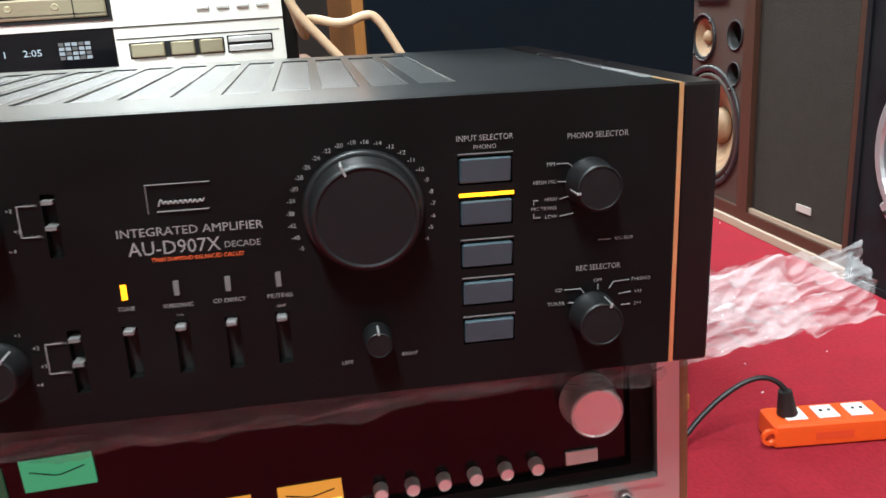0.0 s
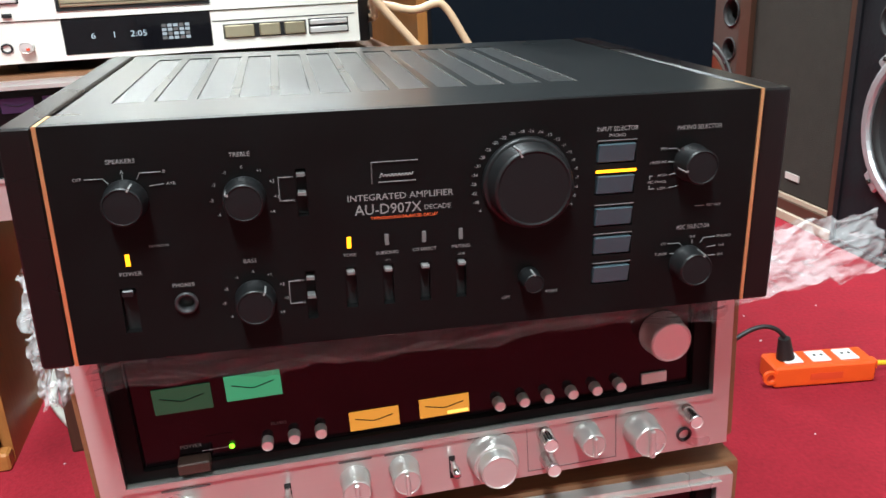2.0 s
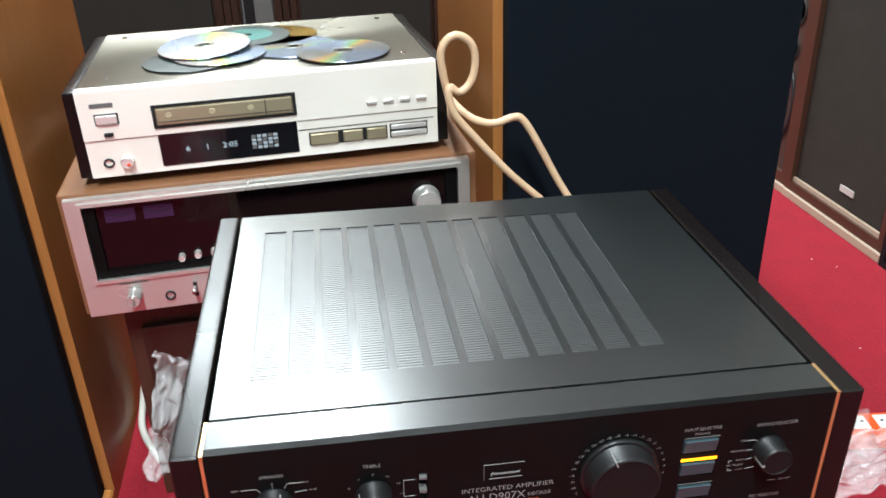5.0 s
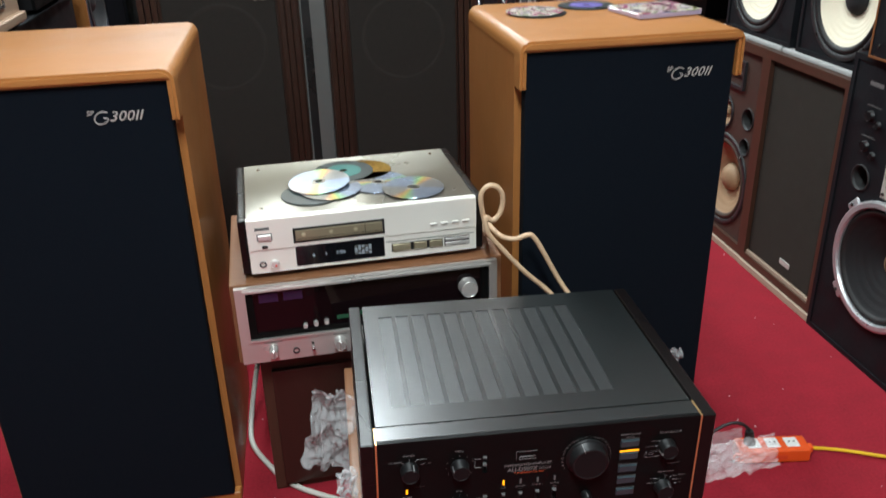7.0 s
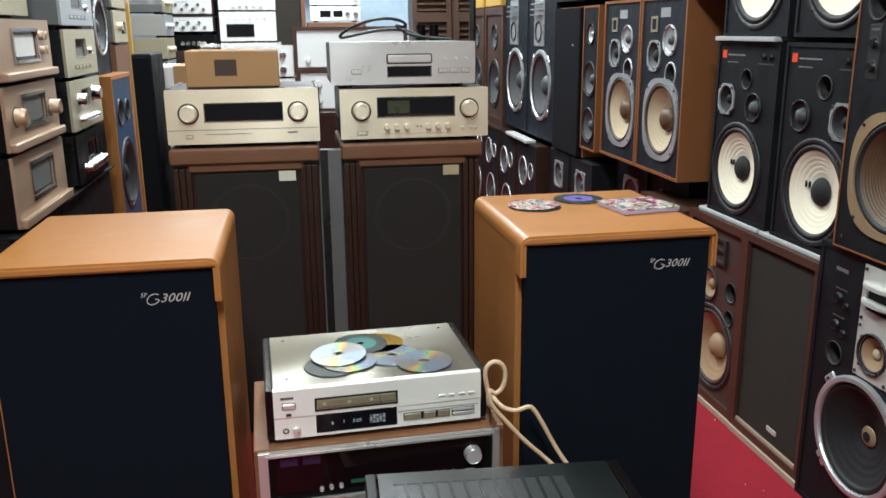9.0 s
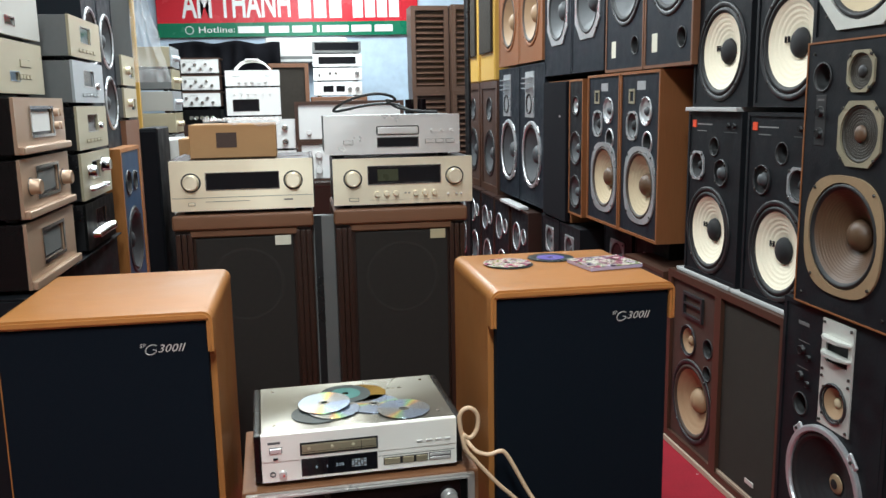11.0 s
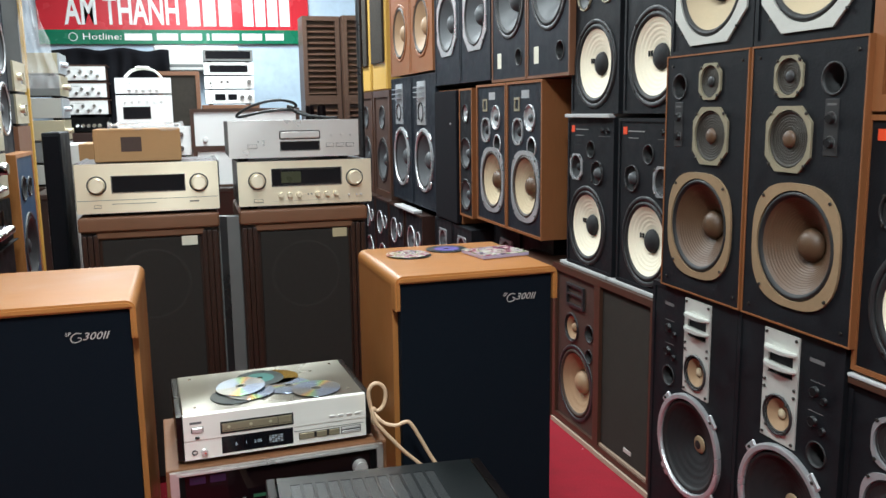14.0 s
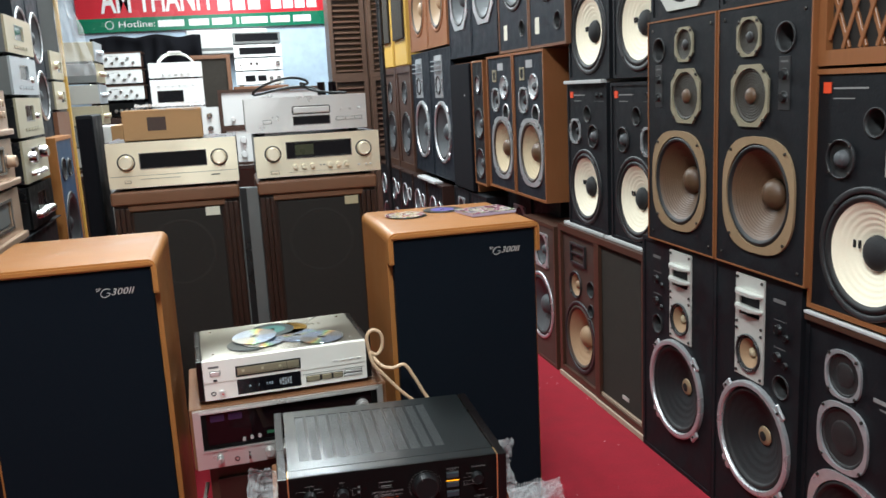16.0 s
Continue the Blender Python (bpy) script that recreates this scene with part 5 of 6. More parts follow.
ob = speaker("dark red loudspeaker with silver-rimmed drivers", 0.4, 0.66, 0.3, right(2.68, 0.0, 1.3), WOOD_RED, BROWN_BAFFLE, [dict(x=0.21, z=0.26, r=0.16, frame=FRAME_SILVER, cone=GREY_CONE, name="woofer"), dict(x=0.24, z=0.53, r=0.08, shape="square", frame=FRAME_SILVER, cone=GREY_CONE, name="midrange")], [], 0.014, 0.003, WALL_GROUP)

# pair with teak cabinets and tan cones
for yf in (3.165, 2.75):
    w, h = 0.405, 0.675
    ob = speaker("teak loudspeaker with slate baffle and tan woofer", w, h, 0.3, right(yf, 0.755), WOOD_TEAK, BLUE_BAFFLE,
                 [dict(x=0.215, z=0.215, r=0.158, shape="soft", frame=FRAME_SILVER, cone=TAN_CONE, surround=BROWN_RUBBER, cap=BROWN_CONE, ribs=6, name="woofer"), dict(x=0.13, z=0.455, r=0.06, shape="soft", frame=FRAME_SILVER, cone=GREY_CONE, cap=BLACK_CONE, cap_r=0.4, name="midrange"), dict(x=0.265, z=0.515, r=0.058, frame=FRAME_SILVER, cone=FRAME_SILVER, surround=FRAME_SILVER, cap=GREY_CONE, name="tweeter", depth=0.1)], [(0.285, 0.39, 0.038)], 0.011, 0.006, WALL_GROUP)
    part("port_ring", lathe([(0.047, 0.0075), (0.047, 0.002), (0.04, 0.002), (0.038, 0.0075)], 0.285, 0.39, 28), FRAME_SILVER, ob, smooth=True)
    part("super_tweeter", plate(rect(0.09, 0.15, 0.545, 0.605), [rect(0.1, 0.14, 0.555, 0.595)], 0.002, 0.0075), FRAME_GREY, ob)
    bar(0.17, 0.255, 0.6, 0.635, FRAME_SILVER, ob, 0.0075, "badge_plate", 0.002)
    bar(0.18, 0.245, 0.583, 0.589, INK, ob, 0.0075)

# the farther speakers of the wall
for yf in (5.0, 4.44):
    ob = speaker("slate loudspeaker with a silver horn plate and silver woofer frame", 0.54, 0.83, 0.32, right(yf, 0.70, 1.3), BLUE_BAFFLE, BLUE_BAFFLE, [dict(x=0.27, z=0.3, r=0.2, shape="ears", frame=FRAME_SILVER, cone=GREY_CONE, name="woofer")], [], 0.014, 0.003, WALL_GROUP)
    part("horn_plate", box(0.13, 0.32, -0.003, 0.003, 0.52, 0.79), FRAME_SILVER, ob)
    for fz in (0.69, 0.72, 0.75):
        part("lens_fin", box(0.14, 0.31, -0.03, -0.003, fz, fz + 0.006), FRAME_SILVER, ob)
    driver(ob, 0.225, 0.6, 0.06, "midrange", cone=GREY_CONE, y=-0.003)
ob = thing("grille_speaker", "slim black loudspeaker with a black cloth front", "loudspeaker", right(3.9, 0.68, 1.29), WALL_GROUP)
part("cabinet_body", box(0, 0.42, 0.03, 0.3, 0, 0.74, 0.004, 1), WOOD_TEAK, ob)
part("grille", box(0.004, 0.416, 0.0, 0.0295, 0.004, 0.736, 0.012, 2), BLACK_CLOTH, ob)
bar(0.3, 0.33, 0.55, 0.56, INK, ob, -0.0003)
speaker("small black two-way loudspeaker with grey cones", 0.21, 0.68, 0.28, right(3.46, 0.74, 1.3), WOOD_TEAK, BLACK_BAFFLE, [dict(x=0.105, z=0.12, r=0.085, cone=GREY_CONE, name="woofer"), dict(x=0.105, z=0.34, r=0.085, cone=GREY_CONE, name="woofer"), dict(x=0.105, z=0.55, r=0.05, cone=FRAME_SILVER, name="tweeter")], [], 0.01, 0.003, WALL_GROUP)
for yf in (5.0, 4.47):
    speaker("teak loudspeaker with a copper-coloured cone", 0.52, 0.75, 0.3, right(yf, 1.545, 1.3), WOOD_TEAK, WOOD_TEAK, [dict(x=0.26, z=0.28, r=0.19, frame=WOOD_TEAK, cone=COPPER_CONE, surround=BROWN_RUBBER, name="woofer")], [], 0.02, 0.004, WALL_GROUP)
for yf in (3.9, 3.43):
    speaker("slate loudspeaker with a grey cone in a silver frame", 0.46, 0.62, 0.3, right(yf, 1.45, 1.3), BLUE_BAFFLE, BLUE_BAFFLE, [dict(x=0.23, z=0.33, r=0.175, shape="oct", frame=FRAME_SILVER, cone=GREY_CONE, name="woofer")], [], 0.014, 0.003, WALL_GROUP)
for yf in (2.95, 2.52):
    ob = speaker("black loudspeaker with a grey cone and walnut sides", 0.42, 0.62, 0.3, right(yf, 1.435, 1.3), WOOD_WALNUT, BLUE_BAFFLE, [dict(x=0.22, z=0.36, r=0.175, frame=FRAME_BLACK, cone=GREY_CONE, cap=GREY_CONE, name="woofer")], [(0.33, 0.1, 0.035)], 0.012, 0.003, WALL_GROUP)
    bar(0.07, 0.12, 0.06, 0.13, WHITE_LABEL, ob, 0.003, "label_plate")
for yf in (3.25, 2.85):
    speaker("small black loudspeaker with silver-framed drivers", 0.36, 0.74, 0.28, right(yf, 0.0, 1.42), BLACK_BAFFLE, BLACK_BAFFLE, [dict(x=0.18, z=0.56, r=0.09, shape="square", frame=FRAME_SILVER, cone=GREY_CONE, name="midrange"), dict(x=0.18, z=0.3, r=0.13, frame=FRAME_SILVER, name="woofer")], [], 0.012, 0.003, WALL_GROUP)
for yf in (3.95, 3.6):
    speaker("small black loudspeaker with silver-framed drivers", 0.33, 0.675, 0.28, right(yf, 0.0, 1.3), BLACK_BAFFLE, BLACK_BAFFLE, [dict(x=0.16, z=0.55, r=0.07, shape="square", frame=FRAME_SILVER, cone=GREY_CONE, name="midrange"), dict(x=0.16, z=0.3, r=0.12, frame=FRAME_SILVER, name="woofer")], [], 0.012, 0.003, WALL_GROUP)
for yf in (6.3, 5.85, 5.4, 4.95, 4.48):
    speaker("dark loudspeaker with grey cones standing under others", 0.42, 0.66, 0.3, right(yf, 0.0, 1.25), WOOD_DARK, BLACK_BAFFLE, [dict(x=0.21, z=0.2, r=0.13, cone=GREY_CONE, frame=FRAME_SILVER, name="woofer"), dict(x=0.14, z=0.48, r=0.09, cone=GREY_CONE, frame=FRAME_SILVER, name="midrange"), dict(x=0.31, z=0.5, r=0.05, cone=GREY_CONE, frame=FRAME_SILVER, name="tweeter")], [], 0.012, 0.003, WALL_GROUP)
foam = thing("foam_sheet", "white foam sheet lying on low loudspeakers", "foam", right(5.0, 0.662, 1.2))
part("foam_body", box(0.3, 0.8, 0.03, 0.09, 0, 0.018, 0.006, 2), FOAM, foam)

# far right: teak pairs, yellow cabinets and louvred fronts
for yf, zz in ((5.62, 0.662), (6.2, 0.662)):
    speaker("teak loudspeaker with grey cones", 0.55, 0.8, 0.3, right(yf, zz, 1.3), WOOD_RED, BROWN_BAFFLE, [dict(x=0.27, z=0.28, r=0.17, cone=GREY_CONE, frame=FRAME_BLACK, name="woofer"), dict(x=0.27, z=0.6, r=0.09, cone=GREY_CONE, frame=FRAME_BLACK, name="midrange")], [], 0.05, 0.01, WALL_GROUP)
for yf in (5.6, 6.15):
    ob = thing("yellow_speaker", "tall yellow varnished loudspeaker with a grey cloth front", "loudspeaker", right(yf, 1.463, 1.28), WALL_GROUP)
    part("cabinet_body", box(0, 0.45, 0.02, 0.3, 0, 1.1, 0.01, 1), YELLOW_WOOD, ob)
    part("grille", box(0.03, 0.42, 0, 0.0195, 0.2, 1.06, 0.01, 2), TAUPE_CLOTH, ob)
pole = thing("pole", "slim black upright stand", "stand", pose(1.12, 5.2, 0))
bm = bmesh.new()
bmesh.ops.create_cone(bm, cap_ends=True, segments=12, radius1=0.022, radius2=0.022, depth=2.2, matrix=Matrix.Translation((0, 0, 1.1)))
part("pole_shaft", bm, BLACK_METAL, pole)
part("pole_base", box(-0.12, 0.12, -0.12, 0.12, 0, 0.02, 0.004, 1), BLACK_METAL, pole)
for x0, y0, zz, ww in ((0.95, 6.9, 0.0, 0.34), (1.3, 6.8, 0.0, 0.34), (0.95, 6.9, 0.7105, 0.34), (1.3, 6.8, 0.7105, 0.34), (0.95, 6.92, 1.421, 0.34), (1.3, 6.82, 1.421, 0.34)):
    hh = 0.71 if zz < 1 else 0.75
    ob = thing("louvred_cabinet", "dark wooden cabinet with a louvred front", "cabinet", pose(x0, y0, zz), "far cabinets")
    cabinet(ob, ww, hh, 0.3, LOUVRE_WOOD, 0.04)
    part("backing", box(0.04, ww - 0.04, 0.05, 0.055, 0.04, hh - 0.04), WOOD_DARK, ob)
    n = int((hh - 0.1) / 0.05)
    for k in range(n):
        bm = box(0.041, ww - 0.041, -0.02, 0.02, -0.004, 0.004)
        bmesh.ops.rotate(bm, verts=bm.verts, cent=(0, 0, 0), matrix=Matrix.Rotation(math.radians(35), 3, "X"))
        bmesh.ops.translate(bm, verts=bm.verts, vec=(0, 0.024, 0.065 + 0.05 * k))
        part("louvre_slat", bm, LOUVRE_WOOD, ob)


# ---- the pair of tall dark cabinets with amplifiers on them ----
FAINT_CLOTH = mat("worn_brown_cloth", (0.031, 0.027, 0.024), 0.95, 0, 0.35, 700, 0.4, spec=0.15)


def cloth_tower(m, w=0.447, h=0.97, lab=WHITE_LABEL):
    ob = thing("tall_speaker", "tall dark walnut loudspeaker with a brown cloth front", "loudspeaker", m, "tall cloth-fronted pair")
    part("cabinet_body", box(0, w, 0.03, 0.42, 0, h - 0.0505, 0.006, 2), WOOD_DARK, ob)
    part("top_board", box(-0.004, w + 0.004, 0.0, 0.425, h - 0.05, h, 0.014, 3), WOOD_WALNUT, ob, "walnut top board with a rounded edge")
    part("top_moulding", box(0.05, w - 0.05, 0.012, 0.0295, h - 0.075, h - 0.0505, 0.004, 1), WOOD_WALNUT, ob)
    for x0, s in ((0.004, 1), (w - 0.058, -1)):
        for k in range(3):
            xx = x0 + 0.018 * k
            part("fluted_stile", box(xx, xx + 0.0165, 0.004 + 0.004 * (k if s > 0 else 2 - k), 0.0295, 0.03, h - 0.06, 0.004, 2), WOOD_DARK, ob)
    part("grille", box(0.066, w - 0.066, 0.012, 0.0295, 0.03, h - 0.08, 0.004, 2), BROWN_CLOTH, ob, "brown grille cloth")
    part("ghost_ring", lathe([(0.112, 0.0121), (0.119, 0.0106), (0.126, 0.0121)], w / 2, h - 0.24, 48), FAINT_CLOTH, ob, smooth=True)
    bar(w - 0.125, w - 0.073, h - 0.109, h - 0.077, lab, ob, 0.0115, "maker_plate", 0.002)
    return ob


cloth_tower(pose(-0.478, 2.09, 0), lab=WHITE_LABEL)
cloth_tower(pose(0.044, 2.09, 0), lab=BRASS_LABEL)
post = thing("steel_post", "grey steel post between two cabinets", "post", pose(-0.031, 2.13, 0))
part("post_shaft", box(0, 0.0745, 0.002, 0.04, 0, 0.95, 0.003, 1), mat("dull_steel", (0.15, 0.15, 0.145), 0.5, 0.3, 0.3, 10), post)
part("post_lip", box(0.006, 0.03, 0, 0.0018, 0.3, 0.95), BLACK_METAL, post)
ob = hifi("champagne amplifier with two round dials and a dark window", 0.458, 0.176, 0.4, pose(-0.481, 2.105, 0.9705, 0, 0, 0), BLACK_METAL, CHAMPAGNE, [(0.066, 0.105, 0.026, 0.02), (0.393, 0.105, 0.026, 0.02)], (0.114, 0.346, 0.08, 0.134), [(0.065, 0.035, 0.02, 0.008)], [(0.11, 0.25, 0.041, 0.0425, INK_DIM), (0.36, 0.39, 0.04, 0.044, INK_DIM)], group="champagne stack")
part("panel_seam", box(0.004, 0.454, -0.0006, 0.0005, 0.0545, 0.056), GREY_CASE, ob)
for x0 in (-0.004, 0.449):
    part("side_cheek", box(x0, x0 + 0.013, 0.012, 0.4, 0.02, 0.178, 0.003, 1), BLACK_METAL, ob)
ob = hifi("champagne amplifier with a wide dark meter window and small knobs", 0.474, 0.168, 0.4, pose(0.043, 2.115, 0.9705, 0, 0, 0), BLACK_METAL, CHAMPAGNE, [(0.066, 0.1, 0.026, 0.022), (0.412, 0.102, 0.026, 0.022)] + [(xx, 0.048, 0.009, 0.014) for xx in (0.146, 0.178, 0.21, 0.277, 0.31, 0.342)], (0.118, 0.364, 0.08, 0.14), [(0.068, 0.03, 0.03, 0.009)], [(0.24, 0.246, 0.046, 0.05, INK_DIM), (0.252, 0.258, 0.046, 0.05, INK_DIM), (0.12, 0.36, 0.026, 0.0265, INK_DIM)], group="champagne stack")
for kz in (0.084, 0.136):
    bar(0.15, 0.34, kz, kz + 0.0006, INK_DIM, ob, 0.0038, "window_line")
part("meter", box(0.15, 0.22, 0.0035, 0.0039, 0.09, 0.13), mat("dim_meter", (0.05, 0.055, 0.03), 0.3), ob)
for kx in (0.39, 0.418, 0.435):
    knob(ob, kx, 0.04, 0.004, 0.006, SILVER, SILVER, 0, 12, "small_knob")
ob = hifi("silver disc player with a rounded tray door", 0.458, 0.142, 0.38, pose(0.019, 2.125, 1.139, 0, 0, 0), GREY_CASE, SILVER, [(0.362 + 0.034 * k, 0.088, 0.0045, 0.005) for k in range(3)], (0.178, 0.315, 0.036, 0.066), [(0.08, 0.052, 0.03, 0.012)] + [(0.353 + 0.036 * k, 0.052, 0.026, 0.012) for k in range(3)], [], "disc_player", "disc player", "champagne stack")
part("tray_surround", plate(chamfered(0.2465, 0.09, 0.0725, 0.0155, 0.005), [rect(0.1785, 0.3145, 0.0785, 0.1015)], -0.0012, 0.0002), SLOT, ob)
part("disc_tray", box(0.178, 0.315, -0.008, 0.001, 0.078, 0.102, 0.006, 3), SILVER, ob, "rounded tray door")
bx = thing("cardboard_box", "brown cardboard box with a dark printed panel", "box", pose(-0.424, 2.2, 1.147, 0, 0, 1))
part("box_body", box(0, 0.285, 0, 0.22, 0, 0.112, 0.003, 1), CARDBOARD, bx)
for s in (0.012, 0.27):
    part("box_flap", box(s, s + 0.001, -0.0012, 0.219, 0.001, 0.112), CARDBOARD, bx)
bar(0.088, 0.155, 0.035, 0.085, BROWN_BAFFLE, bx, -0.0002, "printed_panel")
pp = thing("plastic_bag", "clear plastic bag lying on a cardboard box", "bag", pose(-0.37, 2.21, 1.26, 0, 0, 4))
bm = bmesh.new()
bmesh.ops.create_grid(bm, x_segments=26, y_segments=16, size=0.5)
for v in bm.verts:
    over = max(0.0, -0.024 - (v.co.y * 0.2 + 0.05 + 0.03 * noise.noise((v.co.x * 4, 2, 1))))
    v.co = Vector((v.co.x * 0.25 + 0.12, max(-0.024, v.co.y * 0.2 + 0.05) - 0.012 * abs(noise.noise(v.co * 9)), 0.01 + 0.018 * abs(noise.noise(v.co * 7)) + 0.008 * noise.noise(v.co * 23) - over * (0.5 + 0.9 * abs(noise.noise((v.co.x * 5, 4, 0))))))
part("film", bm, FILM_BRIGHT, pp, smooth=True)
tube([(0.18 + 0.15 * math.cos(a * 0.55) * (1 - 0.03 * a), 2.275 + 0.06 * math.sin(a * 0.55), 1.2895 + 0.022 * math.sin(a * 0.9) + 0.012 * a * 0.4) for a in range(14)] + [(0.3, 2.255, 1.2895), (0.42, 2.235, 1.2865)], 0.005, "black_cable", CABLE_BLACK)
tagged(bpy.data.objects["black_cable"], "coiled black power cable lying on a disc player", "cable")
for k, (cx, cy) in enumerate(((0.33, 2.3), (0.375, 2.31))):
    ob = thing("glass_valve", "small dark glass valve standing on a disc player", "valve", pose(cx, cy, 1.2815))
    bm = bmesh.new()
    bmesh.ops.create_cone(bm, cap_ends=True, segments=16, radius1=0.017, radius2=0.015, depth=0.05, matrix=Matrix.Translation((0, 0, 0.025)))
    part("valve_glass", bm, DARK_GLASS, ob)

# ---- left side: racks of amplifiers facing the aisle ----
rack = thing("low_rack", "dark low rack under stacked amplifiers", "rack", left(1.66, 0, -0.8))
part("rack_body", box(0, 1.2, 0.02, 0.45, 0, 0.812, 0.004, 1), BLACK_BAFFLE, rack)
part("rack_top", box(0, 1.2, 0.0, 0.46, 0.8125, 0.8165), BLACK_BAFFLE, rack)
ZA = (0.817, 1.013, 1.187, 1.353, 1.515, 1.655)
for k, (face, case) in enumerate(((ROSEGOLD, SIDE_LACQUER), (ROSEGOLD, SIDE_LACQUER), (ROSEGOLD, SIDE_LACQUER), (RACK_GOLD, GREY_CASE), (PALE, GREY_CASE))):
    zz, hh = ZA[k], ZA[k + 1] - ZA[k] - 0.0005
    kn = [(0.37, hh * (0.5 + 0.24 * j), 0.012, 0.012) for j in range(2)] + [(0.405, hh * (0.5 + 0.24 * j), 0.012, 0.012) for j in range(2)] if k == 2 else [] if k in (0, 3, 4) else [(0.075, hh * 0.55, 0.022, 0.028), (0.395, hh * 0.55, 0.022, 0.028)]
    bt = [(0.25 + 0.03 * j, hh * 0.38, 0.02, 0.012) for j in range(4)] + [(0.3, hh * 0.62, 0.09, 0.02)] if k == 3 else []
    ob = hifi(("rose gold amplifier with black lacquered sides" if k < 3 else "champagne hi-fi component stacked on amplifiers"), 0.47, hh, 0.42, left(1.7, zz, -0.8 - (0.05 if k > 2 else 0.0)), case, face, kn, (0.13, 0.34, hh * 0.36, hh * 0.82) if k < 3 else (0.16, 0.24, hh * 0.3, hh * 0.45), bt, [], group="left amplifier rack", lip=0.017 if k < 3 else 0.0)
    if k < 3:
        part("window_bezel", plate(rect(0.122, 0.348, hh * 0.32, hh * 0.86), [rect(0.131, 0.339, hh * 0.37, hh * 0.81)], -0.004, -0.0003), CHROME, ob)
        part("window_meter", box(0.15, 0.32, 0.0033, 0.0037, hh * 0.42, hh * 0.76), SOCKET if k == 2 else GREY_CASE, ob)
ZB = (0.817, 0.992, 1.166, 1.328, 1.482, 1.631)
for k, (face, case) in enumerate(((FRONT_BLACK, BLACK_METAL), (RACK_GOLD, BLACK_METAL), (RACK_GOLD, BLACK_METAL), (RACK_SILVER, GREY_CASE), (RACK_GOLD, GREY_CASE))):
    zz, hh = ZB[k], ZB[k + 1] - ZB[k] - 0.0005
    kn = [[(0.09 + 0.04 * j, 0.06, 0.014, 0.026) for j in range(7)], [(0.1, 0.11, 0.02, 0.028), (0.3, 0.12, 0.024, 0.03)] + [(0.1 + 0.035 * j, 0.045, 0.009, 0.018) for j in range(7)], [(0.32, 0.09, 0.011, 0.012)], [(0.32, 0.07, 0.011, 0.01)], []][k]
    hifi(("black receiver with a row of chrome knobs" if k == 0 else "pale hi-fi component with small controls"), 0.43, hh, 0.42, left(2.33, zz, -0.8), case, face, kn, (0.14, 0.28, hh * 0.45, hh * 0.8) if k != 1 else (0.14, 0.25, 0.08, 0.14), [(0.12 + 0.05 * j, hh * 0.25, 0.03, 0.01) for j in range(5)] if k > 1 else [], [], group="left amplifier rack", knob_mat=CHROME)
pl = thing("plastic_wrap", "clear plastic wrap draped over a hi-fi component", "wrap", pose(-1.04, 1.93, 1.655))
bm = bmesh.new()
bmesh.ops.create_grid(bm, x_segments=24, y_segments=24, size=0.5)
for v in bm.verts:
    v.co = Vector((v.co.x * 0.42, v.co.y * 0.46, 0.004 + 0.06 * abs(noise.noise(v.co * 5)) + 0.02 * abs(noise.noise(v.co * 17))))
part("film", bm, FILM_BRIGHT, pl, smooth=True)
speaker("blue-fronted loudspeaker with orange wooden sides", 0.41, 1.15, 0.3, left(2.96, 0.0, -0.8), WOOD_ORANGE_V, TURQ_BAFFLE, [dict(x=0.2, z=0.74, r=0.15, frame=FRAME_BLACK, cone=BLACK_CONE, name="woofer"), dict(x=0.13, z=1.0, r=0.055, frame=FRAME_BLACK, name="midrange"), dict(x=0.27, z=1.0, r=0.045, name="tweeter", frame=FRAME_BLACK)], [], 0.016, 0.004, "left speakers")
stand2 = thing("speaker_riser", "dark riser under upper loudspeakers", "riser", left(2.8, 0, -0.88))
part("riser_body", box(0, 0.155, 0, 0.3, 0, 1.139), BLACK_BAFFLE, stand2)
for yn in (2.77, 3.04):
    speaker("slate loudspeaker with dark cones in silver rims", 0.265, 0.85, 0.3, left(yn, 1.14, -0.86), BLUE_BAFFLE, BLUE_BAFFLE, [dict(x=0.132, z=0.2, r=0.115, frame=FRAME_SILVER, cone=GREY_CONE, name="woofer"), dict(x=0.132, z=0.46, r=0.115, frame=FRAME_SILVER, cone=GREY_CONE, name="woofer"), dict(x=0.132, z=0.7, r=0.06, frame=FRAME_SILVER, name="tweeter")], [], 0.01, 0.003, "left speakers")
hs = thing("high_shelf", "walnut shelf unit by the side wall", "shelf", left(3.42, 0, -0.86))
part("shelf_body", box(0, 0.33, 0, 0.3, 0, 1.26), WOOD_WALNUT, hs)
for k in range(2):
    hifi("small champagne component on a high shelf", 0.3, 0.15, 0.26, left(3.44, 1.261 + 0.151 * k, -0.86), GREY_CASE, RACK_GOLD, [(0.1, 0.08, 0.018, 0.02)], (0.16, 0.26, 0.05, 0.1), group="left shelf")
ob = thing("leaning_board", "tall grey board with a pale wooden edge", "board", pose(-0.94, 4.0, 0))
part("board_sheet", box(-0.3, 0.03, 0, 0.03, 0, 2.5, 0.004, 1), GREY_CASE, ob)
part("board_edge", box(0.0305, 0.05, 0, 0.03, 0, 2.5, 0.002, 1), YELLOW_WOOD, ob)
ob = thing("speaker_column", "narrow black column loudspeaker standing by the cabinets", "loudspeaker", pose(-0.598, 2.3, 0))
part("cabinet_body", box(0, 0.06, 0, 0.25, 0, 1.25, 0.004, 1), BLACK_BAFFLE, ob)
part("grille", box(0.004, 0.056, -0.008, -0.0005, 0.02, 1.24, 0.003, 1), BLACK_CLOTH, ob)
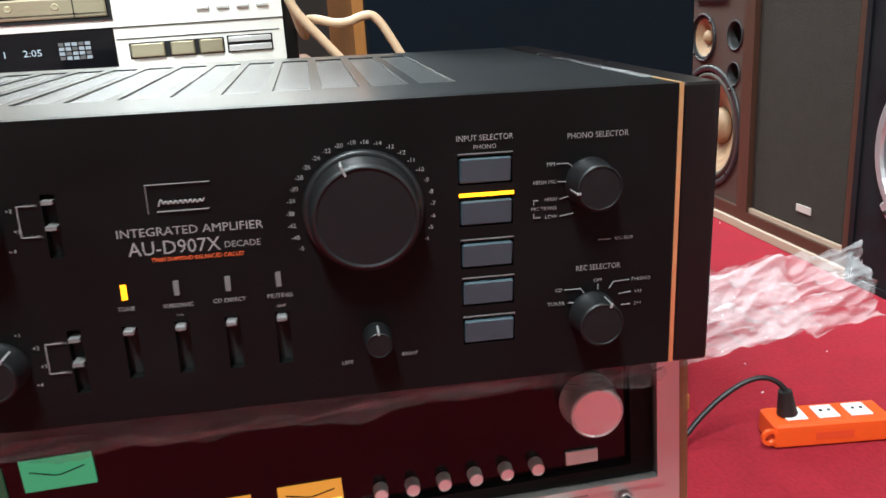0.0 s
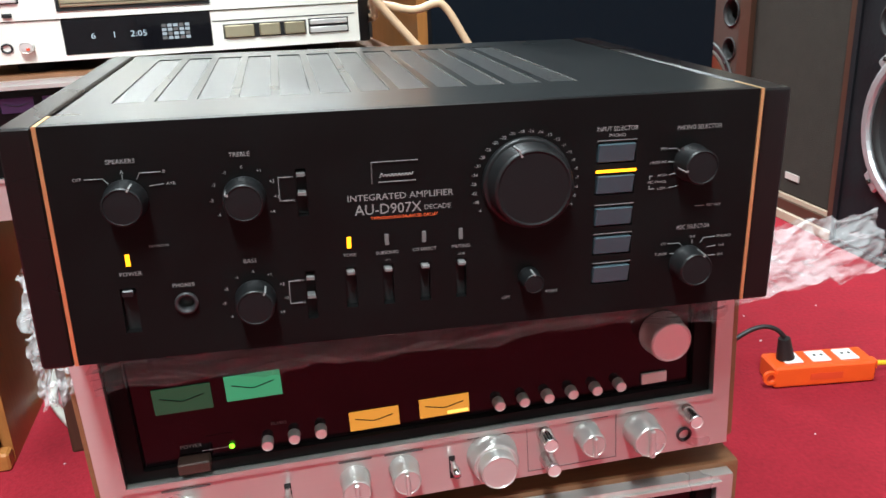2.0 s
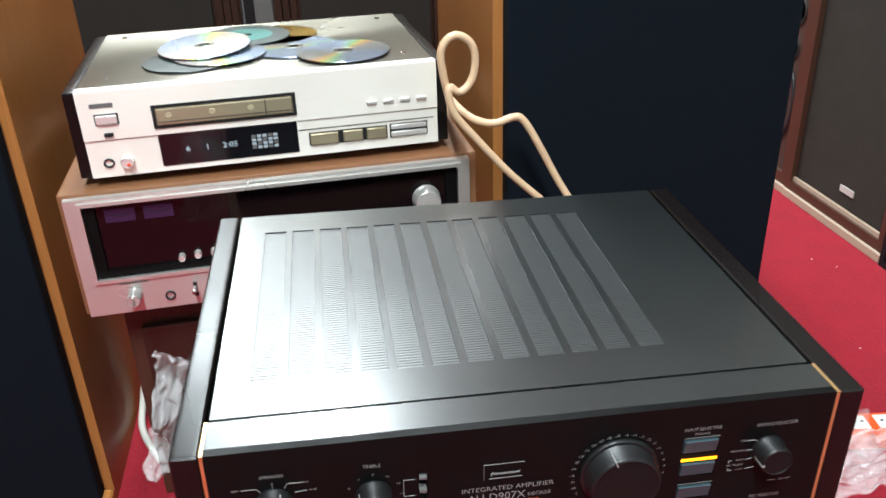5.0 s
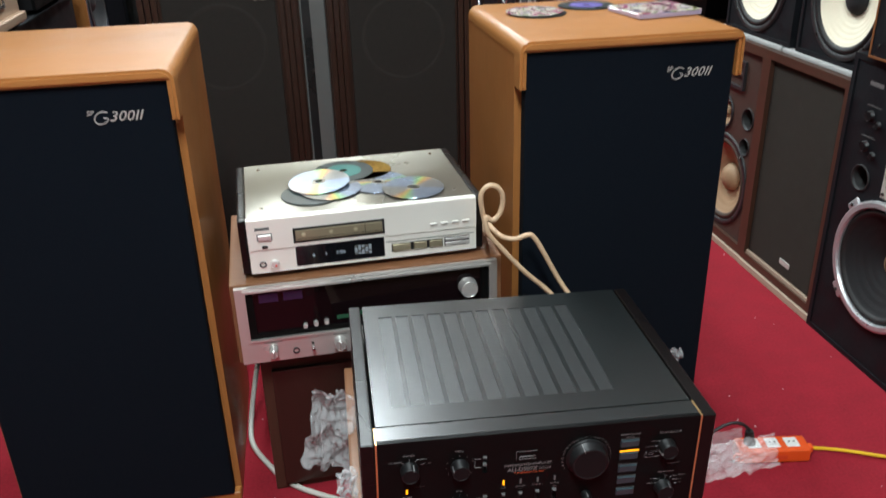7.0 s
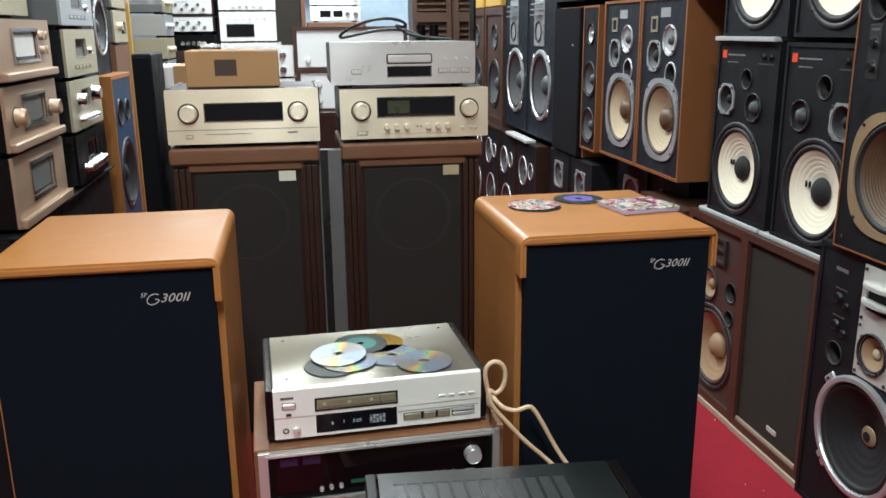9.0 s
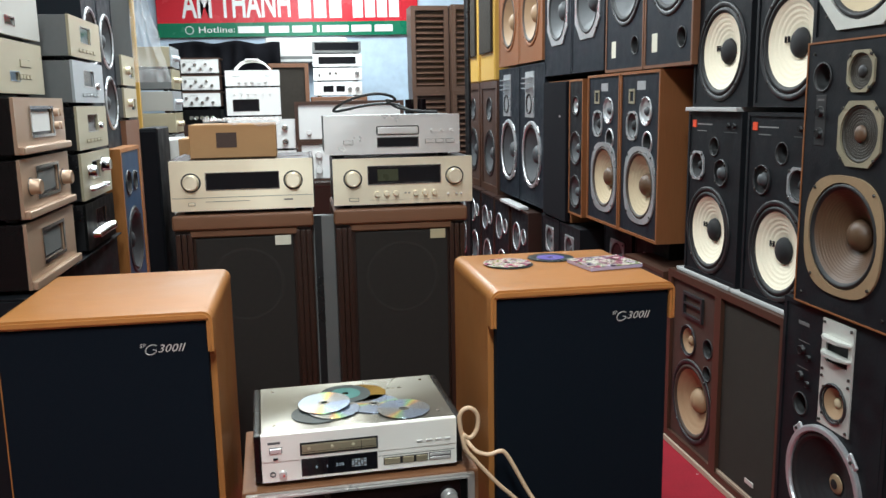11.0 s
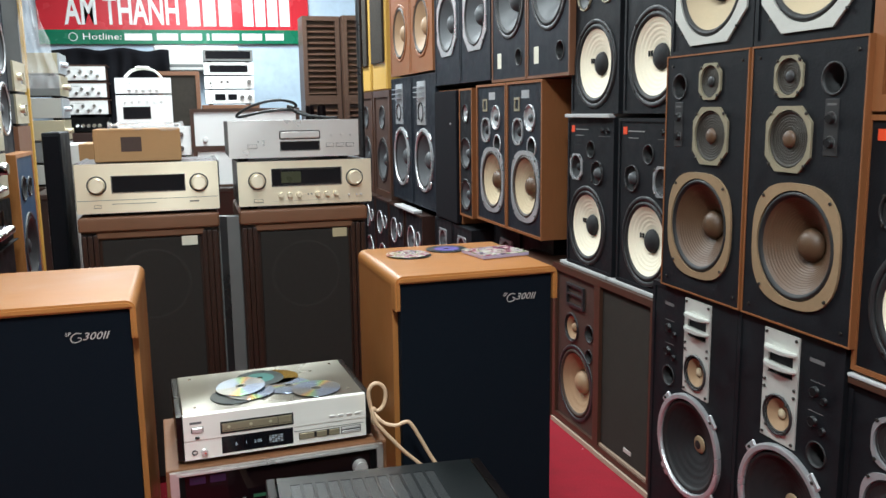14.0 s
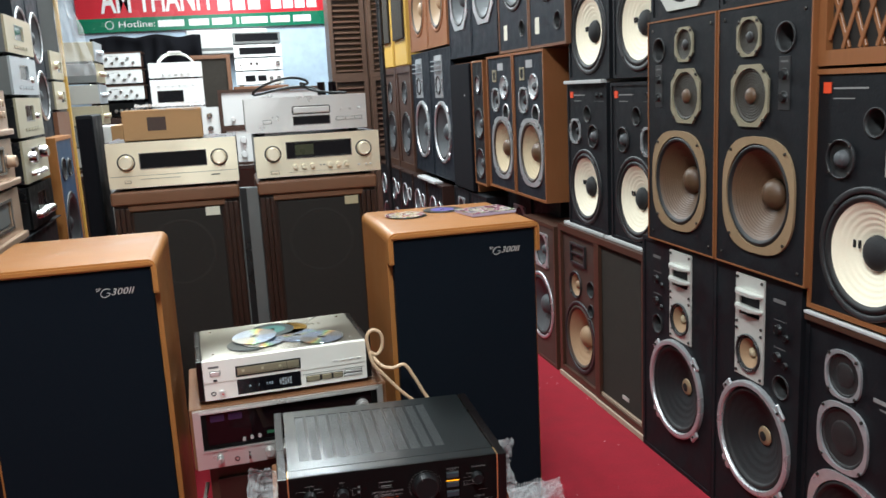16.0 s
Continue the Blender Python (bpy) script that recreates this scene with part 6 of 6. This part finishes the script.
ob = thing("white_carton", "tall white carton behind the cabinets", "box", pose(-0.655, 2.68, 0))
part("carton_body", box(0, 0.32, 0, 0.3, 0, 1.195, 0.003, 1), SOCKET, ob)
part("carton_tape", box(0.13, 0.19, -0.0008, 0.3008, 0.9, 1.1958), CARDBOARD, ob)

# ---- the bright back of the shop ----
table = thing("back_shelf", "dark shelf along the back of the shop", "shelf", pose(-1.42, 5.6, 0))
part("shelf_body", box(0, 2.2, 0, 0.5, 0, 1.0, 0.004, 1), WOOD_DARK, table)
shelf2 = thing("back_shelf", "dark shelf along the back wall", "shelf", pose(-1.49, 6.9, 0))
part("shelf_body", box(0, 2.3, 0, 0.65, 0, 1.16, 0.004, 1), WOOD_DARK, shelf2)


def small_amp(x, y, z, w, h, style, group="back shelf amplifiers"):
    if style == "wood":
        ob = hifi("small silver amplifier in a walnut case", w, h, 0.3, pose(x, y, z), WOOD_RED, WHITE_FACE, [(w * 0.14 * j + w * 0.1, h * (0.35 if j % 2 else 0.65), 0.014, 0.02) for j in range(6)], None, [(w * 0.5, h * 0.3, 0.05, 0.012)], [(w * 0.1, w * 0.4, h * 0.8, h * 0.82, INK_DIM)], group=group, knob_mat=CHROME)
        part("case_top", box(-0.012, w + 0.012, -0.002, 0.3, h - 0.001, h + 0.012), WOOD_RED, ob)
    elif style == "black":
        hifi("black amplifier with a row of bright knobs", w, h, 0.3, pose(x, y, z), BLACK_METAL, FRONT_BLACK, [(w * (0.2 + 0.14 * j), h * 0.45, 0.018, 0.02) for j in range(5)], None, group=group, knob_mat=CHROME)
    elif style == "window":
        hifi("silver tuner with a dark window", w, h, 0.3, pose(x, y, z), GREY_CASE, WHITE_FACE, [(w * (0.15 + 0.13 * j), h * 0.8, 0.007, 0.01) for j in range(6)], (w * 0.12, w * 0.6, h * 0.2, h * 0.6), group=group)
    elif style == "display":
        hifi("grey receiver with a wide dark display", w, h, 0.3, pose(x, y, z), BLACK_METAL, WHITE_FACE, [], (w * 0.12, w * 0.88, h * 0.3, h * 0.8), group=group)
    elif style == "meters":
        hifi("silver power amplifier with two dark meter windows", w, h, 0.3, pose(x, y, z), BLACK_METAL, SILVER, [(w * 0.74, h * 0.5, 0.02, 0.02), (w * 0.9, h * 0.5, 0.02, 0.02)], (w * 0.2, w * 0.4, h * 0.32, h * 0.72), prints=[(w * 0.46, w * 0.64, h * 0.32, h * 0.72, DISPLAY)], group=group, knob_mat=CHROME)
    elif style == "keypad":
        hifi("silver preamplifier with rows of small keys", w, h, 0.3, pose(x, y, z), BLACK_METAL, SILVER, [(w * 0.12, h * 0.5, 0.01, 0.014), (w * 0.34, h * 0.6, 0.012, 0.014), (w * 0.46, h * 0.6, 0.012, 0.014), (w * 0.9, h * 0.6, 0.02, 0.02)], None, [(w * (0.58 + 0.06 * (i % 4)), h * (0.35 + 0.18 * (i // 4)), 0.014, 0.01) for i in range(12)], group=group, knob_mat=CHROME)
    elif style == "dark":
        hifi("dark grey tuner with a smoked window", w, h, 0.3, pose(x, y, z), BLACK_METAL, GREY_CASE, [], (w * 0.05, w * 0.95, h * 0.3, h * 0.9), group=group)
    else:
        hifi("plain silver hi-fi component", w, h, 0.3, pose(x, y, z), PALE, WHITE_FACE, [(w * (0.25 + 0.12 * j), h * 0.35, 0.012, 0.015) for j in range(5)], None, [(w * 0.2, h * 0.7, 0.05, 0.012), (w * 0.8, h * 0.7, 0.04, 0.012)], group=group)


for k in range(4):
    small_amp(-1.07, 7.0, 1.161 + 0.145 * k, 0.32, 0.13, ("black", "wood", "wood", "wood")[k])
for k in range(6):
    hifi("champagne component seen from its side", 0.36, 0.14, 0.34, left(5.0, 0.86 + 0.1405 * k, -0.86), (PALE, GREY_CASE, RACK_GOLD)[k % 3], (RACK_GOLD, RACK_SILVER)[k % 2], [(0.1, 0.07, 0.018, 0.03), (0.2, 0.07, 0.018, 0.03)], None, group="left shelf")
ls = thing("low_shelf", "dark low shelf by the side wall", "shelf", left(4.9, 0, -0.86))
part("shelf_body", box(0, 0.6, 0, 0.4, 0, 0.859), WOOD_DARK, ls)
for k, (st, hh) in enumerate((("plain", 0.235), ("window", 0.213), ("plain", 0.125))):
    small_amp(-0.59, 5.7, 1.0005 + (0, 0.2355, 0.449)[k], 0.39, hh, st)
ob = thing("wire_stand", "white looped wire stand on a hi-fi component", "stand", pose(-0.395, 5.85, 1.575))
for s in (-0.08, 0.08):
    for q in (-1, 1):
        tube([(q * 0.13, s, 0.006), (q * 0.1, s, 0.045), (q * 0.05, s, 0.07), (0, s, 0.072)], 0.007, "wire_leg", SOCKET, ob)
part("stand_top", box(-0.05, 0.05, -0.1, 0.1, 0.073, 0.085, 0.004, 1), SOCKET, ob)
for k, (st, hh) in enumerate((("meters", 0.13), ("keypad", 0.12), ("display", 0.12), ("dark", 0.11))):
    small_amp(0.07, 6.95, 1.386 + (0, 0.1305, 0.251, 0.3715)[k], 0.43, hh, st)
riser = thing("wooden_crate", "walnut crate carrying a hi-fi stack", "crate", pose(0.04, 6.92, 1.161))
part("crate_body", box(0, 0.5, 0, 0.34, 0, 0.2245, 0.004, 1), WOOD_WALNUT, riser)
part("crate_front", box(0.03, 0.47, -0.006, -0.0005, 0.03, 0.19, 0.003, 1), WOOD_RED, riser)
ob = thing("radio_speaker", "old walnut loudspeaker with a pale cloth front", "loudspeaker", pose(-0.32, 6.95, 1.161))
cabinet(ob, 0.35, 0.52, 0.3, WOOD_WALNUT, 0.035)
part("grille_cloth", box(0.035, 0.315, 0.015, 0.02, 0.035, 0.485), TAUPE_CLOTH, ob)
# white-faced amplifiers in wooden sleeves, mid distance
for k, (zz, x0) in enumerate(((0.876, -0.06), (1.107, -0.07))):
    ob = hifi("broad white-faced amplifier in a dark wooden sleeve", 0.6, 0.21, 0.35, pose(x0, 4.3, zz), WOOD_RED, WHITE_FACE, [(0.06, 0.05, 0.014, 0.02)] if k else [(0.1, 0.06, 0.02, 0.03), (0.1, 0.15, 0.02, 0.03)], None, [(0.28, 0.18, 0.06, 0.008)], group="sleeved amplifiers")
    part("sleeve_frame", plate(rect(-0.02, 0.62, 0.0, 0.23), [rect(0.002, 0.598, 0.012, 0.212)], -0.012, -0.0005), WOOD_RED, ob)
tb = thing("side_table", "dark table behind the tall cabinets", "table", pose(-0.95, 4.2, 0))
part("table_top", box(0, 1.6, 0, 0.5, 0.845, 0.8755, 0.004, 1), WOOD_DARK, tb)
for lx in (0.03, 1.51):
    for ly in (0.03, 0.41):
        part("table_leg", box(lx, lx + 0.06, ly, ly + 0.06, 0, 0.8445), WOOD_DARK, tb)
for k in range(2):
    hifi("silver amplifier with four round knobs", 0.34, 0.18, 0.3, pose(-0.43, 4.32, 0.876 + 0.1805 * k), GREY_CASE, WHITE_FACE, [(0.2, 0.13, 0.018, 0.02), (0.28, 0.13, 0.018, 0.02), (0.2, 0.05, 0.018, 0.02), (0.28, 0.05, 0.018, 0.02)], None, group="sleeved amplifiers", knob_mat=CHROME)
cl = thing("black_cloth", "black cloth hung over the back shelf", "cloth", pose(-1.22, 7.45, 1.161))
bm = bmesh.new()
bmesh.ops.create_grid(bm, x_segments=60, y_segments=20, size=0.5)
for v in bm.verts:
    x, z = v.co.x, v.co.y
    v.co = Vector(((x + 0.5) * 1.0, 0.05 * math.sin(x * 40 + 3 * noise.noise((x * 3, z * 2, 0))) * (0.6 - z) + 0.05 * noise.noise((x * 4, z * 4, 2)), (z + 0.5) * 0.74 + 0.03 * noise.noise((x * 5, 0, 0)) * (z + 0.5)))
solid = part("cloth_sheet", bm, BLACK_CLOTH, cl, smooth=True)
sm = solid.modifiers.new("thickness", "SOLIDIFY")
sm.thickness = 0.012
ac = thing("air_conditioner", "white wall air conditioner", "air conditioner", pose(-0.36, 7.63, 1.72))
part("unit_body", box(0, 0.78, 0, 0.268, 0, 0.235, 0.035, 4), SOCKET, ac)
part("outlet", box(0.05, 0.73, -0.001, 0.02, 0.03, 0.06), GREY_CASE, ac)
sign = thing("shop_sign", "red and green shop banner with white lettering", "sign", pose(-1.45, 7.86, 1.97, 0, -0.6, 0))
part("sign_board", box(0.08, 2.6, 0, 0.03, 0, 0.62, 0.003, 1), SIGN_RED, sign)
part("sign_band", box(0.081, 2.599, -0.0042, -0.0002, 0.0, 0.135), SIGN_GREEN, sign)
text("ÂM THANH", 0.32, 0.3, 0.37, SIGN_WHITE, sign, -0.003, "LEFT", "sign_lettering", 0, 0.008, 1.0, 1.03)
for x0, x1 in ((1.42, 1.54), (1.57, 1.69), (1.72, 1.84), (1.95, 2.05), (2.07, 2.17), (2.19, 2.29), (2.31, 2.41)):
    bar(x0, x1, 0.17, 0.43, SIGN_WHITE, sign, -0.001, "sign_bar", 0.003)
text("Hotline:", 0.454, 0.068, 0.085, SIGN_WHITE, sign, -0.0055, "LEFT", "sign_lettering", span=0.34)
part("phone_mark", lathe([(0.04, -0.005), (0.04, -0.007), (0.033, -0.007), (0.033, -0.005)], 0.375, 0.068, 24), SIGN_WHITE, sign)
for x0, x1 in ((0.83, 1.08), (1.125, 1.32), (1.35, 1.545), (1.59, 1.615), (1.64, 1.9), (1.93, 2.125), (2.16, 2.34)):
    bar(x0, x1, 0.035, 0.1, SIGN_WHITE, sign, -0.0045, "sign_bar", 0.002)
hang = thing("plastic_wrap", "clear plastic wrap hanging from a tall board", "wrap", pose(-0.91, 3.95, 1.45))
bm = bmesh.new()
bmesh.ops.create_grid(bm, x_segments=14, y_segments=30, size=0.5)
for v in bm.verts:
    x, z = v.co.x, v.co.y
    v.co = Vector((0.0 + (x + 0.5) * (0.05 + 0.14 * (0.5 - z)) + 0.02 * noise.noise((x * 6, z * 6, 0)), 0.035 + 0.03 * noise.noise((x * 7, z * 5, 3)), (z + 0.5) * 0.6))
part("film", bm, FILM_BRIGHT, hang, smooth=True)

# ---- cables, power strip, plastic film and lint ----
c = tube([(x + 0.016, y, z - 0.016) for x, y, z in [(0.27, 1.2, 0.56), (0.262, 1.03, 0.56), (0.25, 0.99, 0.6), (0.24, 0.985, 0.64), (0.236, 0.985, 0.675), (0.256, 0.985, 0.692), (0.28, 0.985, 0.675), (0.278, 0.985, 0.635), (0.258, 0.98, 0.617), (0.243, 0.978, 0.635), (0.246, 0.975, 0.6), (0.275, 0.975, 0.565), (0.317, 0.97, 0.515), (0.36, 0.97, 0.475), (0.4, 0.95, 0.435), (0.42, 0.92, 0.36), (0.42, 0.9, 0.25)]], 0.0048, "beige_cable", CABLE_BEIGE)
tagged(c, "looped beige cable hanging beside the disc player", "cable")
c = tube([(x + 0.016, y, z - 0.014) for x, y, z in [(0.27, 1.2, 0.57), (0.262, 1.0, 0.585), (0.3, 0.985, 0.572), (0.325, 0.985, 0.582), (0.338, 0.985, 0.58), (0.36, 0.98, 0.54), (0.39, 0.975, 0.48), (0.425, 0.95, 0.43), (0.44, 0.92, 0.36), (0.44, 0.9, 0.25)]], 0.0048, "beige_cable", CABLE_BEIGE)
tagged(c, "beige cable running down behind the amplifier", "cable")
c = tube([(-0.205, 1.33, 0.16), (-0.222, 1.3, 0.1), (-0.24, 1.27, 0.01), (-0.235, 1.2, 0.007), (-0.2, 1.13, 0.007), (-0.16, 1.06, 0.007), (-0.1, 1.01, 0.007), (0.0, 0.95, 0.007), (0.1, 0.9, 0.007)], 0.006, "white_cable", CABLE_WHITE)
tagged(c, "white cable trailing over the carpet", "cable")
strip = thing("power_strip", "orange power strip with white sockets on the carpet", "power strip", pose(0.812, 0.922, 0.0, 0, 0, -8.5) @ Matrix.Diagonal((0.9, 0.9, 0.9, 1)))
part("strip_body", box(0, 0.172, 0, 0.058, 0.0005, 0.038, 0.009, 3), ORANGE, strip)
for k in range(3):
    part("socket", box(0.022 + 0.047 * k, 0.054 + 0.047 * k, 0.012, 0.047, 0.0375, 0.041, 0.0015, 1), SOCKET, strip)
    for s in (-0.006, 0.006):
        bm = bmesh.new()
        bmesh.ops.create_cone(bm, cap_ends=True, segments=8, radius1=0.0025, radius2=0.0025, depth=0.001, matrix=Matrix.Translation((0.038 + 0.047 * k + s, 0.03, 0.0415)))
        part("socket_hole", bm, SLOT, strip)
bar(0.06, 0.115, 0.012, 0.024, RED_BADGE, strip, -0.0002, "moulded_mark")
part("cord_collar", box(0.17, 0.186, 0.02, 0.038, 0.012, 0.028, 0.004, 2), ORANGE, strip)
part("hang_loop", lathe([(0.012, 0.0), (0.012, 0.006), (0.007, 0.006), (0.007, 0.0), (0.012, 0.0)], -0.006, 0.02, 18), ORANGE, strip)
plug = thing("power_plug", "black power plug standing in the orange strip", "plug", strip.matrix_basis @ pose(0.03, 0.03, 0.0412, 0, -8, 0))
bm = bmesh.new()
bmesh.ops.create_cone(bm, cap_ends=True, segments=18, radius1=0.0145, radius2=0.0095, depth=0.036, matrix=Matrix.Translation((0, 0, 0.018)))
part("plug_body", bm, CABLE_BLACK, plug)
tube([(0, 0, 0.038), (-0.01, 0.005, 0.058), (-0.05, 0.01, 0.062), (-0.12, 0.0, 0.03), (-0.2, -0.03, 0.008 - 0.04), (-0.3, -0.05, -0.035)], 0.004, "plug_cord", CABLE_BLACK, plug)
c = tube([(0.976, 0.9235, 0.018), (1.03, 0.917, 0.012), (1.11, 0.885, 0.006), (1.2, 0.84, 0.006), (1.25, 0.6, 0.006)], 0.004, "yellow_cable", YELLOW)
tagged(c, "yellow cable of the power strip on the carpet", "cable")


def crumple(label, m, sx, sz, fold, seed, droop=0.0, mt=FILM_BRIGHT, nx=70, nz=50, rough=0.02):
    """A sheet of creased plastic film."""
    ob = thing("plastic_film", label, "plastic film", m)
    bm = bmesh.new()
    bmesh.ops.create_grid(bm, x_segments=nx, y_segments=nz, size=0.5)
    for v in bm.verts:
        u, w = v.co.x + 0.5, v.co.y + 0.5
        p = Vector((u * 3 + seed, w * 3, seed * 1.7))
        edge = 0.012 * noise.noise((u * 9, w * 9, seed))
        v.co = Vector((u * sx + edge * 0.6, fold * noise.noise(p) + rough * abs(noise.noise(p * 3.8)) + 0.3 * rough * abs(noise.noise(p * 12)), w * sz + edge * 0.5 - droop * u * u))
    part("film", bm, mt, ob, smooth=True)
    return ob


crumple("clear plastic film poking out beside the amplifier", A @ pose(0.446, 0.07, 0.352, -38, -8, -2), 0.16, 0.05, 0.02, 1.0, 0.0, FILM_BRIGHT, 90, 46, 0.012)
crumple("clear plastic film poking out under the amplifier", A @ pose(0.446, 0.09, 0.345, -50, -4, 2), 0.13, 0.06, 0.012, 2.0, 0.0, FILM, 80, 44, 0.008)
crumple("crumpled plastic film hanging beside the amplifier", A @ pose(-0.053, 0.09, 0.385, 0, 0, 10), 0.028, 0.045, 0.018, 3.0, 0.0, FILM_BRIGHT, 60, 60, 0.014)
crumple("crumpled plastic film hanging beside the amplifier", A @ pose(-0.05, 0.075, 0.335, 0, 0, 20), 0.026, 0.055, 0.018, 4.0, 0.0, FILM_BRIGHT, 60, 60, 0.014)
crumple("crumpled plastic film hanging behind the amplifier", A @ pose(-0.11, 0.24, 0.33, 0, 14, 8), 0.085, 0.14, 0.04, 6.0, 0.0, FILM_BRIGHT, 60, 70, 0.02)
crumple("clear plastic film sagging over the receiver glass", A @ pose(-0.01, 0.048, 0.351, 0, -0.6, 0), 0.455, 0.04, 0.012, 5.0, 0.0, FILM, 200, 44, 0.014)
crumple("clear plastic film standing up beside the receivers", A @ pose(0.487, 0.34, 0.21, 0, 0, 25), 0.1, 0.18, 0.03, 8.0, 0.0, FILM_BRIGHT, 60, 80, 0.02)
lint = bmesh.new()
rng = random.Random(5)
for k in range(130):
    x, y = rng.uniform(-0.75, 1.28), rng.uniform(0.2, 2.2)
    s = rng.uniform(0.0008, 0.002)
    box(x, x + s * rng.uniform(1, 2.5), y, y + s, 0.0003, 0.0015, bm=lint)
tagged(part("lint", lint, SOCKET, None, "specks of white lint strewn on the carpet", kind="stuff"), category="lint")
